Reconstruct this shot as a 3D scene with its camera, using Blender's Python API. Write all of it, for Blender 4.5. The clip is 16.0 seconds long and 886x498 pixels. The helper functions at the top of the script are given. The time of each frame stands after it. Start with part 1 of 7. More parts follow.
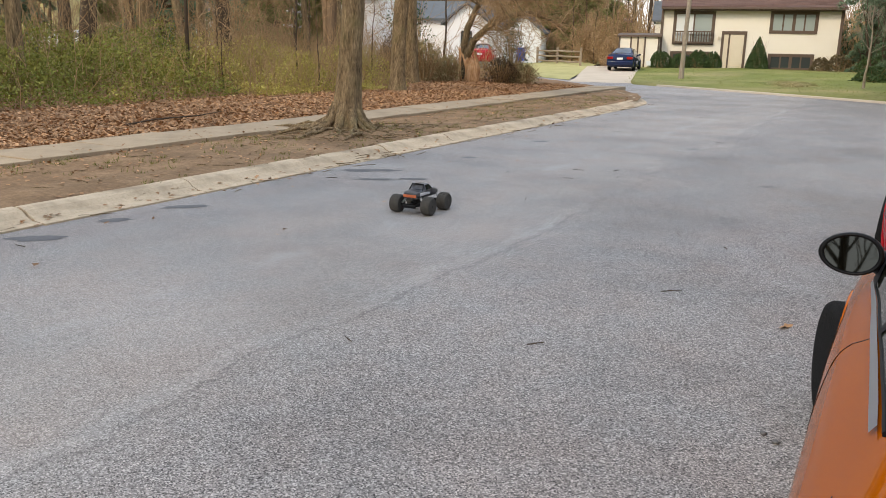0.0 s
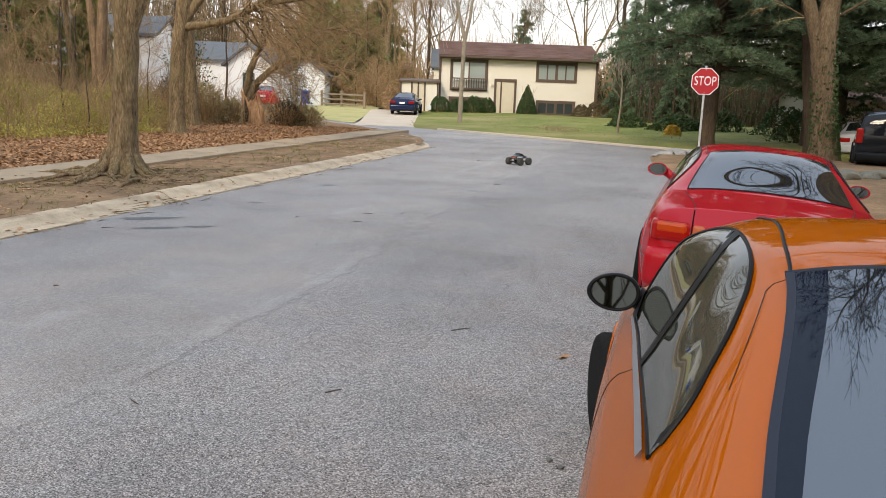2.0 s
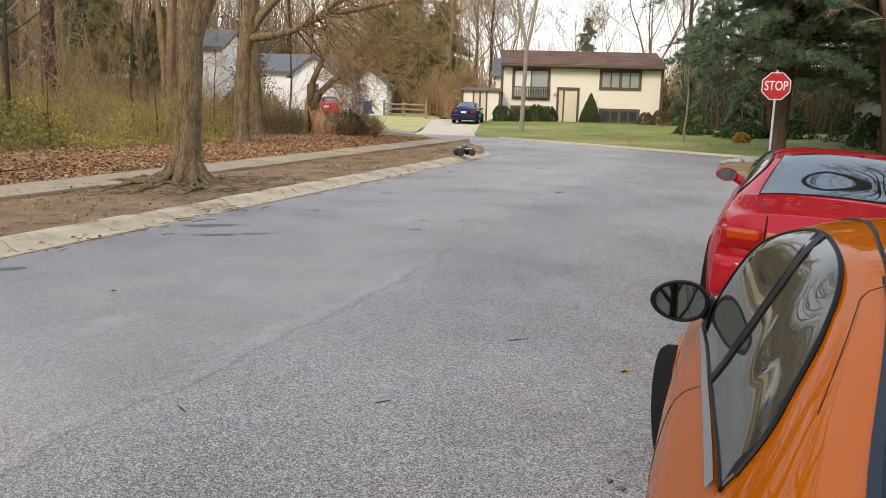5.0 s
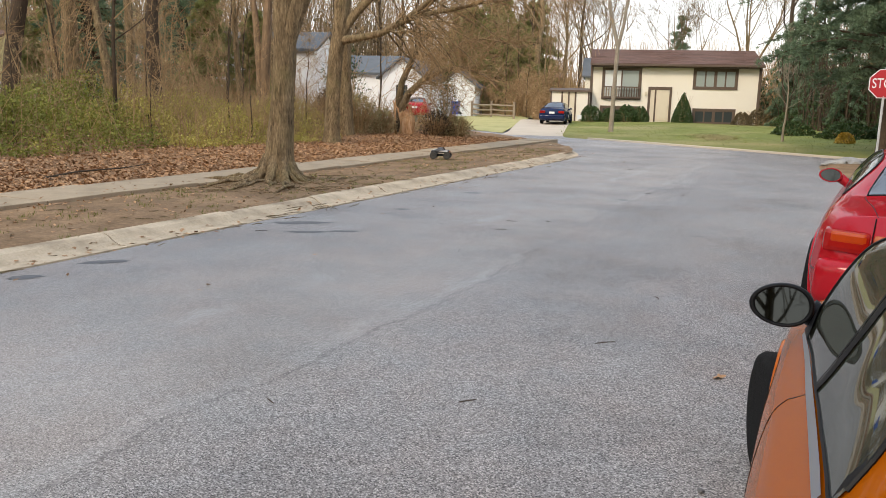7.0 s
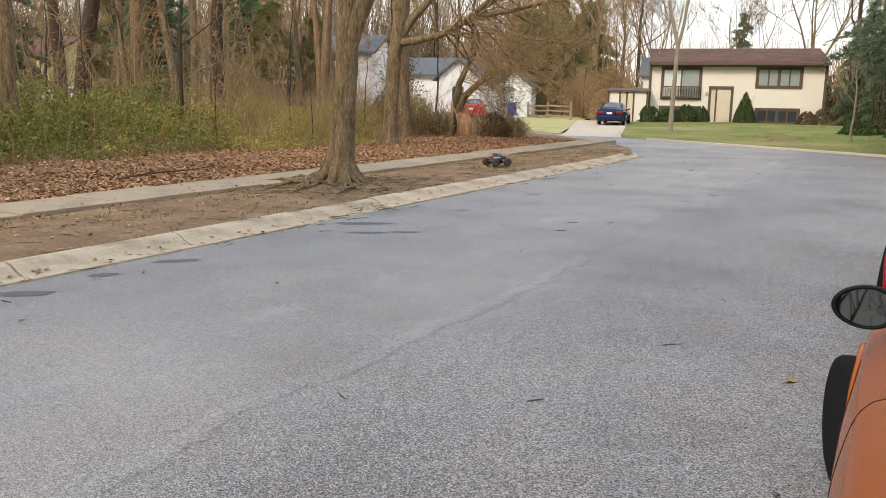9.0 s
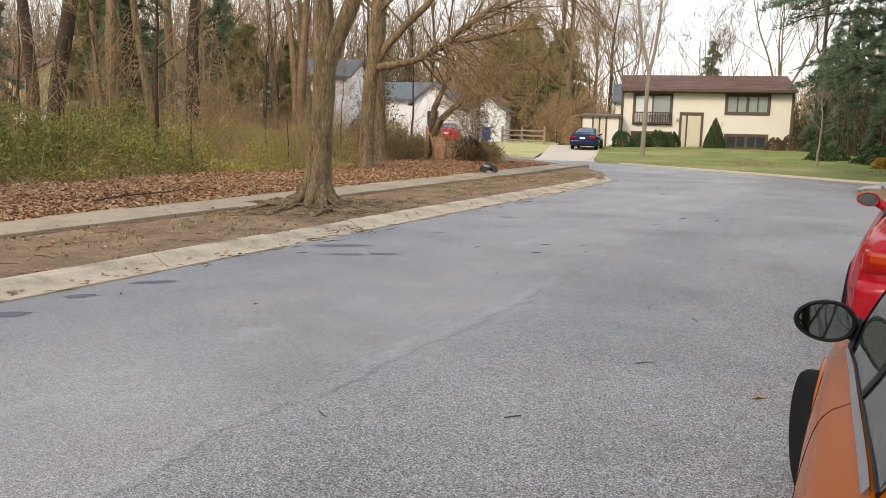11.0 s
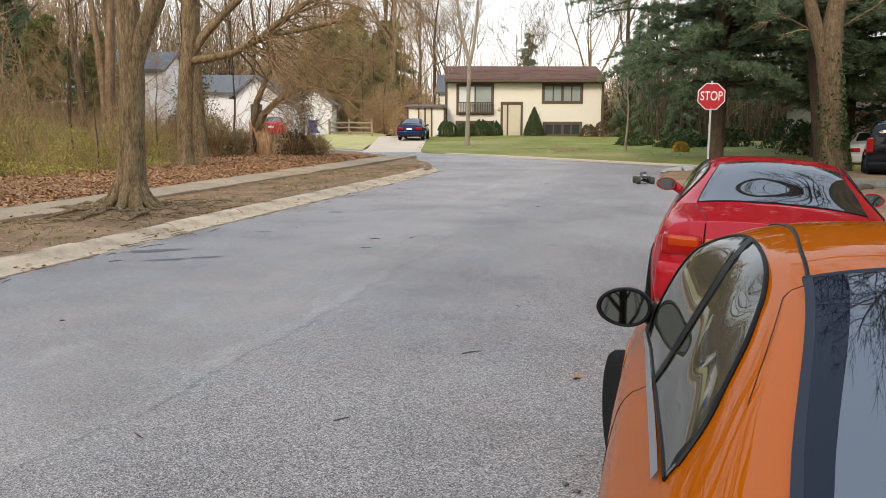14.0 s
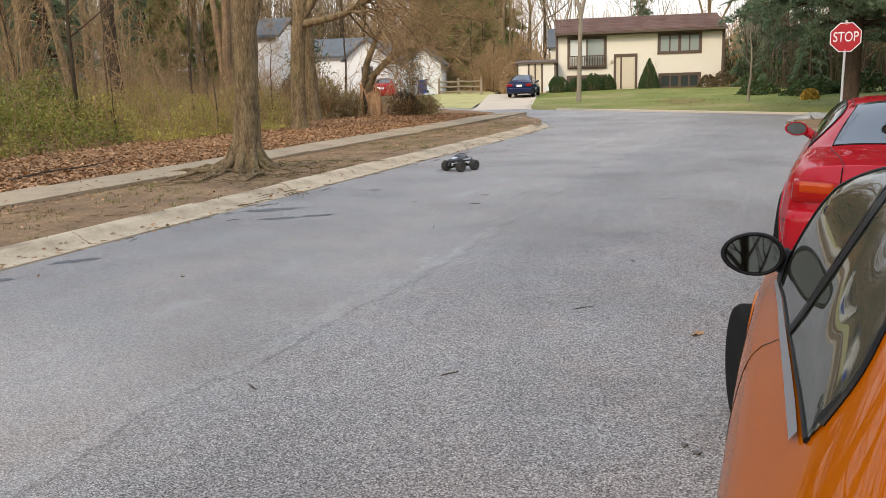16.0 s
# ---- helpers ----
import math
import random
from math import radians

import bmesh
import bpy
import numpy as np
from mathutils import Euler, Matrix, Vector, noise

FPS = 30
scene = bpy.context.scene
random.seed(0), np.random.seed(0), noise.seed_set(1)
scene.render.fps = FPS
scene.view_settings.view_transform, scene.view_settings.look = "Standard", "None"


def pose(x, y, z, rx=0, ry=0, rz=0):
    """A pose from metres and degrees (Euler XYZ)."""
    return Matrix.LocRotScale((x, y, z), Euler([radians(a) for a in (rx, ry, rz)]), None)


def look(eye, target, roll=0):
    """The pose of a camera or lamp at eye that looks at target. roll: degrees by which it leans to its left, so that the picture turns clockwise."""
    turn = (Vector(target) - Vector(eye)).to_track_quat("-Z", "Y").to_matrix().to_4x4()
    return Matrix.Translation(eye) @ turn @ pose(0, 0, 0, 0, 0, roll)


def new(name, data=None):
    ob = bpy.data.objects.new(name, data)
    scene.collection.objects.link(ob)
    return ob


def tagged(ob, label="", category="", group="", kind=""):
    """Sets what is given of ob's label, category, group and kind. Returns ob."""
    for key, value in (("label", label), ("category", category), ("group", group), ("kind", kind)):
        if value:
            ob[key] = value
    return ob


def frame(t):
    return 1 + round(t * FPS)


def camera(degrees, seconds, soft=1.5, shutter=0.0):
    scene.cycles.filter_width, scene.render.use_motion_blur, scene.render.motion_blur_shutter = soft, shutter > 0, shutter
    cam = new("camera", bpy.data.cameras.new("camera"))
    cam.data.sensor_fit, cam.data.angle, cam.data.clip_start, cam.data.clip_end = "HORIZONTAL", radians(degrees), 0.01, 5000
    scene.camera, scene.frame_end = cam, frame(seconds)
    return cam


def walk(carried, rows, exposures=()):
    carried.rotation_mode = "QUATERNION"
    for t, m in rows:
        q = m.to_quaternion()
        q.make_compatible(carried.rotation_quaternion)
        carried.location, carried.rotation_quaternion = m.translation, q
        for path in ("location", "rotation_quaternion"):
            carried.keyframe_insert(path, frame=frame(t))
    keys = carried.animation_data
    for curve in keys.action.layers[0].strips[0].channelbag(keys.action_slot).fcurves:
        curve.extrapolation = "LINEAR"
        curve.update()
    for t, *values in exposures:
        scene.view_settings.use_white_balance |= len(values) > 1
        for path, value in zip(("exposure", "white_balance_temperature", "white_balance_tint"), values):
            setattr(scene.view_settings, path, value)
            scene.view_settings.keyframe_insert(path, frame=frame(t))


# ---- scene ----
cam = camera(58.0, 16.0, soft=0.4)
PATH = [
    (0, (-0.019, -0.198, 1.729), (-0.523, 1.673, 1.231), 1.0),
    (0.5, (-0.001, -0.216, 1.752), (-0.159, 1.725, 1.295), 2.1),
    (1, (-0.02, -0.267, 1.791), (-0.019, 1.686, 1.364), 2.2),
    (1.5, (-0.021, -0.249, 1.784), (-0.017, 1.71, 1.38), 2.0),
    (2, (-0.026, -0.252, 1.784), (-0.022, 1.71, 1.399), 2.1),
    (2.5, (-0.025, -0.235, 1.778), (-0.023, 1.729, 1.403), 2.1),
    (3, (-0.008, -0.189, 1.759), (-0.023, 1.777, 1.392), 1.9),
    (5.5, (0.015, -0.045, 1.722), (-0.178, 1.912, 1.355), 1.5),
    (6, (0.017, -0.023, 1.711), (-0.222, 1.928, 1.341), 1.4),
    (6.5, (0.017, -0.013, 1.701), (-0.279, 1.931, 1.332), 1.3),
    (7, (0.002, -0.031, 1.706), (-0.36, 1.901, 1.337), 1.3),
    (7.5, (-0.044, -0.044, 1.717), (-0.472, 1.874, 1.346), 1.3),
    (8, (-0.08, -0.045, 1.714), (-0.573, 1.857, 1.341), 1.2),
    (8.5, (-0.07, -0.076, 1.714), (-0.591, 1.819, 1.342), 1.0),
    (8.7, (-0.07, -0.09, 1.713), (-0.579, 1.808, 1.341), 0.9),
    (10.8, (-0.067, -0.226, 1.706), (-0.522, 1.696, 1.392), 1.2),
    (11, (-0.067, -0.228, 1.707), (-0.503, 1.699, 1.398), 1.2),
    (11.5, (-0.066, -0.237, 1.716), (-0.447, 1.704, 1.418), 1.4),
    (12, (-0.056, -0.216, 1.725), (-0.358, 1.739, 1.43), 1.5),
    (12.5, (-0.027, -0.183, 1.728), (-0.239, 1.784, 1.434), 1.3),
    (13, (-0.017, -0.183, 1.752), (-0.134, 1.79, 1.447), 1.0),
    (13.5, (0.0, -0.17, 1.75), (-0.047, 1.805, 1.435), 0.6),
    (14, (0.008, -0.169, 1.748), (-0.019, 1.804, 1.423), 0.1),
    (14.5, (0.017, -0.142, 1.733), (-0.034, 1.829, 1.4), -0.6),
    (15, (0.023, -0.106, 1.715), (-0.089, 1.861, 1.372), -1.2),
    (15.5, (0.027, -0.056, 1.689), (-0.169, 1.9, 1.318), -1.5),
    (16, (0.019, -0.022, 1.671), (-0.285, 1.91, 1.252), -2.0),
]
walk(cam, [(t, look(eye, target, roll)) for t, eye, target, roll in PATH], exposures=[(0.0, 0.27, 6800, 10), (16.0, 0.27, 6800, 10)])

# ---- light: a bright, thinly overcast afternoon ----
world = bpy.data.worlds.new("sky")
scene.world = world
world.use_nodes = True
wn = world.node_tree
sky = wn.nodes.new("ShaderNodeTexSky")
sky.sky_type = "NISHITA"
sky.sun_disc = False
sky.sun_elevation = radians(28)
sky.sun_rotation = radians(200)
sky.air_density, sky.dust_density, sky.ozone_density = 1.0, 4.0, 1.0
milk = wn.nodes.new("ShaderNodeMix")
milk.data_type = "RGBA"
milk.inputs[0].default_value = 0.72
tc = wn.nodes.new("ShaderNodeTexCoord")
hgt = wn.nodes.new("ShaderNodeSeparateXYZ")
wn.links.new(tc.outputs["Generated"], hgt.inputs[0])
veil = wn.nodes.new("ShaderNodeValToRGB")  # thin cloud, brighter overhead
veil.color_ramp.elements[0].position, veil.color_ramp.elements[0].color = 0.0, (1.32, 1.3, 1.28, 1)
veil.color_ramp.elements[1].position, veil.color_ramp.elements[1].color = 0.9, (1.2, 1.5, 2.0, 1)
wn.links.new(hgt.outputs[2], veil.inputs[0])
ten = wn.nodes.new("ShaderNodeVectorMath")
ten.operation = "SCALE"
ten.inputs["Scale"].default_value = 10.0
wn.links.new(veil.outputs[0], ten.inputs[0])
wn.links.new(ten.outputs[0], milk.inputs[7])
wn.links.new(sky.outputs[0], milk.inputs[6])
wn.links.new(milk.outputs[2], wn.nodes["Background"].inputs[0])
wn.nodes["Background"].inputs[1].default_value = 0.1
sun = new("sun", bpy.data.lights.new("sun", "SUN"))
sun.data.energy, sun.data.angle, sun.data.color = 1.7, radians(11), (1.0, 0.87, 0.68)
sun.matrix_world = look((0, 0, 50), (18, 34, 20))

# ---- tools ----
ANG = radians(14.4)
SA, CA = math.sin(ANG), math.cos(ANG)


def rd(n, u, z=0.0):
    """A place by the road: n metres to its right, u metres along it."""
    return Vector((CA * n + SA * u, -SA * n + CA * u, z))


ROAD = Matrix.Rotation(-ANG, 4, "Z")


def part(name, bm, material, parent=None, label="", smooth=False, m=None):
    me = bpy.data.meshes.new(name)
    if smooth:
        for f in bm.faces:
            f.smooth = True
    bm.to_mesh(me)
    bm.free()
    for mt in (material if isinstance(material, (list, tuple)) else [material]):
        me.materials.append(mt)
    ob = new(name, me)
    if parent is not None:
        ob.parent = parent
    if m is not None:
        ob.matrix_basis = m
    if label:
        ob["label"] = label
    return ob


def again(name, me, parent, m, label=""):
    """One more piece on an existing mesh."""
    ob = new(name, me)
    ob.parent = parent
    ob.matrix_basis = m
    if label:
        ob["label"] = label
    return ob


def thing(name, m, label, category, group="", kind=""):
    e = new(name)
    e.empty_display_size = 0.1
    e.matrix_basis = m
    return tagged(e, label, category, group, kind)


def box(bm, x0, x1, y0, y1, z0, z1, bevel=0.0, m=None):
    r = bmesh.ops.create_cube(bm, size=1)
    vs = r["verts"]
    for v in vs:
        v.co = Vector((x0 + (v.co.x + 0.5) * (x1 - x0), y0 + (v.co.y + 0.5) * (y1 - y0), z0 + (v.co.z + 0.5) * (z1 - z0)))
    if bevel > 0:
        es = list({e for v in vs for e in v.link_edges})
        r = bmesh.ops.bevel(bm, geom=es, offset=bevel, segments=2, affect="EDGES", profile=0.6)
        vs = list({v for f in r["faces"] for v in f.verts} | {v for v in vs if v.is_valid})
    if m is not None:
        bmesh.ops.transform(bm, matrix=m, verts=vs)
    return vs


def ring(bm, c, ax, ay, r, n, squash=1.0):
    return [bm.verts.new(c + ax * (r * math.cos(2 * math.pi * i / n)) + ay * (r * squash * math.sin(2 * math.pi * i / n))) for i in range(n)]


def tube(bm, pts, radii, n=6, cap=True):
    """A round limb along points, of changing radius."""
    pts = [Vector(p) for p in pts]
    rings, side = [], None
    for i, p in enumerate(pts):
        d = (pts[min(i + 1, len(pts) - 1)] - pts[max(i - 1, 0)]).normalized()
        if side is None:
            side = d.orthogonal().normalized()
        side = (side - d * side.dot(d)).normalized()
        rings.append(ring(bm, p, side, d.cross(side), radii[i], n))
    for a, b in zip(rings, rings[1:]):
        for i in range(n):
            bm.faces.new((a[i], a[(i + 1) % n], b[(i + 1) % n], b[i]))
    if cap:
        bm.faces.new(rings[0][::-1])
        bm.faces.new(rings[-1])
    return rings


def lathe(bm, profile, n=24, axis="X", m=None):
    """A turned body: (radius, place along the axis) rows."""
    rows = []
    for r, h in profile:
        row = []
        for i in range(n):
            a = 2 * math.pi * i / n
            p = Vector((h, r * math.cos(a), r * math.sin(a))) if axis == "X" else Vector((r * math.cos(a), r * math.sin(a), h))
            row.append(bm.verts.new(m @ p if m is not None else p))
        rows.append(row)
    for a, b in zip(rows, rows[1:]):
        for i in range(n):
            bm.faces.new((a[i], a[(i + 1) % n], b[(i + 1) % n], b[i]))
    bm.faces.new(rows[0][::-1])
    bm.faces.new(rows[-1])
    return rows


def slab(bm, outline, z0, z1):
    """An upright prism over a plan outline; z1 may be a list of heights."""
    k = len(outline)
    tops = z1 if isinstance(z1, (list, tuple)) else [z1] * k
    lo = [bm.verts.new((x, y, z0)) for x, y in outline]
    hi = [bm.verts.new((x, y, h)) for (x, y), h in zip(outline, tops)]
    bm.faces.new(hi)
    bm.faces.new(lo[::-1])
    for i in range(k):
        j = (i + 1) % k
        bm.faces.new((lo[i], lo[j], hi[j], hi[i]))


def lerp_rows(rows, x):
    if x <= rows[0][0]:
        return rows[0][1]
    for (a, b), (c, d) in zip(rows, rows[1:]):
        if x <= c:
            return b + (d - b) * (x - a) / (c - a)
    return rows[-1][1]

# ---- materials ----
def material(name, color, rough=0.7, metal=0.0, spec=0.5, coat=0.0):
    m = bpy.data.materials.new(name)
    m.use_nodes = True
    b = m.node_tree.nodes["Principled BSDF"]
    b.inputs["Base Color"].default_value = (*color, 1)
    b.inputs["Roughness"].default_value = rough
    b.inputs["Metallic"].default_value = metal
    b.inputs["Specular IOR Level"].default_value = spec
    b.inputs["Coat Weight"].default_value = coat
    return m


def node(m, kind, **inputs):
    n = m.node_tree.nodes.new(kind)
    for k, v in inputs.items():
        n.inputs[k.replace("_", " ")].default_value = v
    return n


def grain(name, colors, scale, rough=0.8, bump=0.3, fine=8.0, detail=6.0, stretch=(1, 1, 1), spec=0.3, per_piece=0.0, dist=0.02, metal=0.0, coat=0.0, mid=0.5, soft=0.25, stain=None):
    """A surface whose colour wanders between colours at one scale, with a finer grain and a bump; stain: (colour, scale, amount)."""
    m = material(name, colors[0], rough, metal, spec, coat)
    t, L = m.node_tree, m.node_tree.links
    b = t.nodes["Principled BSDF"]
    co = node(m, "ShaderNodeTexCoord")
    mp = node(m, "ShaderNodeMapping")
    mp.inputs["Scale"].default_value = stretch
    L.new(co.outputs["Object"], mp.inputs["Vector"])
    big = node(m, "ShaderNodeTexNoise", Scale=scale, Detail=detail, Roughness=0.6)
    small = node(m, "ShaderNodeTexNoise", Scale=scale * fine, Detail=4.0, Roughness=0.65)
    for q in (big, small):
        L.new(mp.outputs[0], q.inputs["Vector"])
    mixed = node(m, "ShaderNodeMath")
    mixed.operation = "MULTIPLY_ADD"
    mixed.inputs[1].default_value = 0.45
    L.new(small.outputs["Fac"], mixed.inputs[0])
    half = node(m, "ShaderNodeMath")
    half.operation = "MULTIPLY"
    half.inputs[1].default_value = 0.55
    L.new(big.outputs["Fac"], half.inputs[0])
    L.new(half.outputs[0], mixed.inputs[2])
    ramp = node(m, "ShaderNodeValToRGB")
    L.new(mixed.outputs[0], ramp.inputs[0])
    k = len(colors)
    els = ramp.color_ramp.elements
    while len(els) < k:
        els.new(0.5)
    for i, c in enumerate(colors):
        els[i].position = mid - soft + 2 * soft * (i / max(1, k - 1))
        els[i].color = (*c, 1)
    out = ramp.outputs[0]
    if stain:
        st = node(m, "ShaderNodeTexNoise", Scale=stain[1], Detail=5.0, Roughness=0.55)
        L.new(co.outputs["Object"], st.inputs["Vector"])
        sr = node(m, "ShaderNodeValToRGB")
        sr.color_ramp.elements[0].position, sr.color_ramp.elements[1].position = 0.48, 0.68
        L.new(st.outputs["Fac"], sr.inputs[0])
        sm = node(m, "ShaderNodeMath")
        sm.operation = "MULTIPLY"
        sm.inputs[1].default_value = stain[2]
        L.new(sr.outputs[0], sm.inputs[0])
        mx = node(m, "ShaderNodeMix")
        mx.data_type = "RGBA"
        mx.inputs[7].default_value = (*stain[0], 1)
        L.new(sm.outputs[0], mx.inputs[0])
        L.new(out, mx.inputs[6])
        out = mx.outputs[2]
    if per_piece:
        info = node(m, "ShaderNodeObjectInfo")
        geo = node(m, "ShaderNodeNewGeometry")
        add = node(m, "ShaderNodeMath")
        add.operation = "ADD"
        L.new(info.outputs["Random"], add.inputs[0])
        L.new(geo.outputs["Random Per Island"], add.inputs[1])
        fr = node(m, "ShaderNodeMath")
        fr.operation = "FRACT"
        L.new(add.outputs[0], fr.inputs[0])
        mr = node(m, "ShaderNodeMapRange")
        mr.inputs["To Min"].default_value, mr.inputs["To Max"].default_value = 1 - per_piece, 1 + per_piece
        L.new(fr.outputs[0], mr.inputs["Value"])
        hs = node(m, "ShaderNodeHueSaturation")
        L.new(mr.outputs[0], hs.inputs["Value"])
        L.new(out, hs.inputs["Color"])
        out = hs.outputs[0]
    L.new(out, b.inputs["Base Color"])
    if bump:
        bp = node(m, "ShaderNodeBump", Strength=bump, Distance=dist)
        L.new(mixed.outputs[0], bp.inputs["Height"])
        L.new(bp.outputs[0], b.inputs["Normal"])
    return m



def asphalt():
    """Chip-sealed street: stones of a centimetre, two lanes of different age, a ragged seam between them, tyre-worn streaks."""
    m = material("asphalt", (0.25, 0.25, 0.26), 0.88, 0.0, 0.35)
    t, L = m.node_tree, m.node_tree.links
    b = t.nodes["Principled BSDF"]
    co = node(m, "ShaderNodeTexCoord")
    stones = node(m, "ShaderNodeTexVoronoi", Scale=150.0)
    stones.feature = "F1"
    L.new(co.outputs["Object"], stones.inputs["Vector"])
    grit = node(m, "ShaderNodeTexNoise", Scale=120.0, Detail=5.0, Roughness=0.7)
    L.new(co.outputs["Object"], grit.inputs["Vector"])
    blot = node(m, "ShaderNodeTexNoise", Scale=0.55, Detail=5.0, Roughness=0.55)
    L.new(co.outputs["Object"], blot.inputs["Vector"])

    def math_(op, a, bb, c=None):
        n = node(m, "ShaderNodeMath")
        n.operation = op
        for i, v in enumerate((a, bb, c)):
            if v is None:
                continue
            if isinstance(v, (int, float)):
                n.inputs[i].default_value = v
            else:
                L.new(v, n.inputs[i])
        return n.outputs[0]

    def ramp(src, stops):
        r = node(m, "ShaderNodeValToRGB")
        while len(r.color_ramp.elements) < len(stops):
            r.color_ramp.elements.new(0.5)
        for e, (p, c) in zip(r.color_ramp.elements, stops):
            e.position, e.color = p, (c, c, c, 1) if isinstance(c, float) else (*c, 1)
        L.new(src, r.inputs[0])
        return r.outputs[0]

    def mix(fac, a, c):
        n = node(m, "ShaderNodeMix")
        n.data_type = "RGBA"
        L.new(fac, n.inputs[0])
        L.new(a, n.inputs[6])
        if isinstance(c, tuple):
            n.inputs[7].default_value = (*c, 1)
        else:
            L.new(c, n.inputs[7])
        return n.outputs[2]

    sep = node(m, "ShaderNodeSeparateXYZ")
    L.new(co.outputs["Object"], sep.inputs[0])
    wob = node(m, "ShaderNodeTexNoise", Scale=0.9, Detail=6.0, Roughness=0.65)
    wob.noise_dimensions = "2D"
    L.new(co.outputs["Object"], wob.inputs["Vector"])
    slow = node(m, "ShaderNodeTexNoise", Scale=0.11, Detail=1.0)
    L.new(co.outputs["Object"], slow.inputs["Vector"])
    n = math_("MULTIPLY_ADD", wob.outputs["Fac"], 0.55, sep.outputs["X"])
    n = math_("MULTIPLY_ADD", slow.outputs["Fac"], 1.1, n)
    side = math_("ADD", n, 2.05)
    coarse = ramp(math_("MULTIPLY_ADD", side, 0.5, 0.5), [(0.2, 0.3), (0.75, 1.0)])
    sep2 = node(m, "ShaderNodeSeparateColor")
    L.new(stones.outputs["Color"], sep2.inputs[0])
    chip = math_("MULTIPLY_ADD", grit.outputs["Fac"], 0.6, math_("MULTIPLY", sep2.outputs[0], 0.42))
    rough_col = ramp(chip, [(0.27, (0.022, 0.021, 0.021)), (0.38, (0.145, 0.135, 0.129)), (0.51, (0.25, 0.233, 0.221)), (0.62, (0.335, 0.312, 0.294)), (0.76, (0.66, 0.62, 0.585))])
    fine_col = ramp(chip, [(0.24, (0.17, 0.155, 0.141)), (0.38, (0.305, 0.278, 0.252)), (0.58, (0.362, 0.33, 0.298)), (0.78, (0.50, 0.458, 0.415))])
    pits = node(m, "ShaderNodeTexVoronoi", Scale=26.0)
    L.new(co.outputs["Object"], pits.inputs["Vector"])
    sep3 = node(m, "ShaderNodeSeparateColor")
    L.new(pits.outputs["Color"], sep3.inputs[0])
    pit = math_("MULTIPLY", ramp(pits.outputs["Distance"], [(0.0, 0.75), (0.26, 0.0)]), ramp(sep3.outputs[1], [(0.66, 0.0), (0.72, 1.0)]))
    fine_col = mix(pit, fine_col, (0.075, 0.07, 0.068))
    col = mix(coarse, fine_col, rough_col)
    tone = ramp(blot.outputs["Fac"], [(0.3, 0.80), (0.5, 1.0), (0.72, 1.14)])
    mul = node(m, "ShaderNodeMix")
    mul.data_type, mul.blend_type = "RGBA", "MULTIPLY"
    mul.inputs[0].default_value = 1.0
    L.new(col, mul.inputs[6])
    L.new(tone, mul.inputs[7])
    col = mul.outputs[2]
    hue = node(m, "ShaderNodeTexNoise", Scale=1.3, Detail=3.0, Roughness=0.6)
    L.new(co.outputs["Object"], hue.inputs["Vector"])
    cast = node(m, "ShaderNodeValToRGB")
    cast.color_ramp.elements[0].position, cast.color_ramp.elements[0].color = 0.36, (0.975, 1.0, 1.02, 1)
    cast.color_ramp.elements[1].position, cast.color_ramp.elements[1].color = 0.64, (1.035, 0.995, 0.98, 1)
    L.new(hue.outputs["Fac"], cast.inputs[0])
    tint = node(m, "ShaderNodeMix")
    tint.data_type, tint.blend_type = "RGBA", "MULTIPLY"
    tint.inputs[0].default_value = 1.0
    L.new(col, tint.inputs[6])
    L.new(cast.outputs[0], tint.inputs[7])
    col = tint.outputs[2]
    crack = ramp(math_("ABSOLUTE", math_("ADD", side, 0.03), 0.0), [(0.0, 0.42), (0.022, 0.0)])
    broken = ramp(grit.outputs["Fac"], [(0.4, 0.0), (0.52, 1.0)])
    crack = math_("MULTIPLY", crack, broken)
    pale = ramp(math_("ABSOLUTE", math_("ADD", side, 0.14), 0.0), [(0.0, 0.17), (0.10, 0.0)])
    col = mix(math_("MULTIPLY", pale, ramp(blot.outputs["Fac"], [(0.4, 0.2), (0.6, 1.0)])), col, (0.52, 0.51, 0.49))
    col = mix(crack, col, (0.06, 0.06, 0.065))
    worn = ramp(math_("ABSOLUTE", math_("ADD", n, 3.35), 0.0), [(0.0, 0.3), (0.16, 0.0)])
    col = mix(math_("MULTIPLY", worn, ramp(wob.outputs["Fac"], [(0.42, 0.0), (0.6, 1.0)])), col, (0.46, 0.46, 0.46))
    L.new(col, b.inputs["Base Color"])
    bp = node(m, "ShaderNodeBump", Strength=0.75, Distance=0.006)
    L.new(chip, bp.inputs["Height"])
    L.new(bp.outputs[0], b.inputs["Normal"])
    return m


ASPHALT = asphalt()
STAIN = grain("oily asphalt", [(0.085, 0.083, 0.083), (0.18, 0.175, 0.172)], 30.0, 0.6, 0.4, 4.0)
CONCRETE = grain("weathered concrete", [(0.34, 0.255, 0.165), (0.56, 0.44, 0.30), (0.68, 0.55, 0.39)], 1.6, 0.92, 0.35, 22.0, per_piece=0.07, stain=((0.19, 0.14, 0.09), 2.2, 0.6), dist=0.008)
PATHWAY = grain("grey path concrete", [(0.30, 0.225, 0.145), (0.46, 0.36, 0.245)], 1.6, 0.92, 0.3, 22.0, per_piece=0.06, stain=((0.16, 0.13, 0.09), 1.2, 0.5), dist=0.008)
PALEKERB = grain("pale clean concrete", [(0.44, 0.375, 0.29), (0.58, 0.51, 0.415)], 1.6, 0.92, 0.2, 22.0, per_piece=0.05, dist=0.008)
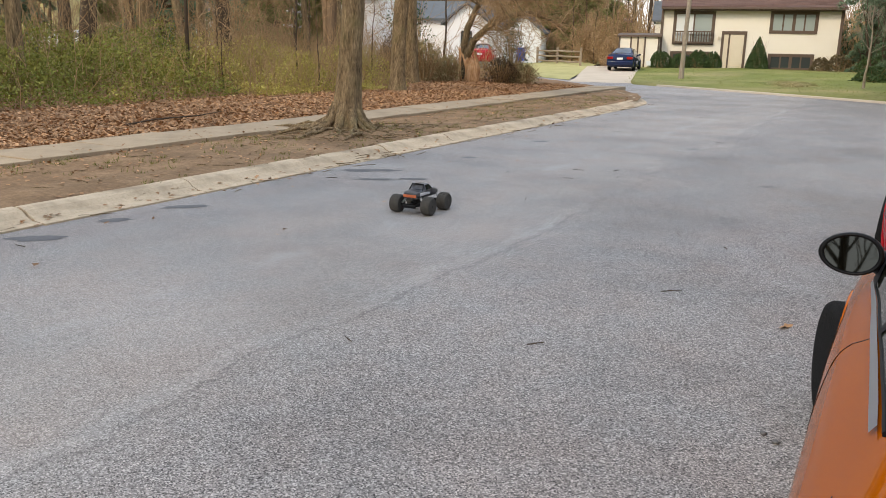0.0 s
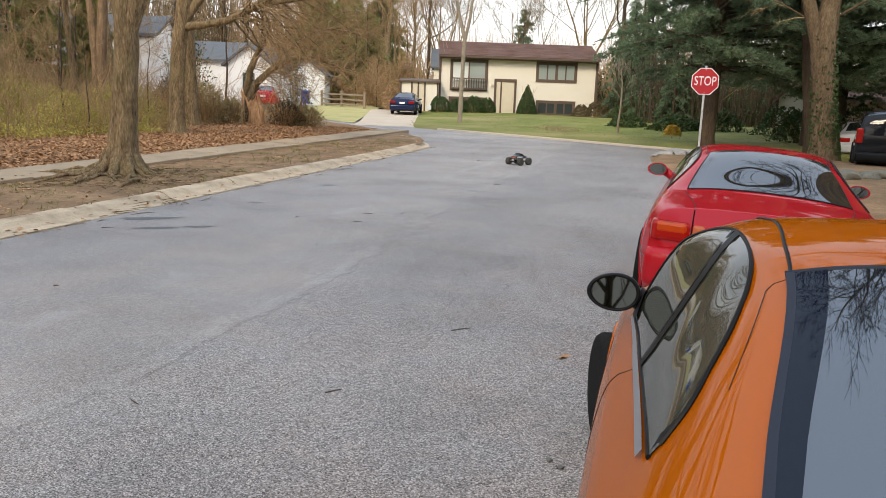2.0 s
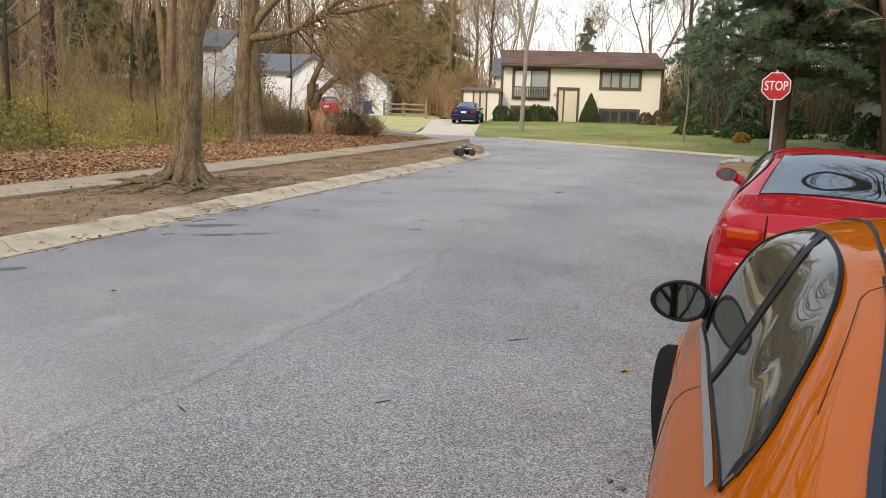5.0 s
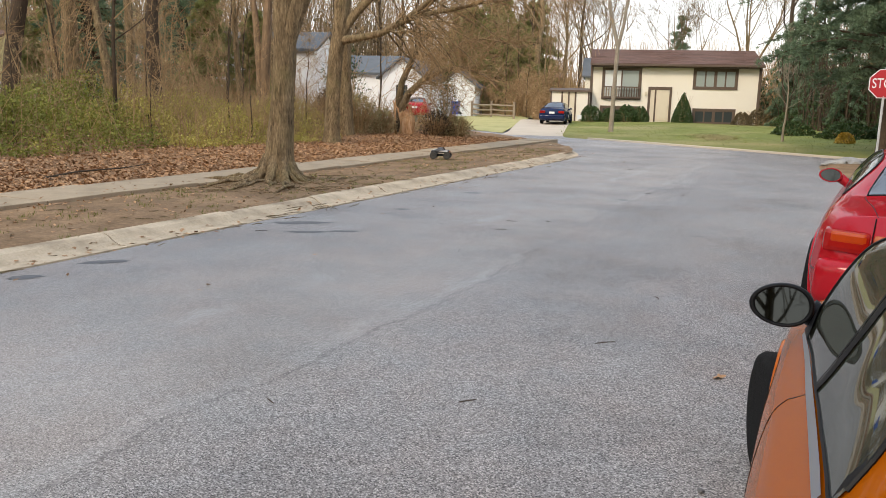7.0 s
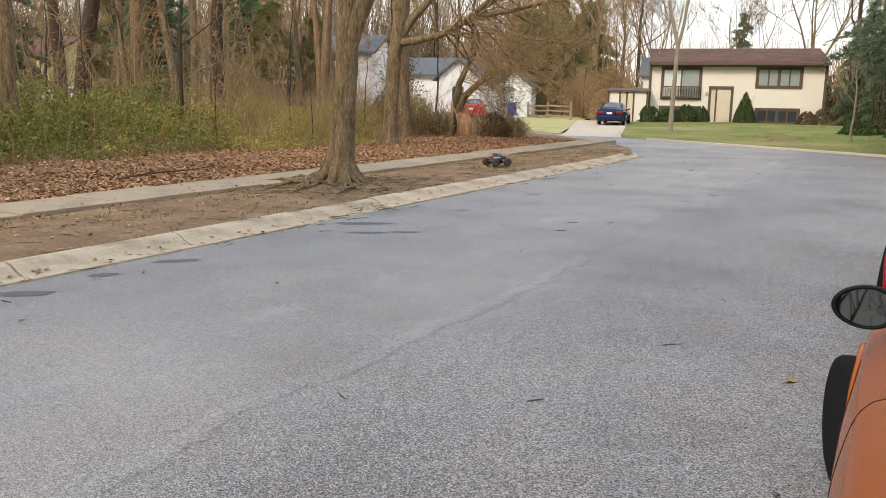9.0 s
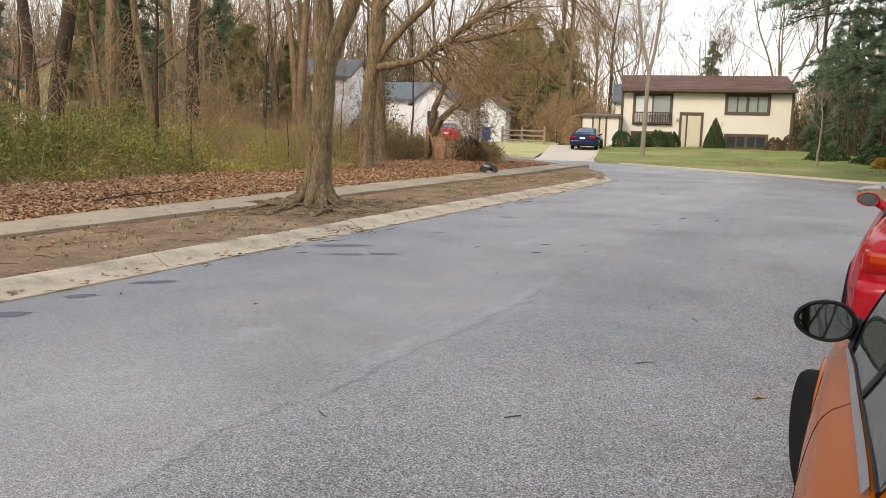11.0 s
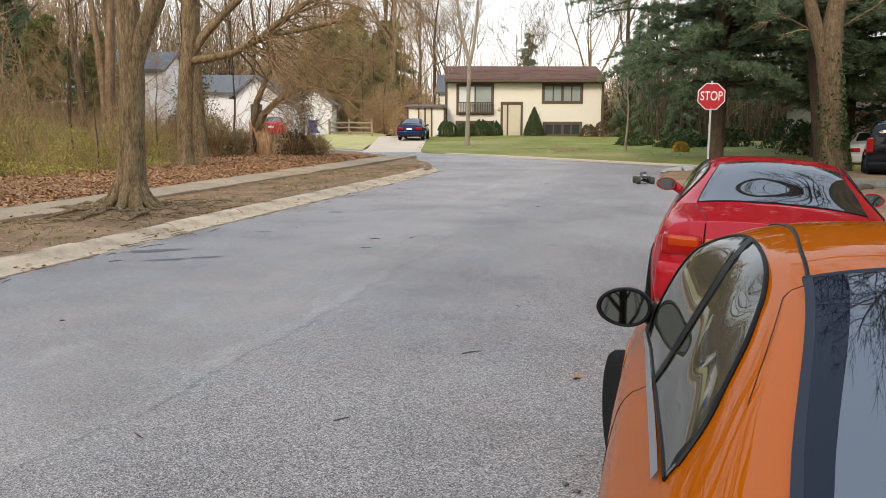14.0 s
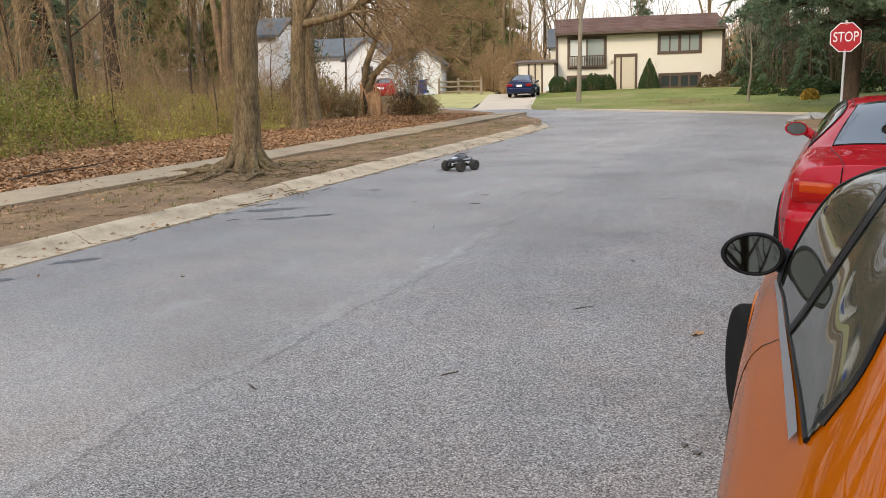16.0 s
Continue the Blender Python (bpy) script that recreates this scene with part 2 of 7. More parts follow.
SOIL = grain("bare trampled soil", [(0.08, 0.046, 0.024), (0.24, 0.148, 0.078), (0.44, 0.29, 0.165)], 1.3, 0.97, 0.9, 14.0, stain=((0.13, 0.095, 0.055), 0.5, 0.35))
LEAFY = grain("leaf mould", [(0.12, 0.064, 0.03), (0.28, 0.155, 0.075), (0.43, 0.265, 0.135)], 5.0, 0.97, 0.9, 5.0)
GRASS = grain("lawn grass", [(0.075, 0.10, 0.018), (0.17, 0.185, 0.038), (0.29, 0.25, 0.075)], 0.5, 0.97, 0.5, 60.0, stain=((0.40, 0.30, 0.15), 0.16, 0.55))
STRAW = grain("dry yellow grass", [(0.20, 0.20, 0.06), (0.42, 0.37, 0.15), (0.52, 0.44, 0.22)], 0.6, 0.97, 0.4, 40.0)
SIDING = grain("cream stucco siding", [(0.80, 0.735, 0.61), (0.88, 0.815, 0.70)], 0.7, 0.85, 0.05, 40.0)
WHITE = grain("white siding paint", [(0.82, 0.82, 0.81), (0.90, 0.90, 0.88)], 0.8, 0.7, 0.05, 20.0)
GREYWALL = grain("grey render", [(0.52, 0.49, 0.44), (0.64, 0.61, 0.55)], 0.8, 0.9, 0.1, 20.0)
ROOFING = grain("brown shingles", [(0.085, 0.046, 0.034), (0.15, 0.086, 0.064)], 1.5, 0.95, 0.3, 20.0, stretch=(1, 1, 1))
SLATE = grain("blue-grey shingles", [(0.085, 0.092, 0.097), (0.15, 0.158, 0.163)], 1.5, 0.9, 0.3, 14.0)
BROWN = grain("brown trim paint", [(0.10, 0.068, 0.048), (0.15, 0.105, 0.078)], 3.0, 0.6, 0.05)
CREAM = grain("cream door paint", [(0.66, 0.57, 0.42), (0.74, 0.65, 0.5)], 2.0, 0.6, 0.03)
BARK = grain("grey-brown bark", [(0.042, 0.029, 0.016), (0.215, 0.15, 0.082), (0.43, 0.315, 0.18)], 11.0, 0.97, 1.0, 4.0, stretch=(1, 1, 0.2), dist=0.06, stain=((0.20, 0.17, 0.075), 3.0, 0.4), soft=0.19)
BARKDARK = grain("dark bark", [(0.032, 0.023, 0.016), (0.12, 0.085, 0.055)], 7.0, 0.97, 0.9, 4.0, stretch=(1, 1, 0.2), dist=0.04)
TWIG = grain("bare twigs", [(0.22, 0.137, 0.068), (0.54, 0.365, 0.195)], 1.5, 0.95, 0.0, per_piece=0.25)
DRIVE = grain("warm beige driveway concrete", [(0.46, 0.37, 0.27), (0.60, 0.50, 0.38)], 0.9, 0.94, 0.2, 22.0, dist=0.006)
RAWWOOD = grain("torn orange wood", [(0.06, 0.045, 0.032), (0.22, 0.145, 0.085), (0.42, 0.285, 0.17)], 5.0, 0.9, 0.8, 4.0, stretch=(1, 1, 0.15))
TORN = grain("fresh torn wood", [(0.2, 0.10, 0.05), (0.55, 0.30, 0.14), (0.8, 0.58, 0.38)], 5.0, 0.9, 0.8, 4.0, stretch=(1, 1, 0.15))
PALEBARK = grain("smooth pale bark", [(0.16, 0.13, 0.095), (0.30, 0.25, 0.19), (0.42, 0.36, 0.28)], 8.0, 0.95, 0.4, 3.0, stretch=(1, 1, 0.4))
# darker copy of the bark for the ivy tree, pine shade mixed into its colour
BARKGREY = grain("shaded grey bark", [(0.04, 0.028, 0.018), (0.16, 0.112, 0.066), (0.30, 0.22, 0.135)], 11.0, 0.97, 1.0, 4.0, stretch=(1, 1, 0.26), dist=0.05)
LEAF_DARK = grain("dull brown leaves", [(0.05, 0.038, 0.02), (0.13, 0.098, 0.05), (0.21, 0.165, 0.085)], 0.5, 0.9, 0.0, per_piece=0.3)
OLDWOOD = grain("weathered wood", [(0.22, 0.17, 0.12), (0.36, 0.29, 0.21)], 4.0, 0.9, 0.4, stretch=(0.3, 0.3, 1))
LEAF_DRY = grain("dry leaves", [(0.19, 0.098, 0.046), (0.39, 0.215, 0.105), (0.56, 0.37, 0.22)], 2.0, 0.9, 0.0, per_piece=0.4)
LEAF_TAN = grain("faded thicket leaves", [(0.20, 0.17, 0.07), (0.36, 0.29, 0.14), (0.48, 0.38, 0.21)], 0.4, 0.9, 0.0, per_piece=0.3)
LEAF_YELLOW = grain("yellowing leaves", [(0.22, 0.20, 0.04), (0.42, 0.36, 0.09), (0.56, 0.44, 0.17)], 0.5, 0.8, 0.0, per_piece=0.35)
OLIVE = grain("olive needles", [(0.12, 0.14, 0.04), (0.235, 0.25, 0.08), (0.38, 0.36, 0.135)], 0.5, 0.8, 0.0, per_piece=0.35)
LEAF_GREEN = grain("shrub leaves", [(0.055, 0.085, 0.016), (0.205, 0.215, 0.042), (0.56, 0.46, 0.13)], 0.7, 0.8, 0.0, per_piece=0.25)
NEEDLE = grain("pine needles", [(0.06, 0.105, 0.058), (0.14, 0.205, 0.118), (0.27, 0.34, 0.21)], 0.6, 0.75, 0.0, per_piece=0.35)
YEW = grain("dark evergreen leaves", [(0.03, 0.06, 0.018), (0.075, 0.115, 0.035)], 2.0, 0.7, 0.0, per_piece=0.3)
GOLD = grain("golden shrub leaves", [(0.45, 0.28, 0.04), (0.65, 0.42, 0.08)], 2.0, 0.8, 0.0, per_piece=0.25)
BLADE = grain("grass blades", [(0.08, 0.10, 0.018), (0.17, 0.18, 0.038), (0.27, 0.24, 0.07)], 1.0, 0.9, 0.0, per_piece=0.3)
MOSSY = grain("mossy stone", [(0.10, 0.095, 0.07), (0.26, 0.24, 0.19)], 3.0, 0.95, 0.6)
STONE = grain("pale stone", [(0.24, 0.23, 0.21), (0.46, 0.44, 0.41)], 3.0, 0.9, 0.6)


def car_paint(name, base, flake):
    m = grain(name, [base, flake], 900.0, 0.6, 0.0, 1.0, spec=0.0, coat=0.62, metal=0.0)
    m.node_tree.nodes["Principled BSDF"].inputs["Coat Roughness"].default_value = 0.012
    return m


ORANGE = car_paint("orange car paint", (0.33, 0.071, 0.001), (0.41, 0.098, 0.002))
RED = car_paint("red car paint", (0.32, 0.006, 0.012), (0.40, 0.012, 0.022))
NAVY = car_paint("dark blue car paint", (0.008, 0.015, 0.05), (0.012, 0.022, 0.07))
SILVER = car_paint("silver car paint", (0.42, 0.43, 0.44), (0.5, 0.5, 0.52))
JET = car_paint("black car paint", (0.008, 0.009, 0.012), (0.014, 0.016, 0.02))
RUBBER = grain("tyre rubber", [(0.008, 0.008, 0.009), (0.017, 0.017, 0.016)], 20.0, 0.9, 0.3, spec=0.1)
TRIM = material("black plastic trim", (0.006, 0.0065, 0.0075), 0.5, 0.0, 0.15)
SEAL = material("grey rubber seal", (0.016, 0.020, 0.032), 0.5, 0.0, 0.25)
ALLOY = material("dull alloy", (0.42, 0.42, 0.43), 0.38, 0.9)
CHROME = material("dull grey metal strip", (0.42, 0.44, 0.46), 0.34, 0.8)
MIRROR = material("dimmed mirror glass", (0.04, 0.046, 0.048), 0.02, 1.0)
AMBER = material("amber lamp lens", (0.42, 0.045, 0.005), 0.2, 0, 0.3, 0.15)
LAMPRED = material("red lamp lens", (0.30, 0.006, 0.005), 0.2, 0, 0.3, 0.25)
CLEARLAMP = material("clear lamp lens", (0.45, 0.12, 0.05), 0.2, 0, 0.3, 0.2)


def tinted(name, color, ior):
    m = material(name, color, 0.02, 0.0, 0.6)
    m.node_tree.nodes["Principled BSDF"].inputs["IOR"].default_value = ior
    return m


GLASS = tinted("tinted car glass", (0.010, 0.013, 0.015), 1.95)
REARGLASS = tinted("tinted rear glass", (0.010, 0.015, 0.021), 2.0)
FRIT = tinted("dark printed glass edge", (0.006, 0.009, 0.018), 1.26)
SIDEGLASS = tinted("clear side glass over a grey cabin", (0.045, 0.049, 0.039), 1.64)
PANE = tinted("window glass", (0.05, 0.06, 0.06), 1.6)
BLUEPLASTIC = material("blue plastic", (0.02, 0.11, 0.62), 0.45)
SIGNRED = material("red sign sheeting", (0.44, 0.014, 0.022), 0.45)
SIGNWHITE = material("white sign sheeting", (0.8, 0.8, 0.8), 0.5)
STEEL = material("pale galvanised steel", (0.62, 0.62, 0.6), 0.5, 0.4)

# ---- ground ----
def wob(x, y, s, a):
    return a * noise.noise(Vector((x * s, y * s, 3.7)))


bm = bmesh.new()
bmesh.ops.create_grid(bm, x_segments=20, y_segments=20, size=1500)
tagged(part("ground", bm, STRAW, m=pose(0, 0, -0.06)), "rough winter grass and earth beyond the street", "ground", kind="structure")
bm = bmesh.new()
slab(bm, [(-70, -60), (90, -60), (90, -20), (9.0, 45.5), (-20, 70), (-70, 108), (-75, 60)], -0.05, 0.0)
tagged(part("road", bm, ASPHALT, m=ROAD), "worn grey chip-sealed street with a ragged seam", "road", kind="structure")

# the edge of the block on the road's left: (n, u)
UMAX = [(-80, 101), (-20.0, 41.1), (-12.3, 33.3), (-9.97, 30.8), (-8.2, 28.2), (-7.5, 26.3), (-7.2, 24.9)]


def strip(name, ns, u0, zf, mat, label, k):
    bm = bmesh.new()
    cols = []
    for n in ns:
        um = lerp_rows(UMAX, n) - 0.1
        cols.append([bm.verts.new(rd(n, u0 + (um - u0) * j / k, zf(n, u0 + (um - u0) * j / k))) for j in range(k + 1)])
    for a, b in zip(cols, cols[1:]):
        for j in range(k):
            bm.faces.new((a[j], b[j], b[j + 1], a[j + 1]))
    return tagged(part(name, bm, mat, smooth=True), label, name.replace("_", " "), kind="structure")


def verge_z(n, u):
    d = math.hypot(n + 8.78, u - 11.7)
    edge = min(1.0, max(0.0, (-7.2 - n) / 0.25), max(0.0, (n + 9.75) / 0.2))
    return 0.115 + edge * (0.02 + wob(n, u, 1.1, 0.03) + wob(n, u, 4.0, 0.012) + 0.12 * math.exp(-(d / 0.9) ** 2))


def wood_z(n, u):
    d = max(0.0, -10.9 - n)
    far = max(0.0, u - 28) * 0.004 * min(d, 6)
    return 0.14 + min(0.75, d * 0.045) + wob(n, u, 0.5, 0.05) * min(1, d) + wob(n, u, 2.5, 0.03) * min(1, d * 2) - far


strip("verge", [-9.75 + 0.085 * i for i in range(31)], -12, verge_z, SOIL, "trampled bare earth verge between kerb and path", 300)
strip("woodland_floor", [-75 + i for i in range(50)] + [-25 + 0.25 * i for i in range(57)], -30, wood_z, LEAFY, "brown leaf mould under the bare trees", 220)

# the pale kerb: rolled concrete lengths with open joints
kerb = thing("kerb", pose(0, 0, 0), "pale weathered rolled concrete kerb with open joints", "kerb", kind="structure")
KP = [(0.0, -0.04), (0.0, 0.012), (-0.14, 0.02), (-0.22, 0.055), (-0.29, 0.105), (-0.36, 0.128), (-0.44, 0.13), (-0.46, 0.10), (-0.46, -0.04)]


def kerb_piece(pts):
    """A length of kerb whose front edge follows points (n, u)."""
    bm = bmesh.new()
    rows = []
    for i, p in enumerate(pts):
        a, b = pts[max(i - 1, 0)], pts[min(i + 1, len(pts) - 1)]
        d = Vector((b[0] - a[0], b[1] - a[1])).normalized()
        side = Vector((d.y, -d.x))
        rows.append([bm.verts.new((p[0] + side.x * x, p[1] + side.y * x, z)) for x, z in KP])
    for a, b in zip(rows, rows[1:]):
        for j in range(len(KP) - 1):
            bm.faces.new((a[j], a[j + 1], b[j + 1], b[j]))
    bm.faces.new(rows[0])
    bm.faces.new(rows[-1][::-1])
    bmesh.ops.recalc_face_normals(bm, faces=bm.faces)
    return bm


LEN = 2.05
first = part("kerb_stone", kerb_piece([(0, 0), (0, LEN * 0.33), (0.01, LEN * 0.66), (0, LEN - 0.014)]), CONCRETE, kerb, m=ROAD @ pose(-6.86, -10, 0))
for i in range(1, 16):
    again("kerb_stone", first.data, kerb, ROAD @ pose(-6.86 + random.uniform(-0.012, 0.012), -10 + LEN * i, random.uniform(-0.008, 0.008), 0, 0, random.uniform(-0.25, 0.25)))
curve = [(-6.86, 22.8), (-6.87, 23.6), (-6.93, 24.5), (-7.06, 25.3), (-7.3, 26.1), (-7.65, 27.0), (-8.15, 28.0), (-8.75, 28.95), (-9.4, 29.9)]
for i in range(0, 8, 2):
    a, b, c = (Vector(q) for q in curve[i:i + 3])
    c2 = c + (b - c).normalized() * 0.015
    part("kerb_stone", kerb_piece([tuple(a), tuple((a + b) / 2), tuple(b), tuple((b + c) / 2), tuple(c2)]), CONCRETE, kerb, m=ROAD)

path = thing("pavement", pose(0, 0, 0), "narrow grey concrete path in cast slabs", "pavement", kind="structure")
bm = bmesh.new()
box(bm, -0.62, 0.62, 0, 1.51, -0.15, 0.035, 0.012)
sl = part("slab", bm, PATHWAY, path, m=ROAD @ pose(-10.33, -6, 0.14))
for i in range(1, 25):
    again("slab", sl.data, path, ROAD @ pose(-10.33 - 0.012 * max(0, i - 14), -6 + 1.52 * i, 0.14 + random.uniform(-0.008, 0.01), random.uniform(-0.5, 0.5), random.uniform(-0.5, 0.5), random.uniform(-0.3, 0.3)))

# the far side: lawn, drive, rough grass
LAWN_EDGE = [(40.0, -6.0), (20.0, 16.5), (8.35, 29.14), (5.01, 32.78), (1.82, 36.25), (-0.4, 38.4), (-1.5, 39.6), (-1.7, 41.2)]


def lawn_z(x, y):
    e = 29.14 + (8.35 - x) * 1.02
    return 0.07 + 0.016 * max(0.0, min(22.0, y - e)) + wob(x, y, 0.25, 0.06)


bm = bmesh.new()
rows = []
for i in range(71):
    q = i / 70 * (len(LAWN_EDGE) - 1)
    k = min(int(q), len(LAWN_EDGE) - 2)
    e = Vector(LAWN_EDGE[k]).lerp(Vector(LAWN_EDGE[k + 1]), q - k)
    back = Vector((e.x + 8 if e.x > 12 else e.x * 1.15 - 0.2, 80.0))
    rows.append([])
    for j in range(41):
        p = e.lerp(back, (j / 40) ** 1.4)
        rows[-1].append(bm.verts.new((p.x, p.y, lawn_z(p.x, p.y) if j else 0.0)))
for a, b in zip(rows, rows[1:]):
    for j in range(40):
        bm.faces.new((a[j], b[j], b[j + 1], a[j + 1]))
bmesh.ops.recalc_face_normals(bm, faces=bm.faces)
tagged(part("lawn", bm, GRASS, smooth=True), "sloping green lawn with worn straw patches", "lawn", kind="structure")
bm = bmesh.new()
rows = []
for x, y, w in ((-2.8, 40.6, 1.9), (-3.0, 43, 1.65), (-3.4, 50, 1.65), (-3.7, 59, 1.8)):
    z = lawn_z(-1.5, y) - 0.03 if y > 41 else 0.006
    rows.append([bm.verts.new((x + w * s, y, z)) for s in (-1, -0.5, 0, 0.5, 1)])
for a, b in zip(rows, rows[1:]):
    for j in range(4):
        bm.faces.new((a[j], a[j + 1], b[j + 1], b[j]))
tagged(part("driveway", bm, DRIVE), "pale concrete driveway rising to the shed", "driveway", kind="structure")
bm = bmesh.new()
rows = []
for i in range(21):
    a = Vector((-4.9, 42.5)).lerp(Vector((-45, 96)), i / 20)
    b = Vector((-5.5, 90)).lerp(Vector((-45, 140)), i / 20)
    rows.append([])
    for j in range(21):
        p = a.lerp(b, j / 20)
        z = 0.02 + min(0.75, 0.9 * (p - a).length * 0.035) + (wob(p.x, p.y, 0.4, 0.05) if j else 0)
        if i == 0 and j:
            z = lawn_z(-1.5, p.y) - 0.035
        rows[-1].append(bm.verts.new((p.x, p.y, z)))
for a, b in zip(rows, rows[1:]):
    for j in range(20):
        bm.faces.new((a[j], a[j + 1], b[j + 1], b[j]))
bmesh.ops.recalc_face_normals(bm, faces=bm.faces)
tagged(part("yard", bm, STRAW, smooth=True), "yellowed winter grass before a rail fence", "yard", kind="structure")
far_kerb = thing("far_kerb", pose(0, 0, 0), "pale low kerb along the lawn", "kerb", kind="structure")
for (x0, y0), (x1, y1) in zip(LAWN_EDGE[1:5], LAWN_EDGE[2:6]):
    d = Vector((x1 - x0, y1 - y0, 0))
    bm = bmesh.new()
    box(bm, 0, d.length - 0.01, -0.16, 0.06, -0.04, 0.075, 0.02)
    part("kerb_stone", bm, PALEKERB, far_kerb, m=pose(x0, y0, 0, 0, 0, math.degrees(math.atan2(d.y, d.x))))

# the corner on the road's right, behind the sign
bm = bmesh.new()
CORNER = [(2.3, 8.0), (2.1, 14.0), (1.2, 19.0), (0.1, 22.8), (0.0, 26.0), (0.55, 28.2), (1.6, 28.6), (40, 12.0)]
rows = []
for n, u in CORNER:
    inner = (max(n + 3, 4.5), u - (3 if u > 24 else 0))
    rows.append([bm.verts.new(rd(n, u, 0.0)), bm.verts.new(rd(n + 0.15, u - (0.15 if u > 26 else 0), 0.09)), bm.verts.new(rd(inner[0], inner[1], 0.22)), bm.verts.new(rd(max(60, n), min(inner[1], 14), 0.3))])
for a, b in zip(rows, rows[1:]):
    for j in range(3):
        bm.faces.new((a[j], a[j + 1], b[j + 1], b[j]))
bmesh.ops.recalc_face_normals(bm, faces=bm.faces)
tagged(part("corner_bank", bm, SOIL), "bare leafy earth at the street corner", "bank", kind="structure")

# ---- the cream house across the street ----
def window(parent, name, x0, x1, z0, z1, y, panes, trim=0.16, sash=0.05, curtain=True, label="", white=0):
    """A trimmed window on a wall that faces -y at y: trim boards, sashes, glass and a blind behind it."""
    bm = bmesh.new()
    box(bm, x0, x1, y - 0.05, y + 0.02, z0, z0 + trim)
    box(bm, x0, x1, y - 0.05, y + 0.02, z1 - trim, z1)
    box(bm, x0, x0 + trim, y - 0.048, y + 0.02, z0 + trim, z1 - trim)
    box(bm, x1 - trim, x1, y - 0.048, y + 0.02, z0 + trim, z1 - trim)
    if panes == 4:
        mid = (x0 + x1) / 2
        box(bm, mid - 0.1, mid + 0.1, y - 0.046, y + 0.02, z0 + trim, z1 - trim)
    w = part(name, bm, BROWN, parent, label or "brown-trimmed window")
    step = (x1 - x0 - 2 * trim) / panes
    for i in range(panes):
        a, b = x0 + trim + step * i, x0 + trim + step * (i + 1)
        bm = bmesh.new()
        for q in ((a, a + sash, z0 + trim, z1 - trim), (b - sash, b, z0 + trim, z1 - trim), (a + sash, b - sash, z0 + trim, z0 + trim + sash), (a + sash, b - sash, z1 - trim - sash, z1 - trim)):
            box(bm, q[0], q[1], y - 0.03, y + 0.015, q[2], q[3])
        part("sash", bm, BROWN, w)
        bm = bmesh.new()
        box(bm, a + sash, b - sash, y - 0.012, y - 0.006, z0 + trim + sash, z1 - trim - sash)
        part("pane", bm, SHEER if i < white else BLIND if curtain else PANE, w)
    return w


BLIND = tinted("glass before a drawn blind", (0.34, 0.385, 0.36), 1.45)
SHEER = tinted("glass before a white curtain", (0.72, 0.74, 0.72), 1.4)
house = thing("house", pose(0, 59.4, 0), "cream two-storey house with brown trim and a brown roof", "house")
bm = bmesh.new()
box(bm, -0.6, 10.85, 0, 8, 0.0, 4.5)
part("wall", bm, SIDING, house)
for x in (-0.68, 10.75):
    bm = bmesh.new()
    box(bm, x, x + 0.18, -0.06, 0.12, 0.1, 4.25)
    part("corner_board", bm, BROWN, house)
bm = bmesh.new()
prof = [(-0.55, 4.28), (-0.55, 4.44), (4.0, 5.66), (8.55, 4.44), (8.55, 4.28), (4.0, 5.48)]
for x in (-0.72, 11.0):
    for y, z in prof:
        bm.verts.new((x, y, z))
vs = list(bm.verts)
k = len(prof)
for i in range(k):
    j = (i + 1) % k
    bm.faces.new((vs[i], vs[j], vs[k + j], vs[k + i]))
bm.faces.new(vs[:k])
bm.faces.new(vs[k:][::-1])
bmesh.ops.recalc_face_normals(bm, faces=bm.faces)
roof = part("roof", bm, ROOFING, house, "brown shingled gable roof")
bm = bmesh.new()
r = random.Random(4)
for row in range(14):
    t0, t1 = row / 14, (row + 1) / 14
    x = -0.72
    while x < 11.0:
        w = r.uniform(0.7, 1.1)
        x1 = min(11.0, x + w - 0.02)
        h = r.uniform(0.02, 0.034)
        ya, za, yb, zb = -0.56 + 4.56 * t0, 4.445 + 1.22 * t0, -0.56 + 4.56 * t1, 4.445 + 1.22 * t1
        q = [bm.verts.new(p) for p in ((x, ya, za + h), (x1, ya, za + h), (x1, yb, zb + 0.008), (x, yb, zb + 0.008), (x, ya, za), (x1, ya, za))]
        bm.faces.new(q[:4])
        bm.faces.new((q[4], q[5], q[1], q[0]))
        x += w
tagged(part("shingle", bm, grain("shingle tabs", [(0.095, 0.052, 0.038), (0.165, 0.094, 0.07)], 1.5, 0.95, 0.2, 12.0, per_piece=0.16), roof), kind="stuff")
bm = bmesh.new()
box(bm, -0.72, 11.0, -0.66, -0.555, 4.28, 4.42, 0.02)
part("gutter", bm, BROWN, house, "brown eaves gutter")
bm = bmesh.new()
for y in (-0.3,):
    box(bm, -0.6, 10.85, -0.52, 0.0, 4.2, 4.28)
part("soffit", bm, BROWN, house)
w1 = window(house, "window", 0.15, 2.9, 1.95, 4.18, 0.0, 2, label="wide brown-trimmed window behind a small balcony rail", white=1)
balcony = thing_rail = part("balcony_rail", (lambda b: (box(b, 0.2, 2.85, -0.28, -0.2, 2.78, 2.86), box(b, 0.2, 2.85, -0.28, -0.2, 2.06, 2.14), b)[-1])(bmesh.new()), BROWN, house, "brown balcony railing")
for i in range(15):
    bm = bmesh.new()
    x = 0.28 + 0.176 * i
    box(bm, x, x + 0.07, -0.26, -0.22, 2.14, 2.78)
    part("baluster", bm, OLDWOOD if i < 6 else BROWN, balcony)
for x in (0.2, 2.77):
    bm = bmesh.new()
    box(bm, x, x + 0.08, -0.28, 0.0, 2.3, 2.38)
    part("bracket", bm, BROWN, house)
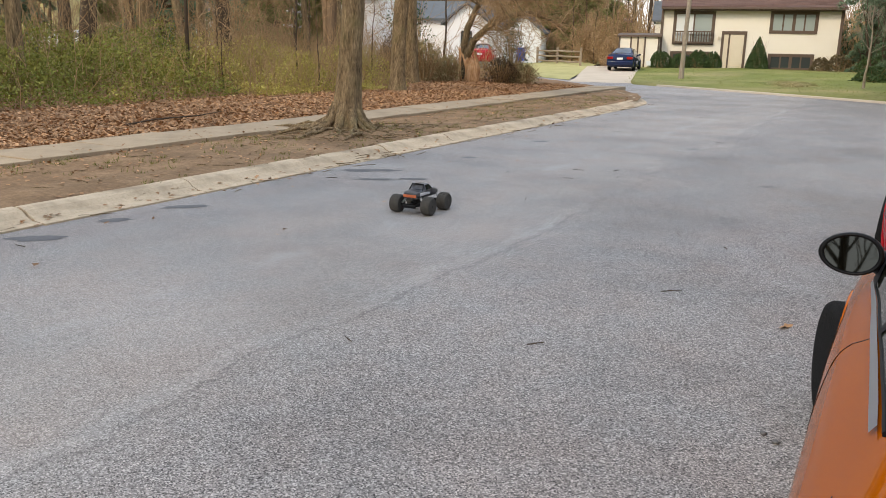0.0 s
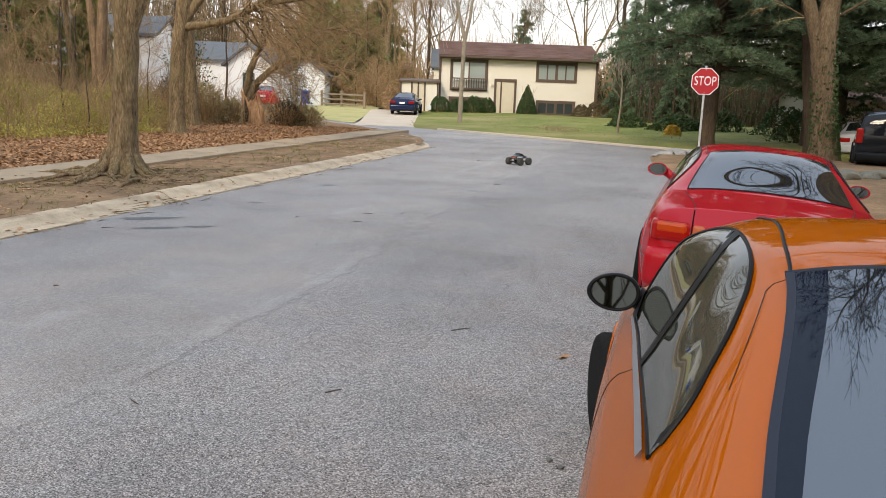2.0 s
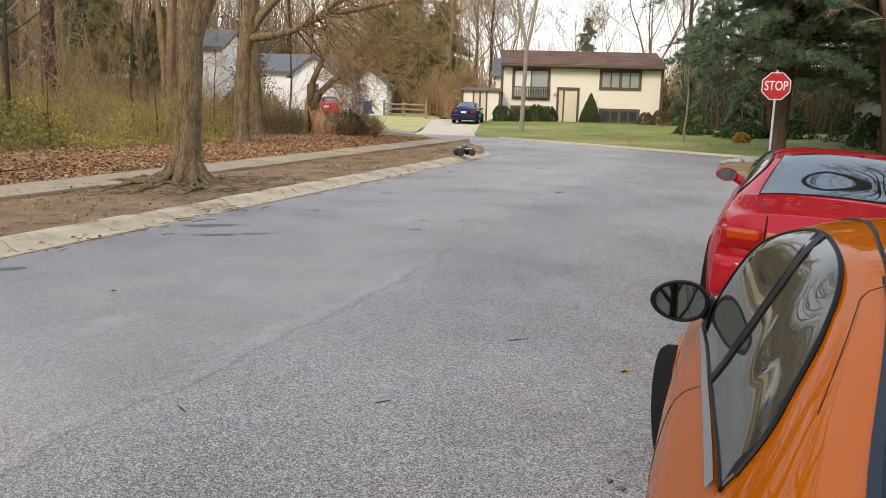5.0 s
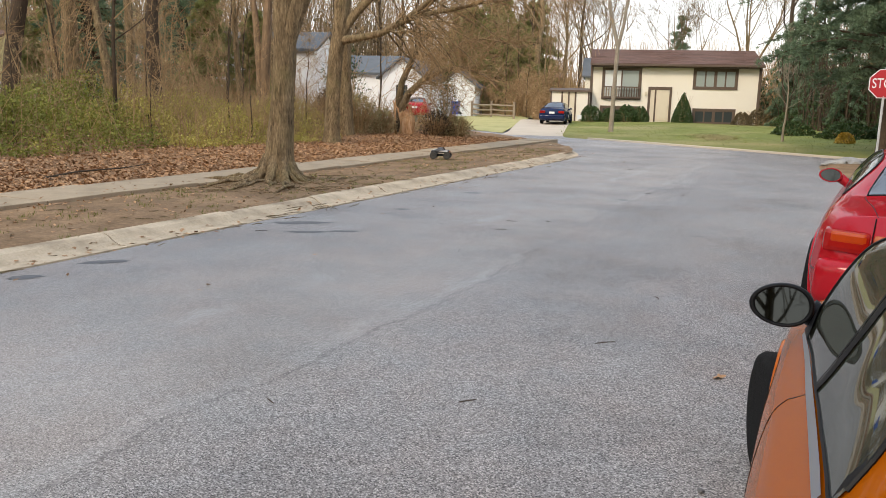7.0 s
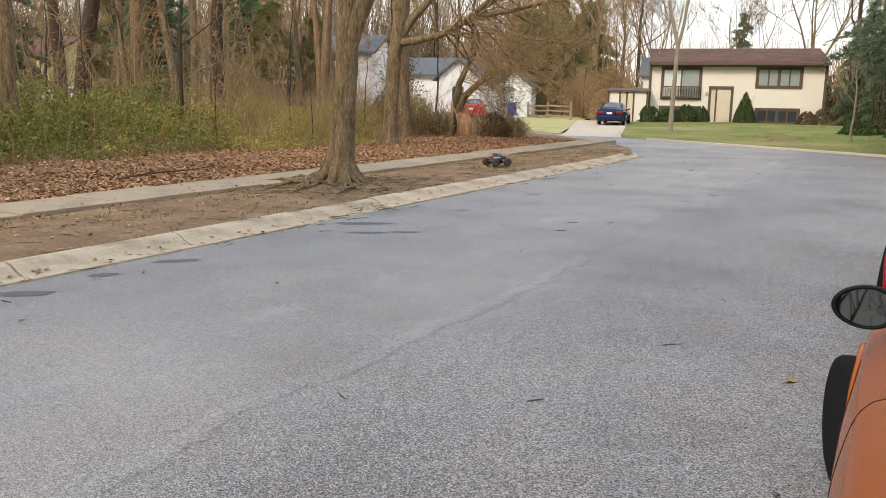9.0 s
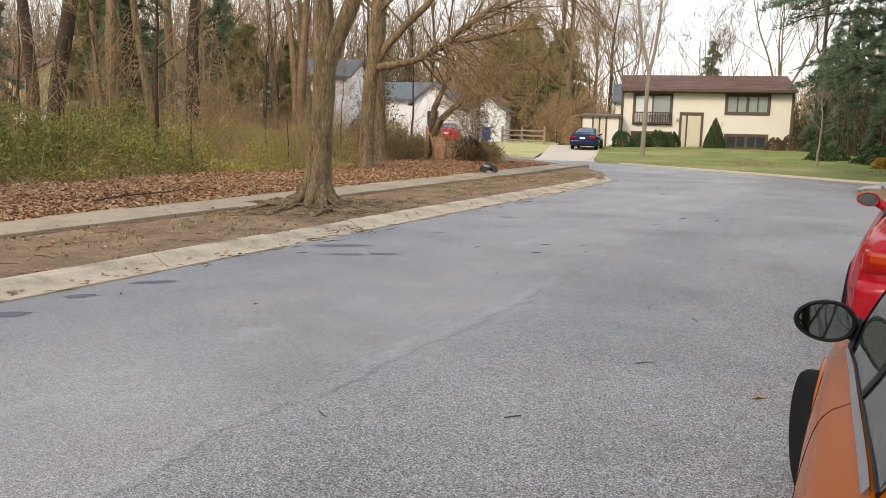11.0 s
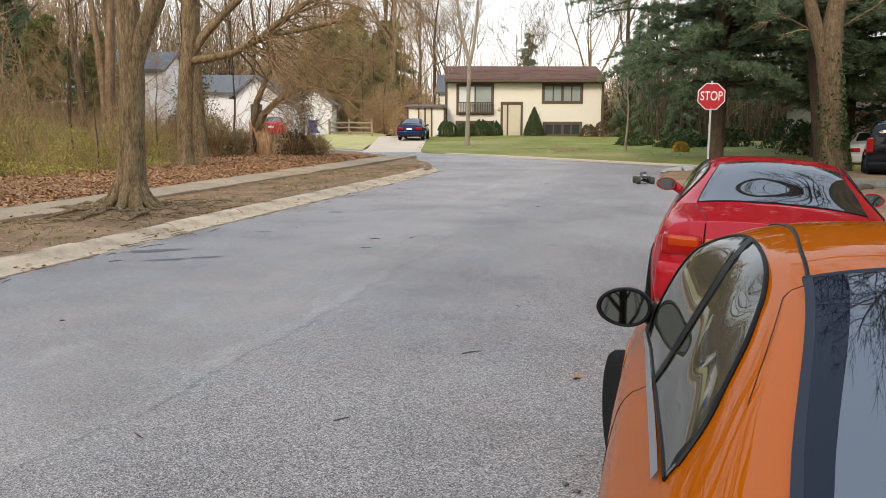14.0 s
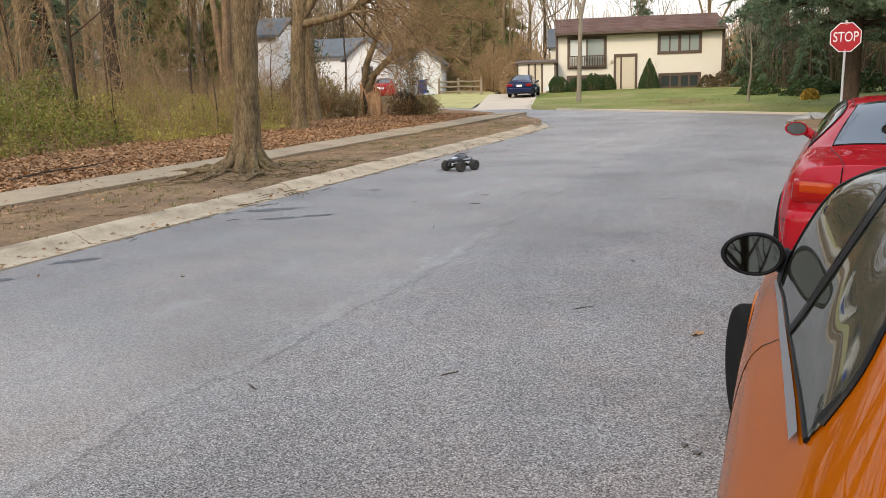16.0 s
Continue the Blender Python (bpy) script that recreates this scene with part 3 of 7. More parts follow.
window(house, "window", 6.4, 9.4, 2.75, 4.2, 0.0, 4, label="brown-trimmed window of four lights with pale blinds")
window(house, "window", 6.5, 9.4, 0.32, 1.45, 0.0, 4, curtain=False, label="low brown-trimmed basement window")
window(house, "window", 0.1, 2.9, 0.4, 1.5, 0.0, 4, curtain=False, label="low brown-trimmed basement window")
bm = bmesh.new()
box(bm, 3.4, 5.03, -0.06, 0.02, 2.66, 2.88)
for a, b in ((3.4, 3.57), (3.86, 3.97), (4.87, 5.03)):
    box(bm, a, b, -0.058, 0.02, 0.42, 2.66)
door = part("door", bm, BROWN, house, "cream front door with a sidelight in a brown frame")
bm = bmesh.new()
box(bm, 3.97, 4.87, -0.03, 0.01, 0.5, 2.66, 0.01)
box(bm, 4.1, 4.74, -0.042, -0.029, 0.66, 2.5, 0.005)
leaf = part("door_leaf", bm, CREAM, door)
bm = bmesh.new()
bmesh.ops.create_icosphere(bm, subdivisions=2, radius=0.035, matrix=pose(4.78, -0.07, 1.5))
part("door_knob", bm, CHROME, leaf)
bm = bmesh.new()
box(bm, 3.57, 3.86, -0.02, 0.0, 0.5, 2.66)
part("sidelight", bm, CREAM, door)
bm = bmesh.new()
box(bm, 3.2, 5.2, -0.9, -0.05, 0.05, 0.44, 0.02)
box(bm, 3.2, 5.2, -1.25, -0.9, 0.0, 0.26, 0.02)
part("step", bm, OLDWOOD, house, "wooden front step")
bm = bmesh.new()
box(bm, 3.17, 3.31, -0.16, 0.0, 2.3, 2.52, 0.02)
part("wall_lamp", bm, CREAM, house, "small porch lamp")

shed = thing("shed", pose(-3.4, 58.2, 0), "cream garden shed with brown battens and double doors", "shed")
bm = bmesh.new()
box(bm, 0, 2.75, 0, 2.2, 0.1, 2.42)
part("wall", bm, SIDING, shed)
bm = bmesh.new()
slab(bm, [(-0.1, -0.15), (2.85, -0.15), (2.85, 2.3), (-0.1, 2.3)], 2.4, [2.53, 2.53, 2.7, 2.7])
part("roof", bm, BROWN, shed, "flat brown roof")
for x in (0.0, 0.78, 1.25, 1.72, 2.63):
    bm = bmesh.new()
    box(bm, x, x + 0.11, -0.035, 0.0, 0.12, 2.4)
    part("batten", bm, BROWN, shed)
for x in (0.9, 1.37):
    bm = bmesh.new()
    box(bm, x, x + 0.34, -0.02, 0.0, 0.2, 1.2, 0.006)
    box(bm, x, x + 0.34, -0.02, 0.0, 1.28, 2.3, 0.006)
    part("door", bm, CREAM, shed)


# ---- white houses behind the wood ----
def plain_house(m, w, d, h, rise, wall, roofmat, label, gable_front=False, windows=()):
    h_ = thing("house", m, label, "house", "houses behind the wood")
    bm = bmesh.new()
    if gable_front:
        q = [(0, 0, -0.4), (w, 0, -0.4), (w, 0, h), (w / 2, 0, h + rise), (0, 0, h)]
        a = [bm.verts.new(p) for p in q]
        b = [bm.verts.new((p[0], d, p[2])) for p in q]
        bm.faces.new(a)
        bm.faces.new(b[::-1])
        for i in range(5):
            bm.faces.new((a[i], b[i], b[(i + 1) % 5], a[(i + 1) % 5]))
        bmesh.ops.recalc_face_normals(bm, faces=bm.faces)
    else:
        q = [(0, 0, -0.4), (0, d, -0.4), (0, d, h), (0, d / 2, h + rise), (0, 0, h)]
        a = [bm.verts.new(p) for p in q]
        b = [bm.verts.new((w, p[1], p[2])) for p in q]
        bm.faces.new(a)
        bm.faces.new(b[::-1])
        for i in range(5):
            bm.faces.new((a[i], b[i], b[(i + 1) % 5], a[(i + 1) % 5]))
        bmesh.ops.recalc_face_normals(bm, faces=bm.faces)
    part("wall", bm, wall, h_)
    bm = bmesh.new()
    z = 0.35
    while z < h - 0.1:
        box(bm, -0.012, w + 0.012, -0.014, d, z, z + 0.02)
        z += 0.22
    tagged(part("siding_joint", bm, wall, h_), kind="stuff")
    bm = bmesh.new()
    o, th = 0.3, 0.16
    if gable_front:
        for s in (-1, 1):
            x0 = w / 2 - s * (w / 2 + o)
            zz = h - rise * o / (w / 2)
            a = [bm.verts.new(p) for p in ((x0, -o, zz), (w / 2, -o, h + rise), (w / 2, d + o, h + rise), (x0, d + o, zz))]
            b = [bm.verts.new(v.co + Vector((0, 0, th))) for v in a]
            bm.faces.new(a)
            bm.faces.new(b)
            for i in range(4):
                bm.faces.new((a[i], a[(i + 1) % 4], b[(i + 1) % 4], b[i]))
    else:
        for s in (-1, 1):
            y0 = d / 2 - s * (d / 2 + o)
            zz = h - rise * o / (d / 2)
            a = [bm.verts.new(p) for p in ((-o, y0, zz), (w + o, y0, zz), (w + o, d / 2, h + rise), (-o, d / 2, h + rise))]
            b = [bm.verts.new(v.co + Vector((0, 0, th))) for v in a]
            bm.faces.new(a)
            bm.faces.new(b)
            for i in range(4):
                bm.faces.new((a[i], a[(i + 1) % 4], b[(i + 1) % 4], b[i]))
    bmesh.ops.recalc_face_normals(bm, faces=bm.faces)
    part("roof", bm, roofmat, h_)
    for x0, x1, z0, z1 in windows:
        bm = bmesh.new()
        for q in ((x0, x1, z0, z0 + 0.09), (x0, x1, z1 - 0.09, z1), (x0, x0 + 0.09, z0 + 0.09, z1 - 0.09), (x1 - 0.09, x1, z0 + 0.09, z1 - 0.09), ((x0 + x1) / 2 - 0.03, (x0 + x1) / 2 + 0.03, z0 + 0.09, z1 - 0.09)):
            box(bm, q[0], q[1], -0.06, 0.0, q[2], q[3])
        wd = part("window", bm, WHITE, h_)
        bm = bmesh.new()
        box(bm, x0 + 0.05, x1 - 0.05, -0.03, -0.02, z0 + 0.05, z1 - 0.05)
        part("pane", bm, PANE, wd)
    return h_


plain_house(pose(-23.0, 46, 0.3), 6.4, 4.5, 4.1, 1.0, WHITE, SLATE, "white sided house with a blue-grey roof behind trees", windows=((0.5, 1.3, 2.4, 3.6),))
plain_house(pose(-19.6, 57, 0.3), 4.6, 8, 3.1, 1.3, WHITE, SLATE, "low white house wing with a grey roof")
plain_house(pose(-15.1, 55.5, 0.3), 3.0, 8, 2.9, 1.2, WHITE, SLATE, "white gabled house end", True, windows=((1.0, 2.0, 1.2, 2.4),))
plain_house(pose(-12.1, 62, 0.4), 2.7, 4, 2.4, 1.05, WHITE, SLATE, "small white gabled garage beside a rail fence", True)
plain_house(pose(-51.5, 52, 0.3), 7.0, 7, 4.2, 1.5, grain("yellow siding", [(0.62, 0.55, 0.25), (0.7, 0.62, 0.32)], 1.0, 0.8, 0.05), ROOFING, "pale yellow house far in the wood", windows=((1, 2, 2, 3.4), (5, 6, 2, 3.4)))
plain_house(pose(-39.5, 55, 0.3), 9.5, 7, 3.4, 1.4, GREYWALL, BROWN, "long grey house far in the wood", windows=((1, 2.2, 1.0, 2.3), (4, 5.2, 1.0, 2.3), (7.5, 8.7, 1.0, 2.3)))
plain_house(pose(-1.3, 74, 0.4), 5.0, 7, 3.6, 1.6, SIDING, SLATE, "cream house with a blue-grey roof behind the shed")
plain_house(pose(-12.0, 84, 0.5), 8, 7, 2.7, 1.3, SIDING, ROOFING, "cream house with a brown roof beyond the yard")
plain_house(pose(17.2, 42, -0.3, 0, 0, -24), 2.0, 8, 2.4, 1.0, GREYWALL, BROWN, "grey rendered house end behind the ivy tree", True)
plain_house(pose(20.5, 46, -0.2), 12, 7, 2.3, 1.3, grain("brown brick wall", [(0.16, 0.10, 0.075), (0.24, 0.16, 0.12)], 3.0, 0.9, 0.2), ROOFING, "low brown house with a deep porch")
grille = thing("wall_vent", pose(17.5, 41.83, 0.1, 0, 0, -24), "dark slatted vent on a grey wall", "vent")
for i in range(4):
    bm = bmesh.new()
    box(bm, 0.17 * i, 0.17 * i + 0.1, -0.02, 0.02, 0.35, 1.15)
    part("slat", bm, TRIM, grille)

# split-rail fence
fence = thing("rail_fence", pose(0, 0, 0), "weathered split-rail wooden fence along the yard", "fence")
FP = [(-9.6, 62.0), (-7.85, 60.2), (-5.95, 58.2)]
for x, y in FP:
    bm = bmesh.new()
    box(bm, x - 0.08, x + 0.08, y - 0.08, y + 0.08, 0.1, 1.62, 0.015)
    part("post", bm, OLDWOOD, fence)
for (x0, y0), (x1, y1) in zip(FP, FP[1:]):
    for z in (0.62, 0.98, 1.34):
        bm = bmesh.new()
        tube(bm, [(x0, y0 - 0.05, z + 0.03), ((x0 + x1) / 2, (y0 + y1) / 2 - 0.05, z - 0.02), (x1, y1 - 0.05, z)], [0.06, 0.065, 0.055], 6)
        part("rail", bm, OLDWOOD, fence)

bin_ = thing("wheelie_bin", pose(-10.5, 59.8, 0.6), "blue plastic wheeled bin with its lid shut", "bin")
bm = bmesh.new()
vs = box(bm, -0.3, 0.3, -0.32, 0.32, 0.0, 0.86, 0.03)
for v in bm.verts:
    if v.co.z < 0.4:
        v.co.x *= 0.82
        v.co.y *= 0.82
part("tub", bm, BLUEPLASTIC, bin_)
bm = bmesh.new()
box(bm, -0.32, 0.32, -0.36, 0.34, 0.86, 0.95, 0.03)
part("lid", bm, BLUEPLASTIC, bin_)
for x in (-0.3, 0.3):
    bm = bmesh.new()
    lathe(bm, [(0.03, -0.03), (0.1, -0.03), (0.1, 0.03), (0.03, 0.03)], 14, "X", pose(x, 0.3, 0.1))
    part("wheel", bm, RUBBER, bin_)

# ---- stop sign ----
sign = thing("stop_sign", pose(7.42, 23.4, 0.0, 0, 0, -12), "red octagonal stop sign on a pale steel post", "sign")
bm = bmesh.new()
tube(bm, [(0, 0.03, -0.1), (0, 0.03, 2.8)], [0.032, 0.032], 10)
part("post", bm, STEEL, sign)


def octagon(bm, r, y0, y1, z):
    a = [bm.verts.new((r * math.cos(math.pi / 8 + i * math.pi / 4), y0, z + r * math.sin(math.pi / 8 + i * math.pi / 4))) for i in range(8)]
    b = [bm.verts.new((v.co.x, y1, v.co.z)) for v in a]
    bm.faces.new(a)
    bm.faces.new(b[::-1])
    for i in range(8):
        bm.faces.new((a[i], b[i], b[(i + 1) % 8], a[(i + 1) % 8]))
    bmesh.ops.recalc_face_normals(bm, faces=bm.faces)


SZ = 2.36
bm = bmesh.new()
octagon(bm, 0.41, -0.006, 0.0, SZ)
plate = part("plate", bm, SIGNWHITE, sign, "white-rimmed plate")
bm = bmesh.new()
octagon(bm, 0.385, -0.011, -0.0065, SZ)
part("face", bm, SIGNRED, plate, "red face")
fc = bpy.data.curves.new("lettering", "FONT")
fc.body, fc.size, fc.align_x, fc.align_y, fc.extrude = "STOP", 0.3, "CENTER", "CENTER", 0.002
fc.offset = 0.001
fo = new("lettering", fc)
dg = bpy.context.evaluated_depsgraph_get()
me = bpy.data.meshes.new_from_object(fo.evaluated_get(dg))
bpy.data.objects.remove(fo)
me.materials.clear()
me.materials.append(SIGNWHITE)
lt = again("lettering", me, plate, pose(0, -0.0135, SZ, 90) @ Matrix.Diagonal((0.86, 1.22, 1, 1)), "white capital letters")
for z in (SZ + 0.33, SZ - 0.33):
    bm = bmesh.new()
    lathe(bm, [(0.012, -0.02), (0.014, 0.0), (0.012, 0.006)], 8, "Z", pose(0, -0.012, z, 90))
    part("bolt", bm, STEEL, sign)

# ---- cars ----
def spline(rows, y):
    """Smooth blend of the rows (place, values) at y, without overshoot."""
    n = len(rows)
    if y <= rows[0][0]:
        return rows[0][1]
    if y >= rows[-1][0]:
        return rows[-1][1]
    i = max(k for k in range(n - 1) if rows[k][0] <= y)
    y0, a = rows[i]
    y1, b = rows[i + 1]
    h = y1 - y0
    t = (y - y0) / h
    d = (b - a) / h

    def slope(k):
        if k == 0 or k == n - 1:
            return d if k in (i, i + 1) else 0 * d
        l = (rows[k][1] - rows[k - 1][1]) / (rows[k][0] - rows[k - 1][0])
        r = (rows[k + 1][1] - rows[k][1]) / (rows[k + 1][0] - rows[k][0])
        return np.where(l * r > 0, 2 * l * r / np.where(np.abs(l + r) < 1e-9, 1, l + r), 0)
    ma, mb = slope(i), slope(i + 1)
    t2, t3 = t * t, t * t * t
    return (2 * t3 - 3 * t2 + 1) * a + (t3 - 2 * t2 + t) * h * ma + (3 * t2 - 2 * t3) * b + (t3 - t2) * h * mb


class Shell:
    """A car's skin from cross sections: y, then (x, z) of sill, flank, shoulder, belt, rail, roof, crown."""

    def __init__(self, table):
        self.rows = [(y, np.array(p, float)) for y, *p in table]
        self.y0, self.y1 = table[0][0], table[-1][0]

    def at(self, y, q, s=-1, out=0.0):
        """The place at y along the car, q round it (0 sill to 6 crown), on its left (s=-1) or right."""
        if out:
            e = 0.02
            p, a, b = self.at(y, q, s), self.at(y + e, q, s) - self.at(y - e, q, s), self.at(y, min(6, q + e), s) - self.at(y, max(0, q - e), s)
            nn = a.cross(b).normalized()
            if nn.x * s < -0.2 or (abs(nn.x) <= 0.2 and nn.z < 0):
                nn = -nn
            return p + nn * out
        p = spline(self.rows, y)
        v = spline([(k, p[k]) for k in range(len(p))], q)
        return Vector((s * v[0], y, v[1]))

    def skin(self, ny=64, nq=4, arches=(), radius=0.33, hub=0.3):
        bm = bmesh.new()
        qs = [i / nq for i in range(6 * nq + 1)]
        ring_q = [(q, -1) for q in qs] + [(q, 1) for q in qs[-2::-1]]
        rows = []
        for i in range(ny + 1):
            y = self.y0 + (self.y1 - self.y0) * i / ny
            rows.append([bm.verts.new(self.at(y, q, s)) for q, s in ring_q])
        for a, b in zip(rows, rows[1:]):
            for j in range(len(a) - 1):
                c = (a[j].co + b[j].co + a[j + 1].co + b[j + 1].co) / 4
                if abs(c.x) > 0.55 and any((c.y - w) ** 2 + (c.z - hub) ** 2 < radius ** 2 for w in arches):
                    continue
                bm.faces.new((a[j], a[j + 1], b[j + 1], b[j]))
            bm.faces.new((a[-1], a[0], b[0], b[-1]))
        bm.faces.new(rows[0][::-1])
        bm.faces.new(rows[-1])
        bmesh.ops.recalc_face_normals(bm, faces=bm.faces)
        return bm

    def patch(self, cols, k=8, out=0.006, s=-1, bm=None):
        """A sheet on the skin: columns (y, q low, q high)."""
        bm = bm or bmesh.new()
        rows = [[bm.verts.new(self.at(y, a + (b - a) * j / k, s, out)) for j in range(k + 1)] for y, a, b in cols]
        for a, b in zip(rows, rows[1:]):
            for j in range(k):
                bm.faces.new((a[j], a[j + 1], b[j + 1], b[j]))
        return bm

    def line(self, yq, r, s=-1, out=0.004, n=6, bm=None):
        bm = bm or bmesh.new()
        pts = []
        for (y0, q0), (y1, q1) in zip(yq, yq[1:]):
            for i in range(5):
                pts.append(self.at(y0 + (y1 - y0) * i / 5, q0 + (q1 - q0) * i / 5, s, out))
        pts.append(self.at(*yq[-1], s, out))
        tube(bm, pts, [r] * len(pts), n)
        return bm


def dense(cols, k=5):
    rows = [(c[0], np.array(c[1:], float)) for c in cols]
    out = []
    for a, b in zip(cols, cols[1:]):
        for i in range(k):
            y = a[0] + (b[0] - a[0]) * i / k
            out.append((y, *spline(rows, y)))
    return out + [cols[-1]]


def full_sheet(shell, cols, k=10, out=0.006):
    """A sheet across the crown from one side to the other: columns (y, q of its edge)."""
    bm = bmesh.new()
    rows = []
    for y, q in cols:
        row = [shell.at(y, q + (6 - q) * j / k, -1, out) for j in range(k)] + [shell.at(y, 6, -1, out) if isinstance(shell, Pane) else shell.at(y, 6, -1, 0) + Vector((0, 0, out))] + [shell.at(y, q + (6 - q) * j / k, 1, out) for j in range(k - 1, -1, -1)]
        rows.append([bm.verts.new(p) for p in row])
    for a, b in zip(rows, rows[1:]):
        for j in range(2 * k):
            bm.faces.new((a[j], a[j + 1], b[j + 1], b[j]))
    bmesh.ops.recalc_face_normals(bm, faces=bm.faces)
    return bm


class Pane:
    """A smooth sheet fitted through the skin's upper part: z from (x, y)."""

    def __init__(self, shell, y0, y1, q0, q1, ny=4):
        self.shell, self.mid, self.ny = shell, (y0 + y1) / 2, ny
        pts = [shell.at(y0 + (y1 - y0) * i / 30, q0 + (q1 - q0) * j / 16, 1) for i in range(31) for j in range(17)]
        x, y, z = (np.array([p[k] for p in pts]) for k in range(3))
        self.c = np.linalg.lstsq(self.terms(x, y), z, rcond=None)[0]
        self.clear = float((z - self.terms(x, y) @ self.c).max())

    def terms(self, x, y):
        x, y = np.asarray(x, float), np.asarray(y, float) - self.mid
        return np.stack([y ** i * x ** j for i in range(self.ny) for j in (0, 2, 4)], -1)

    def at(self, y, q, s=-1, out=0.0):
        p = self.shell.at(y, q, 1)
        return Vector((s * p.x, y, float(self.terms(p.x, y) @ self.c) + self.clear + out))

    patch, line = Shell.patch, Shell.line


def band(shell, rows, s, out):
    """A strip across the skin: rows (q, y from, y to)."""
    bm = bmesh.new()
    vs = [[bm.verts.new(shell.at(y0 + (y1 - y0) * k / 2, q, s, out)) for k in range(3)] for q, y0, y1 in rows]
    for a, b in zip(vs, vs[1:]):
        for k in range(2):
            bm.faces.new((a[k], a[k + 1], b[k + 1], b[k]))
    return bm


def car_wheel(parent, x, y, r, w, s, spokes=5, steer=0.0):
    bm = bmesh.new()
    prof = [(r * 0.62, -w / 2), (r * 0.86, -w / 2), (r * 0.95, -w * 0.46), (r, -w * 0.34), (r, w * 0.34), (r * 0.95, w * 0.46), (r * 0.86, w / 2), (r * 0.62, w / 2)]
    lathe(bm, prof, 36)
    wheel = part("wheel", bm, RUBBER, parent, "black rubber tyre on an alloy rim", True, pose(x, y, r, 0, 0, steer))
    bm = bmesh.new()
    lathe(bm, [(r * 0.63, s * w * 0.30), (r * 0.63, s * w * 0.47), (r * 0.55, s * w * 0.44), (r * 0.52, s * w * 0.2)], 36)
    for i in range(spokes):
        box(bm, min(s * w * 0.25, s * w * 0.42), max(s * w * 0.25, s * w * 0.42), -0.035, 0.035, 0.02, r * 0.58, 0.01, pose(0, 0, 0, 360 / spokes * i))
    lathe(bm, [(0.05, s * w * 0.2), (0.06, s * w * 0.44), (0.02, s * w * 0.47)], 14)
    part("rim", bm, ALLOY, wheel)
    return wheel


def side_mirror(parent, p, s, mat, size=(0.2, 0.11, 0.13), label="black door mirror"):
    w, d, h = size
    bm = bmesh.new()
    prof = [(0.02, d), (0.55, d * 0.85), (0.85, d * 0.5), (1.0, d * 0.1), (1.0, -0.012), (0.95, -0.022), (0.88, -0.022), (0.83, -0.012)]
    rows = []
    for r, y in prof:
        rows.append([bm.verts.new((r * w / 2 * math.cos(a) * (1 + 0.08 * math.cos(a) * s), y, r * h / 2 * math.sin(a))) for a in (2 * math.pi * i / 28 for i in range(28))])
    for a, b in zip(rows, rows[1:]):
        for i in range(28):
            bm.faces.new((a[i], a[(i + 1) % 28], b[(i + 1) % 28], b[i]))
    bm.faces.new(rows[0][::-1])
    tube(bm, [(-s * w * 0.36, d * 0.45, -h * 0.1), (-s * w * 0.62, d * 0.5, -h * 0.35), (-s * w * 0.95, d * 0.45, -h * 0.55)], [0.045, 0.04, 0.05], 10)
    mo = part("door_mirror", bm, mat, parent, label, True, pose(*p, -6))
    bm = bmesh.new()
    rim = [bm.verts.new((0.84 * w / 2 * math.cos(a) * (1 + 0.08 * math.cos(a) * s), -0.0125, 0.84 * h / 2 * math.sin(a))) for a in (2 * math.pi * i / 28 for i in range(28))]
    bm.faces.new(rim)
    part("mirror_glass", bm, MIRROR, mo, "clear mirror glass", False, pose(0, 0, 0, -5, 0, -4 * s))
    return mo


def build_car(name, m, label, table, paint, axles, hub=0.3, track=0.76, group="", glass_y=(0.5, 1.4), shield_y=(2.3, 2.75), side_cols=(), tyre_w=0.19, arch=0.345, glass_q=(4.22, 4.22), rear_glass=None, steer=0.0):
    sh = Shell(table)
    c = thing(name, m, label, "car", group)
    body = part("body", sh.skin(80, 5, axles, arch - 0.01, hub), paint, c, smooth=True)
    for y in axles:
        for s in (-1, 1):
            car_wheel(c, s * track, y, hub, tyre_w, s, 5, steer if y == axles[1] else 0.0)
            bm = bmesh.new()
            tube(bm, [sh_arch(sh, y, hub, arch, a, s) for a in (math.pi * (-0.1 + 1.2 * i / 24) for i in range(25))], [0.02] * 25, 8)
            part("arch_lip", bm, paint, body, "", True)
            bm = bmesh.new()
            rows = [[bm.verts.new((s * x, y + (arch - 0.004) * math.cos(a), hub + (arch - 0.004) * math.sin(a))) for x in (0.5, 0.8)] for a in (math.pi * (-0.1 + 1.2 * i / 24) for i in range(25))]
            for a, b in zip(rows, rows[1:]):
                bm.faces.new((a[0], a[1], b[1], b[0]))
            part("arch_liner", bm, TRIM, body)
    sh.top = Pane(sh, glass_y[0], glass_y[1], min(glass_q), 6)
    part("rear_window", full_sheet(sh.top, [(glass_y[0] + (glass_y[1] - glass_y[0]) * i / 40, glass_q[0] + (glass_q[1] - glass_q[0]) * i / 40) for i in range(41)], 18), rear_glass or GLASS, c, "tinted rear window", True)
    part("windscreen", full_sheet(sh, [(shield_y[0] + (shield_y[1] - shield_y[0]) * i / 8, 4.25) for i in range(9)]), GLASS, c, "", True)
    for s in (-1, 1):
        g = part("side_window", sh.patch(dense(side_cols), 12, 0.005, s), SIDEGLASS, c, "tinted side window", True)
        bm = sh.line([(y, b) for y, a, b in dense(side_cols, 3)], 0.0062, s, 0.004)
        sh.line([(y, a) for y, a, b in dense(side_cols, 3)], 0.007, s, 0.003, bm=bm)
        part("window_seal", bm, TRIM, g)
    return c, sh, body


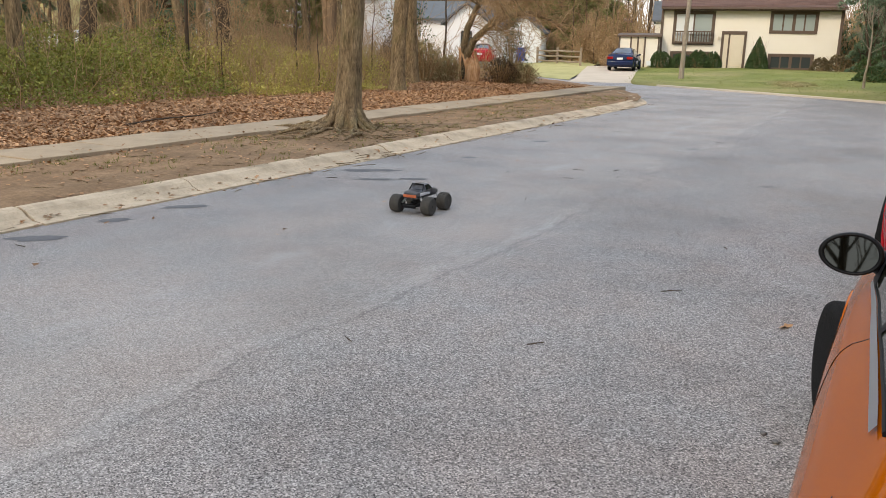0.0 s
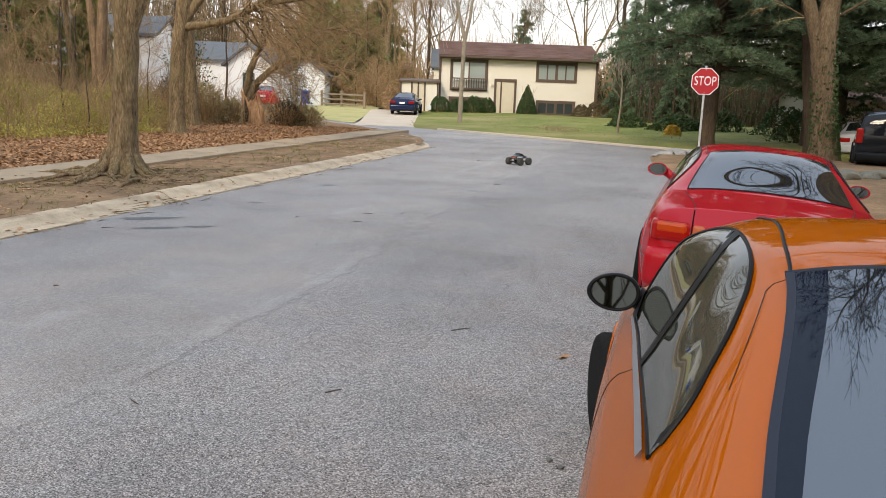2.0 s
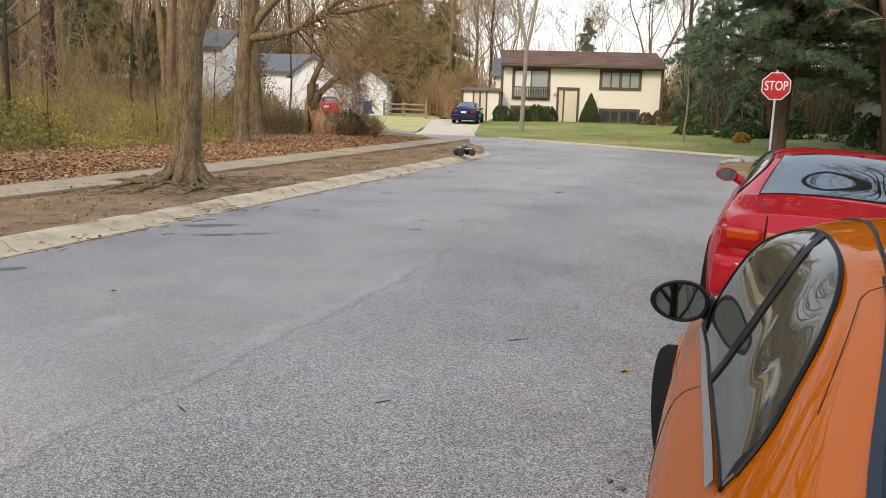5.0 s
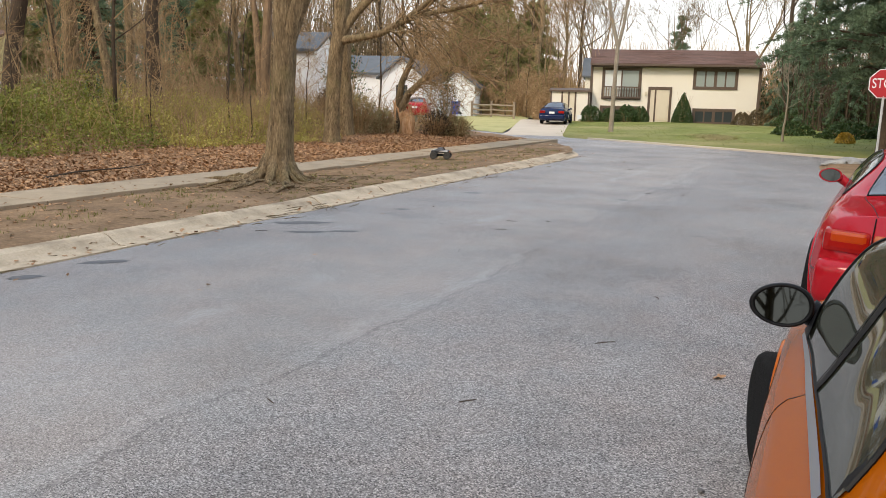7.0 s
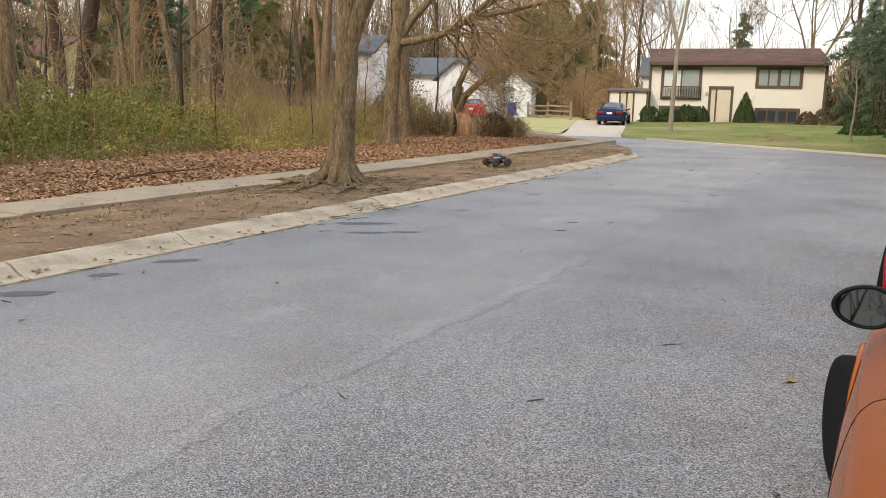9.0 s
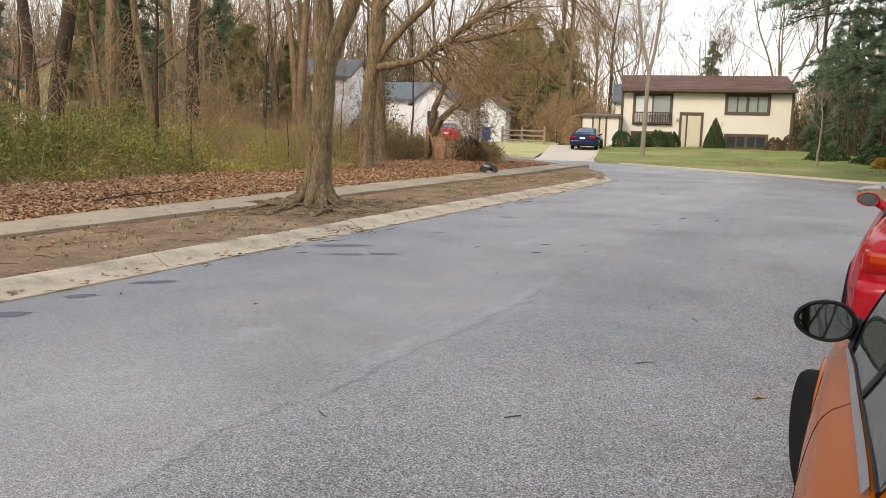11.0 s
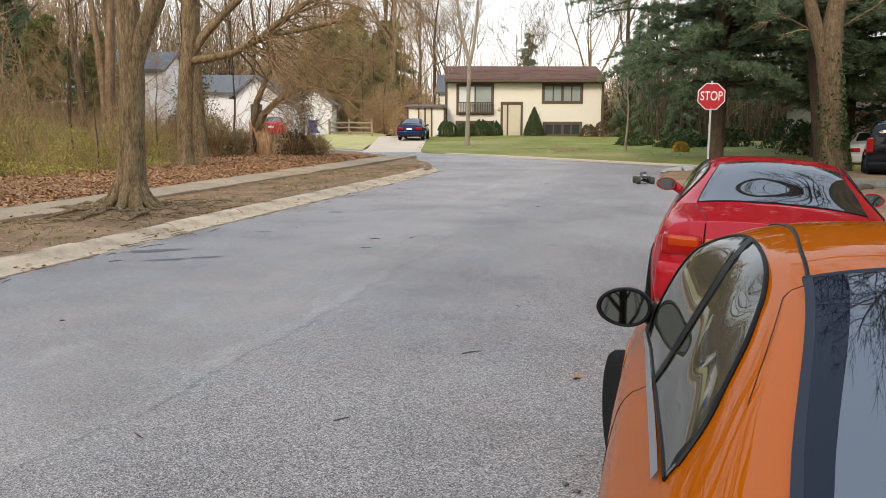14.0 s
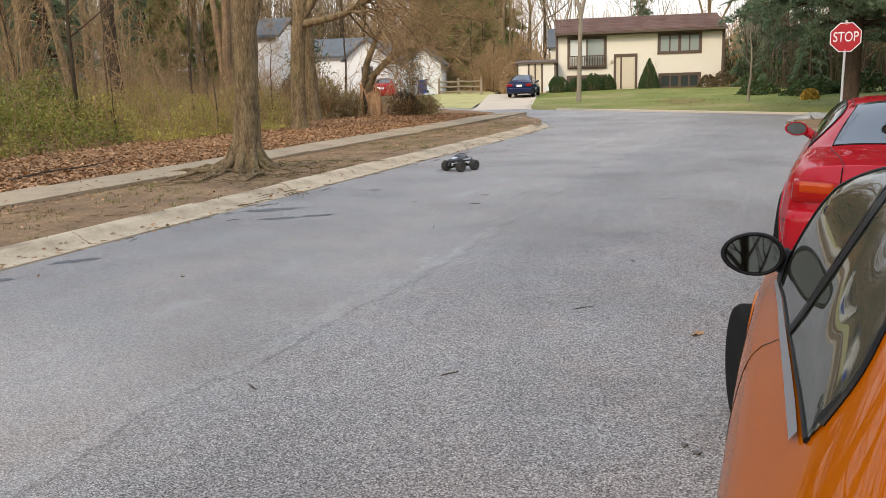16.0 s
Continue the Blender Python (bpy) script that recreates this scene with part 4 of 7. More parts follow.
def sh_arch(sh, y, hub, r, a, s):
    """A place on the flank over the wheel, at the angle a round the hub."""
    yy, z = y + r * math.cos(a), max(hub + r * math.sin(a), 0.2)
    best = min((i / 40 * 3 for i in range(41)), key=lambda q: abs(sh.at(yy, q, s).z - z))
    p = sh.at(yy, best, s)
    return Vector((p.x + s * 0.004, yy, z))


# the orange coupe
OT = [
    (0.0, (0.60, 0.34), (0.67, 0.50), (0.64, 0.66), (0.57, 0.74), (0.44, 0.77), (0.22, 0.78), (0, 0.785)),
    (0.12, (0.75, 0.25), (0.79, 0.50), (0.76, 0.74), (0.66, 0.87), (0.50, 0.92), (0.25, 0.945), (0, 0.95)),
    (0.45, (0.80, 0.22), (0.835, 0.50), (0.80, 0.77), (0.69, 0.925), (0.53, 0.985), (0.27, 1.015), (0, 1.025)),
    (0.85, (0.81, 0.20), (0.84, 0.50), (0.80, 0.77), (0.695, 0.94), (0.485, 1.12), (0.27, 1.155), (0, 1.17)),
    (1.40, (0.81, 0.20), (0.84, 0.50), (0.80, 0.77), (0.69, 0.95), (0.405, 1.36), (0.22, 1.40), (0, 1.413)),
    (1.62, (0.81, 0.20), (0.84, 0.50), (0.80, 0.77), (0.69, 0.95), (0.435, 1.398), (0.235, 1.442), (0, 1.457)),
    (1.85, (0.81, 0.20), (0.84, 0.50), (0.80, 0.77), (0.695, 0.95), (0.465, 1.402), (0.25, 1.454), (0, 1.468)),
    (2.15, (0.81, 0.20), (0.84, 0.50), (0.80, 0.77), (0.70, 0.95), (0.555, 1.335), (0.30, 1.425), (0, 1.44)),
    (2.50, (0.81, 0.20), (0.84, 0.50), (0.805, 0.76), (0.715, 0.945), (0.665, 1.06), (0.36, 1.15), (0, 1.17)),
    (2.85, (0.795, 0.20), (0.825, 0.50), (0.80, 0.75), (0.725, 0.915), (0.58, 0.975), (0.30, 1.01), (0, 1.02)),
    (3.45, (0.77, 0.20), (0.80, 0.48), (0.78, 0.70), (0.72, 0.83), (0.56, 0.90), (0.29, 0.925), (0, 0.93)),
    (4.0, (0.76, 0.22), (0.80, 0.45), (0.75, 0.60), (0.66, 0.70), (0.50, 0.76), (0.26, 0.785), (0, 0.79)),
    (4.33, (0.52, 0.30), (0.58, 0.45), (0.54, 0.55), (0.46, 0.62), (0.34, 0.65), (0.18, 0.66), (0, 0.66)),
]
OSIDE = [(1.115, 3.205, 3.30), (1.14, 3.198, 3.43), (1.17, 3.19, 3.51), (1.22, 3.18, 3.58), (1.31, 3.16, 3.71), (1.38, 3.148, 3.785), (1.45, 3.136, 3.86), (1.54, 3.125, 3.955), (1.67, 3.112, 4.05), (1.81, 3.10, 4.10), (1.93, 3.095, 4.11), (2.06, 3.09, 4.07), (2.2, 3.09, 3.92), (2.4, 3.085, 3.68), (2.56, 3.085, 3.25)]
orange, osh, obody = build_car("orange_car", ROAD @ pose(0.742, 0.35, 0), "glossy burnt-orange two-door coupe parked at the road's edge", OT, ORANGE, (0.86, 3.43), side_cols=OSIDE, glass_y=(0.42, 1.402), glass_q=(4.2, 4.2), rear_glass=REARGLASS, shield_y=(2.2, 2.78), track=0.785, tyre_w=0.2, steer=13.0)
for s in (-1, 1):
    part("belt_strip", osh.patch([(1.165, 3.10, 3.165), (1.3, 3.07, 3.142), (1.54, 3.035, 3.112), (1.91, 2.995, 3.085), (2.2, 2.98, 3.078), (2.52, 2.97, 3.07)], 3, 0.012, s), CHROME, obody, "grey metal strip under the side windows", True)
    part("belt_ridge", osh.line([(1.24, 3.062), (1.3, 3.05), (1.54, 3.015), (1.91, 2.972), (2.2, 2.957), (2.52, 2.947)], 0.0045, s, 0.0), ORANGE, obody, "", True)
    part("door_pillar", band(osh, [(3.1, 1.80, 1.842), (3.25, 1.757, 1.802), (3.45, 1.715, 1.762), (3.67, 1.70, 1.748), (3.85, 1.725, 1.772), (4.0, 1.765, 1.812), (4.1, 1.80, 1.85)], s, 0.009), TRIM, obody, "black pillar between the side windows", True)
    part("pillar_trim", band(osh, [(3.1, 1.858, 1.87), (3.25, 1.818, 1.83), (3.45, 1.778, 1.79), (3.67, 1.764, 1.776), (3.85, 1.788, 1.80), (4.0, 1.828, 1.84), (4.1, 1.865, 1.877)], s, 0.007), TRIM, obody, "", True)
    part("quarter_trim", osh.patch([(1.13, 3.21, 3.42), (1.165, 3.30, 3.50), (1.19, 3.39, 3.55), (1.22, 3.49, 3.59), (1.25, 3.57, 3.63)], 4, 0.005, s), TRIM, obody, "black corner of the rear side window", True)
    part("mirror_sail", osh.patch([(2.38, 3.09, 3.70), (2.46, 3.088, 3.55), (2.55, 3.085, 3.27)], 6, 0.012, s), TRIM, obody, "black triangle behind the mirror", True)
    part("roof_seam", osh.line([(1.415, 4.2), (1.45, 4.26), (1.545, 4.36), (1.726, 4.53), (1.928, 4.68), (2.109, 4.8), (2.2, 4.85)], 0.0055, s, 0.0), TRIM, obody)
    part("quarter_seam", osh.line([(1.41, 4.187), (1.402, 4.045), (1.377, 3.956), (1.318, 3.904), (1.227, 3.835), (1.1, 3.745)], 0.0011, s, 0.0), TRIM, obody)
    part("door_seam", osh.line([(1.905, 2.985), (1.98, 2.8), (2.05, 2.6), (2.083, 2.31), (2.085, 2.0), (2.06, 1.0), (1.96, 0.4)], 0.0018, s, 0.0), TRIM, obody)
    part("fuel_seam", osh.line([(1.02, 2.75), (0.84, 2.55), (0.72, 2.3)], 0.0018, s, 0.0), TRIM, obody)
    part("window_surround", osh.top.line([(1.408, 4.16), (1.41, 4.6), (1.412, 5.3), (1.412, 6)], 0.010, s, 0.0), SEAL, obody, "grey rubber rear-window seal", True)
    part("window_surround", osh.top.patch([(0.42 + 0.99 * i / 14, 4.115 + 0.04 * (i / 14) ** 4, 4.215 + 0.04 * (i / 14) ** 4) for i in range(15)], 3, 0.009, s), SEAL, obody, "grey rubber rear-window seal", True)
    part("window_band", osh.top.patch([(0.42 + 0.98 * i / 12, 4.21 + 0.03 * (i / 12) ** 4, 4.27 + 0.39 * i / 12) for i in range(13)], 3, 0.0085, s), FRIT, obody, "dark printed edge of the rear window", True)
    part("tail_lamp", osh.patch([(0.03, 1.6, 2.9), (0.08, 1.55, 2.9), (0.16, 1.6, 2.85)], 6, 0.01, s), LAMPRED, obody, "red tail lamp", True)
    side_mirror(orange, (s * 0.793, 2.48, 1.05), s, TRIM, (0.205, 0.12, 0.148))

# the red coupe
RT = [
    (0.0, (0.70, 0.34), (0.81, 0.56), (0.80, 0.74), (0.73, 0.92), (0.52, 0.955), (0.26, 0.97), (0, 0.975)),
    (0.25, (0.82, 0.27), (0.875, 0.56), (0.855, 0.79), (0.76, 0.95), (0.57, 0.99), (0.29, 1.01), (0, 1.015)),
    (0.62, (0.85, 0.25), (0.885, 0.57), (0.865, 0.81), (0.775, 0.975), (0.645, 1.02), (0.33, 1.06), (0, 1.07)),
    (1.0, (0.85, 0.25), (0.885, 0.57), (0.865, 0.81), (0.775, 0.98), (0.585, 1.15), (0.31, 1.215), (0, 1.23)),
    (1.35, (0.85, 0.25), (0.885, 0.57), (0.865, 0.81), (0.775, 0.98), (0.52, 1.275), (0.28, 1.33), (0, 1.345)),
    (1.8, (0.85, 0.25), (0.885, 0.57), (0.865, 0.81), (0.775, 0.98), (0.535, 1.315), (0.29, 1.36), (0, 1.37)),
    (2.2, (0.85, 0.25), (0.885, 0.57), (0.865, 0.81), (0.78, 0.975), (0.57, 1.285), (0.30, 1.345), (0, 1.355)),
    (2.62, (0.85, 0.25), (0.885, 0.57), (0.865, 0.80), (0.785, 0.965), (0.69, 1.10), (0.36, 1.18), (0, 1.20)),
    (3.0, (0.85, 0.25), (0.885, 0.57), (0.86, 0.78), (0.785, 0.935), (0.62, 1.00), (0.33, 1.04), (0, 1.05)),
    (3.6, (0.83, 0.25), (0.875, 0.54), (0.845, 0.73), (0.75, 0.85), (0.56, 0.90), (0.29, 0.92), (0, 0.925)),
    (4.15, (0.78, 0.27), (0.82, 0.50), (0.77, 0.63), (0.67, 0.71), (0.49, 0.75), (0.25, 0.77), (0, 0.775)),
    (4.38, (0.54, 0.34), (0.60, 0.48), (0.55, 0.57), (0.46, 0.62), (0.35, 0.64), (0.18, 0.65), (0, 0.65)),
]
RSIDE = [(0.88, 3.12, 3.16), (1.0, 3.12, 3.55), (1.2, 3.12, 3.84), (1.5, 3.12, 3.92), (1.9, 3.12, 3.93), (2.25, 3.12, 3.88), (2.47, 3.12, 3.75), (2.66, 3.12, 3.3)]
RPOSE = ROAD @ pose(0.84, 5.72, 0.03, 0, 3.3, -3.5)
red, rsh, rbody = build_car("red_car", RPOSE, "shiny red two-door coupe parked ahead of the orange one", RT, RED, (0.98, 3.52), hub=0.32, side_cols=RSIDE, glass_y=(0.64, 1.335), shield_y=(2.25, 2.92), track=0.835, arch=0.375)
for s in (-1, 1):
    part("door_pillar", rsh.patch([(1.55, 3.10, 3.94), (1.58, 3.10, 3.94), (1.61, 3.10, 3.94)], 8, 0.013, s), TRIM, rbody, "", True)
    part("window_surround", rsh.line([(0.635, 4.2), (1.0, 4.18), (1.34, 4.2), (1.345, 5), (1.345, 6)], 0.005, s, 0.003), TRIM, rbody, "", True)
    part("lower_surround", rsh.line([(0.635, 4.2), (0.63, 5), (0.63, 6)], 0.005, s, 0.003), TRIM, rbody, "", True)
    part("boot_seam", rsh.line([(0.60, 4.16), (0.35, 4.12), (0.02, 4.05)], 0.003, s, 0.001), TRIM, rbody)
    part("roof_seam", rsh.line([(1.35, 4.1), (1.8, 4.12), (2.23, 4.08)], 0.004, s, 0.001), TRIM, rbody)
    bm = bmesh.new()
    tube(bm, [(s * 0.522, -0.004, 0.955), (s * 0.523, -0.012, 0.86), (s * 0.523, -0.01, 0.68)], [0.004] * 3, 6)
    part("boot_seam", bm, TRIM, rbody)
    part("bumper_seam", rsh.line([(0.02, 0.95), (0.2, 1.0), (0.45, 1.05), (0.6, 0.9)], 0.0035, s, 0.0), TRIM, rbody)
    side_mirror(red, (s * 0.93, 2.45, 1.01), s, RED, (0.2, 0.1, 0.13), "red door mirror")
    lamp = part("tail_lamp", (lambda b: (box(b, min(s * 0.53, s * 0.81), max(s * 0.53, s * 0.81), -0.022, 0.2, 0.705, 0.86, 0.035), b)[-1])(bmesh.new()), LAMPRED, rbody, "red and amber wrap-round tail lamp")
    bm = bmesh.new()
    box(bm, min(s * 0.55, s * 0.78), max(s * 0.55, s * 0.78), -0.025, 0.10, 0.762, 0.848, 0.025)
    part("lens", bm, AMBER, lamp, "amber lens")
    bm = bmesh.new()
    box(bm, min(s * 0.43, s * 0.515), max(s * 0.43, s * 0.515), -0.02, 0.05, 0.725, 0.845, 0.02)
    part("lens", bm, CLEARLAMP, lamp, "pale inner lens")
bm = bmesh.new()
box(bm, -0.83, 0.83, -0.09, 0.26, 0.36, 0.66, 0.07)
part("bumper", bm, RED, red, "red rear bumper", True)
bm = bmesh.new()
box(bm, -0.18, 0.18, -0.015, 0.02, 0.72, 0.86, 0.005)
part("number_plate", bm, SIGNWHITE, red, "pale blank number plate")

# cars further off
BT = [(y * 1.02, *[(x * 0.96, z * 1.04 - 0.04) for x, z in p]) for y, *p in RT]


def far_car(name, m, label, paint, group="", tall=1.0, long=1.0):
    table = [(y * long, *[(x, 0.2 + (z - 0.2) * tall) for x, z in p]) for y, *p in BT]
    side = [(y * 1.02 * long, a, b) for y, a, b in RSIDE]
    c, sh, body = build_car(name, m, label, table, paint, (0.98 * long, 3.55 * long), side_cols=side, glass_y=(0.66 * long, 1.36 * long), shield_y=(2.32 * long, 2.98 * long), group=group)
    for s in (-1, 1):
        bm = bmesh.new()
        box(bm, min(s * 0.42, s * 0.78), max(s * 0.42, s * 0.78), -0.02, 0.12, 0.68 * tall, 0.84 * tall, 0.03)
        part("tail_lamp", bm, LAMPRED, body, "red tail lamp")
        side_mirror(c, (s * 0.86, 2.75 * long, 0.95 * tall), s, paint, (0.18, 0.09, 0.12), "door mirror")
    bm = bmesh.new()
    box(bm, -0.8, 0.8, -0.1, 0.22, 0.32, 0.6, 0.06)
    part("bumper", bm, paint, body, "", True)
    bm = bmesh.new()
    box(bm, -0.17, 0.17, -0.03, 0.02, 0.66 * tall, 0.78 * tall, 0.005)
    part("number_plate", bm, SIGNWHITE, body, "white plate")
    return c


far_car("blue_car", pose(-2.9, 52.0, 0.27, 0, 0, -5), "dark blue saloon parked on the drive by a shed", NAVY, tall=1.02)
far_car("red_car", pose(-11.9, 52.2, 0.4, 0, 0, 8), "red car standing before a white house", RED)
far_car("silver_car", pose(14.6, 28.0, -0.12, 0, 0, -24), "silver saloon parked on a driveway", SILVER)

# the black four-wheel drive: an upright body
ST = [
    (0.0, (0.78, 0.42), (0.86, 0.62), (0.87, 0.95), (0.84, 1.10), (0.70, 1.14), (0.35, 1.15), (0, 1.15)),
    (0.06, (0.82, 0.36), (0.90, 0.62), (0.91, 0.95), (0.87, 1.14), (0.74, 1.62), (0.38, 1.70), (0, 1.72)),
    (0.25, (0.86, 0.34), (0.92, 0.62), (0.92, 0.95), (0.87, 1.16), (0.74, 1.72), (0.38, 1.80), (0, 1.82)),
    (2.4, (0.86, 0.34), (0.93, 0.62), (0.92, 0.95), (0.87, 1.14), (0.74, 1.74), (0.38, 1.82), (0, 1.84)),
    (3.1, (0.86, 0.34), (0.93, 0.62), (0.92, 0.93), (0.86, 1.12), (0.79, 1.32), (0.42, 1.40), (0, 1.42)),
    (3.4, (0.86, 0.34), (0.93, 0.62), (0.92, 0.92), (0.86, 1.06), (0.70, 1.12), (0.36, 1.15), (0, 1.16)),
    (4.5, (0.82, 0.36), (0.90, 0.60), (0.88, 0.85), (0.80, 0.98), (0.62, 1.03), (0.32, 1.05), (0, 1.06)),
    (4.7, (0.66, 0.40), (0.74, 0.58), (0.72, 0.78), (0.62, 0.88), (0.46, 0.92), (0.24, 0.94), (0, 0.94)),
]
suv, ssh, sbody = build_car("black_suv", pose(12.1, 21.6, -0.1, 0, 0, -26), "black four-wheel drive parked on a driveway", ST, JET, (1.0, 3.75), hub=0.37, track=0.83, glass_y=(0.065, 0.2), shield_y=(2.5, 3.05), side_cols=[(0.3, 3.15, 3.3), (0.36, 3.15, 3.85), (1.2, 3.15, 3.88), (2.3, 3.15, 3.88), (2.7, 3.15, 3.7), (3.0, 3.15, 3.4)], tyre_w=0.25, arch=0.42)
for s in (-1, 1):
    bm = bmesh.new()
    box(bm, min(s * 0.74, s * 0.915), max(s * 0.74, s * 0.915), -0.01, 0.12, 0.92, 1.32, 0.03)
    part("tail_lamp", bm, LAMPRED, sbody, "tall red tail lamp")
bm = bmesh.new()
box(bm, -0.9, 0.9, -0.14, 0.2, 0.42, 0.68, 0.06)
part("bumper", bm, TRIM, sbody, "black plastic bumper", True)
for x, y, a in ((-36.5, 44.0, 70), (-33.2, 42.5, 82)):
    far_car("white_car", pose(x, y, 0.75, 0, 0, a), "white car parked behind the undergrowth", car_paint("white car paint", (0.7, 0.7, 0.7), (0.78, 0.78, 0.78)), "cars behind the wood")

# ---- the radio-controlled truck ----
truck = thing("toy_truck", pose(-2.43, 7.81, 0), "black and silver radio-controlled monster truck on fat tyres", "toy truck")
TR = 0.094
TOYTYRE = grain("dusty toy tyre", [(0.035, 0.033, 0.03), (0.085, 0.08, 0.07)], 30.0, 0.9, 0.2)
SHELLMAT = grain("printed black truck shell", [(0.02, 0.02, 0.022), (0.05, 0.05, 0.055), (0.45, 0.45, 0.47)], 12.0, 0.35, 0.0, 2.0, coat=0.5, mid=0.56, soft=0.2)
TH = Shell([
    (-0.235, (0.060, 0.135), (0.075, 0.155), (0.075, 0.175), (0.070, 0.190), (0.05, 0.193), (0.025, 0.194), (0, 0.195)),
    (-0.20, (0.075, 0.130), (0.092, 0.155), (0.092, 0.180), (0.086, 0.200), (0.06, 0.203), (0.03, 0.204), (0, 0.205)),
    (-0.08, (0.078, 0.130), (0.095, 0.155), (0.095, 0.185), (0.088, 0.205), (0.066, 0.215), (0.03, 0.218), (0, 0.219)),
    (-0.05, (0.078, 0.130), (0.095, 0.155), (0.095, 0.185), (0.088, 0.207), (0.066, 0.258), (0.03, 0.264), (0, 0.266)),
    (0.04, (0.078, 0.130), (0.095, 0.155), (0.095, 0.185), (0.088, 0.207), (0.066, 0.260), (0.03, 0.266), (0, 0.268)),
    (0.11, (0.078, 0.130), (0.095, 0.155), (0.095, 0.183), (0.088, 0.203), (0.07, 0.216), (0.03, 0.222), (0, 0.224)),
    (0.22, (0.07, 0.125), (0.085, 0.145), (0.085, 0.168), (0.078, 0.184), (0.055, 0.192), (0.03, 0.194), (0, 0.195)),
    (0.25, (0.05, 0.130), (0.06, 0.145), (0.06, 0.160), (0.055, 0.170), (0.04, 0.174), (0.02, 0.175), (0, 0.175)),
])
shell = part("body_shell", TH.skin(40, 3), SHELLMAT, truck, "black shell with silver flashes", True, pose(0, 0, 0.03))
WH = grain("silver print", [(0.55, 0.55, 0.56), (0.75, 0.75, 0.75)], 20.0, 0.4, 0.0)
for s in (-1, 1):
    part("flash", TH.patch([(-0.19 + 0.036 * i, 1.2, 2.6 - 0.12 * i) for i in range(7)], 4, 0.002, s), WH, shell, "silver side flash", True)
    part("window", TH.patch([(-0.045, 3.1, 3.9), (0.0, 3.1, 3.9), (0.04, 3.1, 3.9), (0.085, 3.1, 3.6)], 4, 0.002, s), GLASS, shell, "dark cab window", True)
part("bonnet_flash", full_sheet(TH, [(0.12 + 0.02 * i, 4.4) for i in range(5)], 4, 0.002), WH, shell, "silver bonnet", True)
bm = bmesh.new()
box(bm, -0.075, 0.075, -0.246, -0.232, 0.15, 0.178, 0.004)
part("tail_panel", bm, CLEARLAMP, shell, "pale tail panel")
bm = bmesh.new()
box(bm, -0.05, 0.05, -0.21, 0.22, 0.07, 0.10, 0.008)
box(bm, -0.04, 0.04, -0.15, 0.15, 0.10, 0.13, 0.01)
part("chassis", bm, TRIM, truck, "black chassis tub")
for y in (-0.265, 0.25):
    bm = bmesh.new()
    box(bm, -0.075, 0.075, min(y, y + 0.03), max(y, y + 0.03), 0.07, 0.10, 0.008)
    part("bumper", bm, TRIM, truck)
bm = bmesh.new()
tube(bm, [(-0.08, -0.11, 0.235), (-0.066, -0.06, 0.297), (0.066, -0.06, 0.297), (0.08, -0.11, 0.235)], [0.007] * 4, 6)
part("roll_bar", bm, TRIM, truck)
WB = 0.176
toy_wheels = []
for y in (-WB, WB):
    for s in (-1, 1):
        bm = bmesh.new()
        tube(bm, [(s * 0.03, y, 0.085), (s * 0.175, y, TR)], [0.012, 0.010], 6)
        part("arm", bm, TRIM, truck)
        bm = bmesh.new()
        tube(bm, [(s * 0.06, y + 0.02, 0.2), (s * 0.13, y + 0.01, 0.10)], [0.014, 0.012], 8)
        part("shock", bm, ALLOY, truck, "silver shock absorber")
        bm = bmesh.new()
        prof = [(TR * 0.55, -0.05), (TR * 0.85, -0.054), (TR * 0.97, -0.044), (TR * 0.985, -0.02), (TR * 0.985, 0.02), (TR * 0.97, 0.044), (TR * 0.85, 0.054), (TR * 0.55, 0.05)]
        lathe(bm, prof, 24)
        for i in range(20):
            for k in (-0.028, 0.012):
                box(bm, k, k + 0.026, -0.008, 0.008, TR * 0.95, TR * 1.01, 0, pose(0, 0, 0, 18 * i + (9 if k > 0 else 0)))
        w = part("wheel", bm, TOYTYRE, truck, "fat black knobbly tyre", False, pose(s * 0.185, y, TR))
        toy_wheels.append((w, s * 0.185, y))
        bm = bmesh.new()
        lathe(bm, [(TR * 0.55, s * 0.02), (TR * 0.56, s * 0.046), (TR * 0.45, s * 0.04), (TR * 0.12, s * 0.02), (TR * 0.1, s * 0.05), (0.002, s * 0.052)], 16)
        part("rim", bm, TRIM, w, "dark rim")


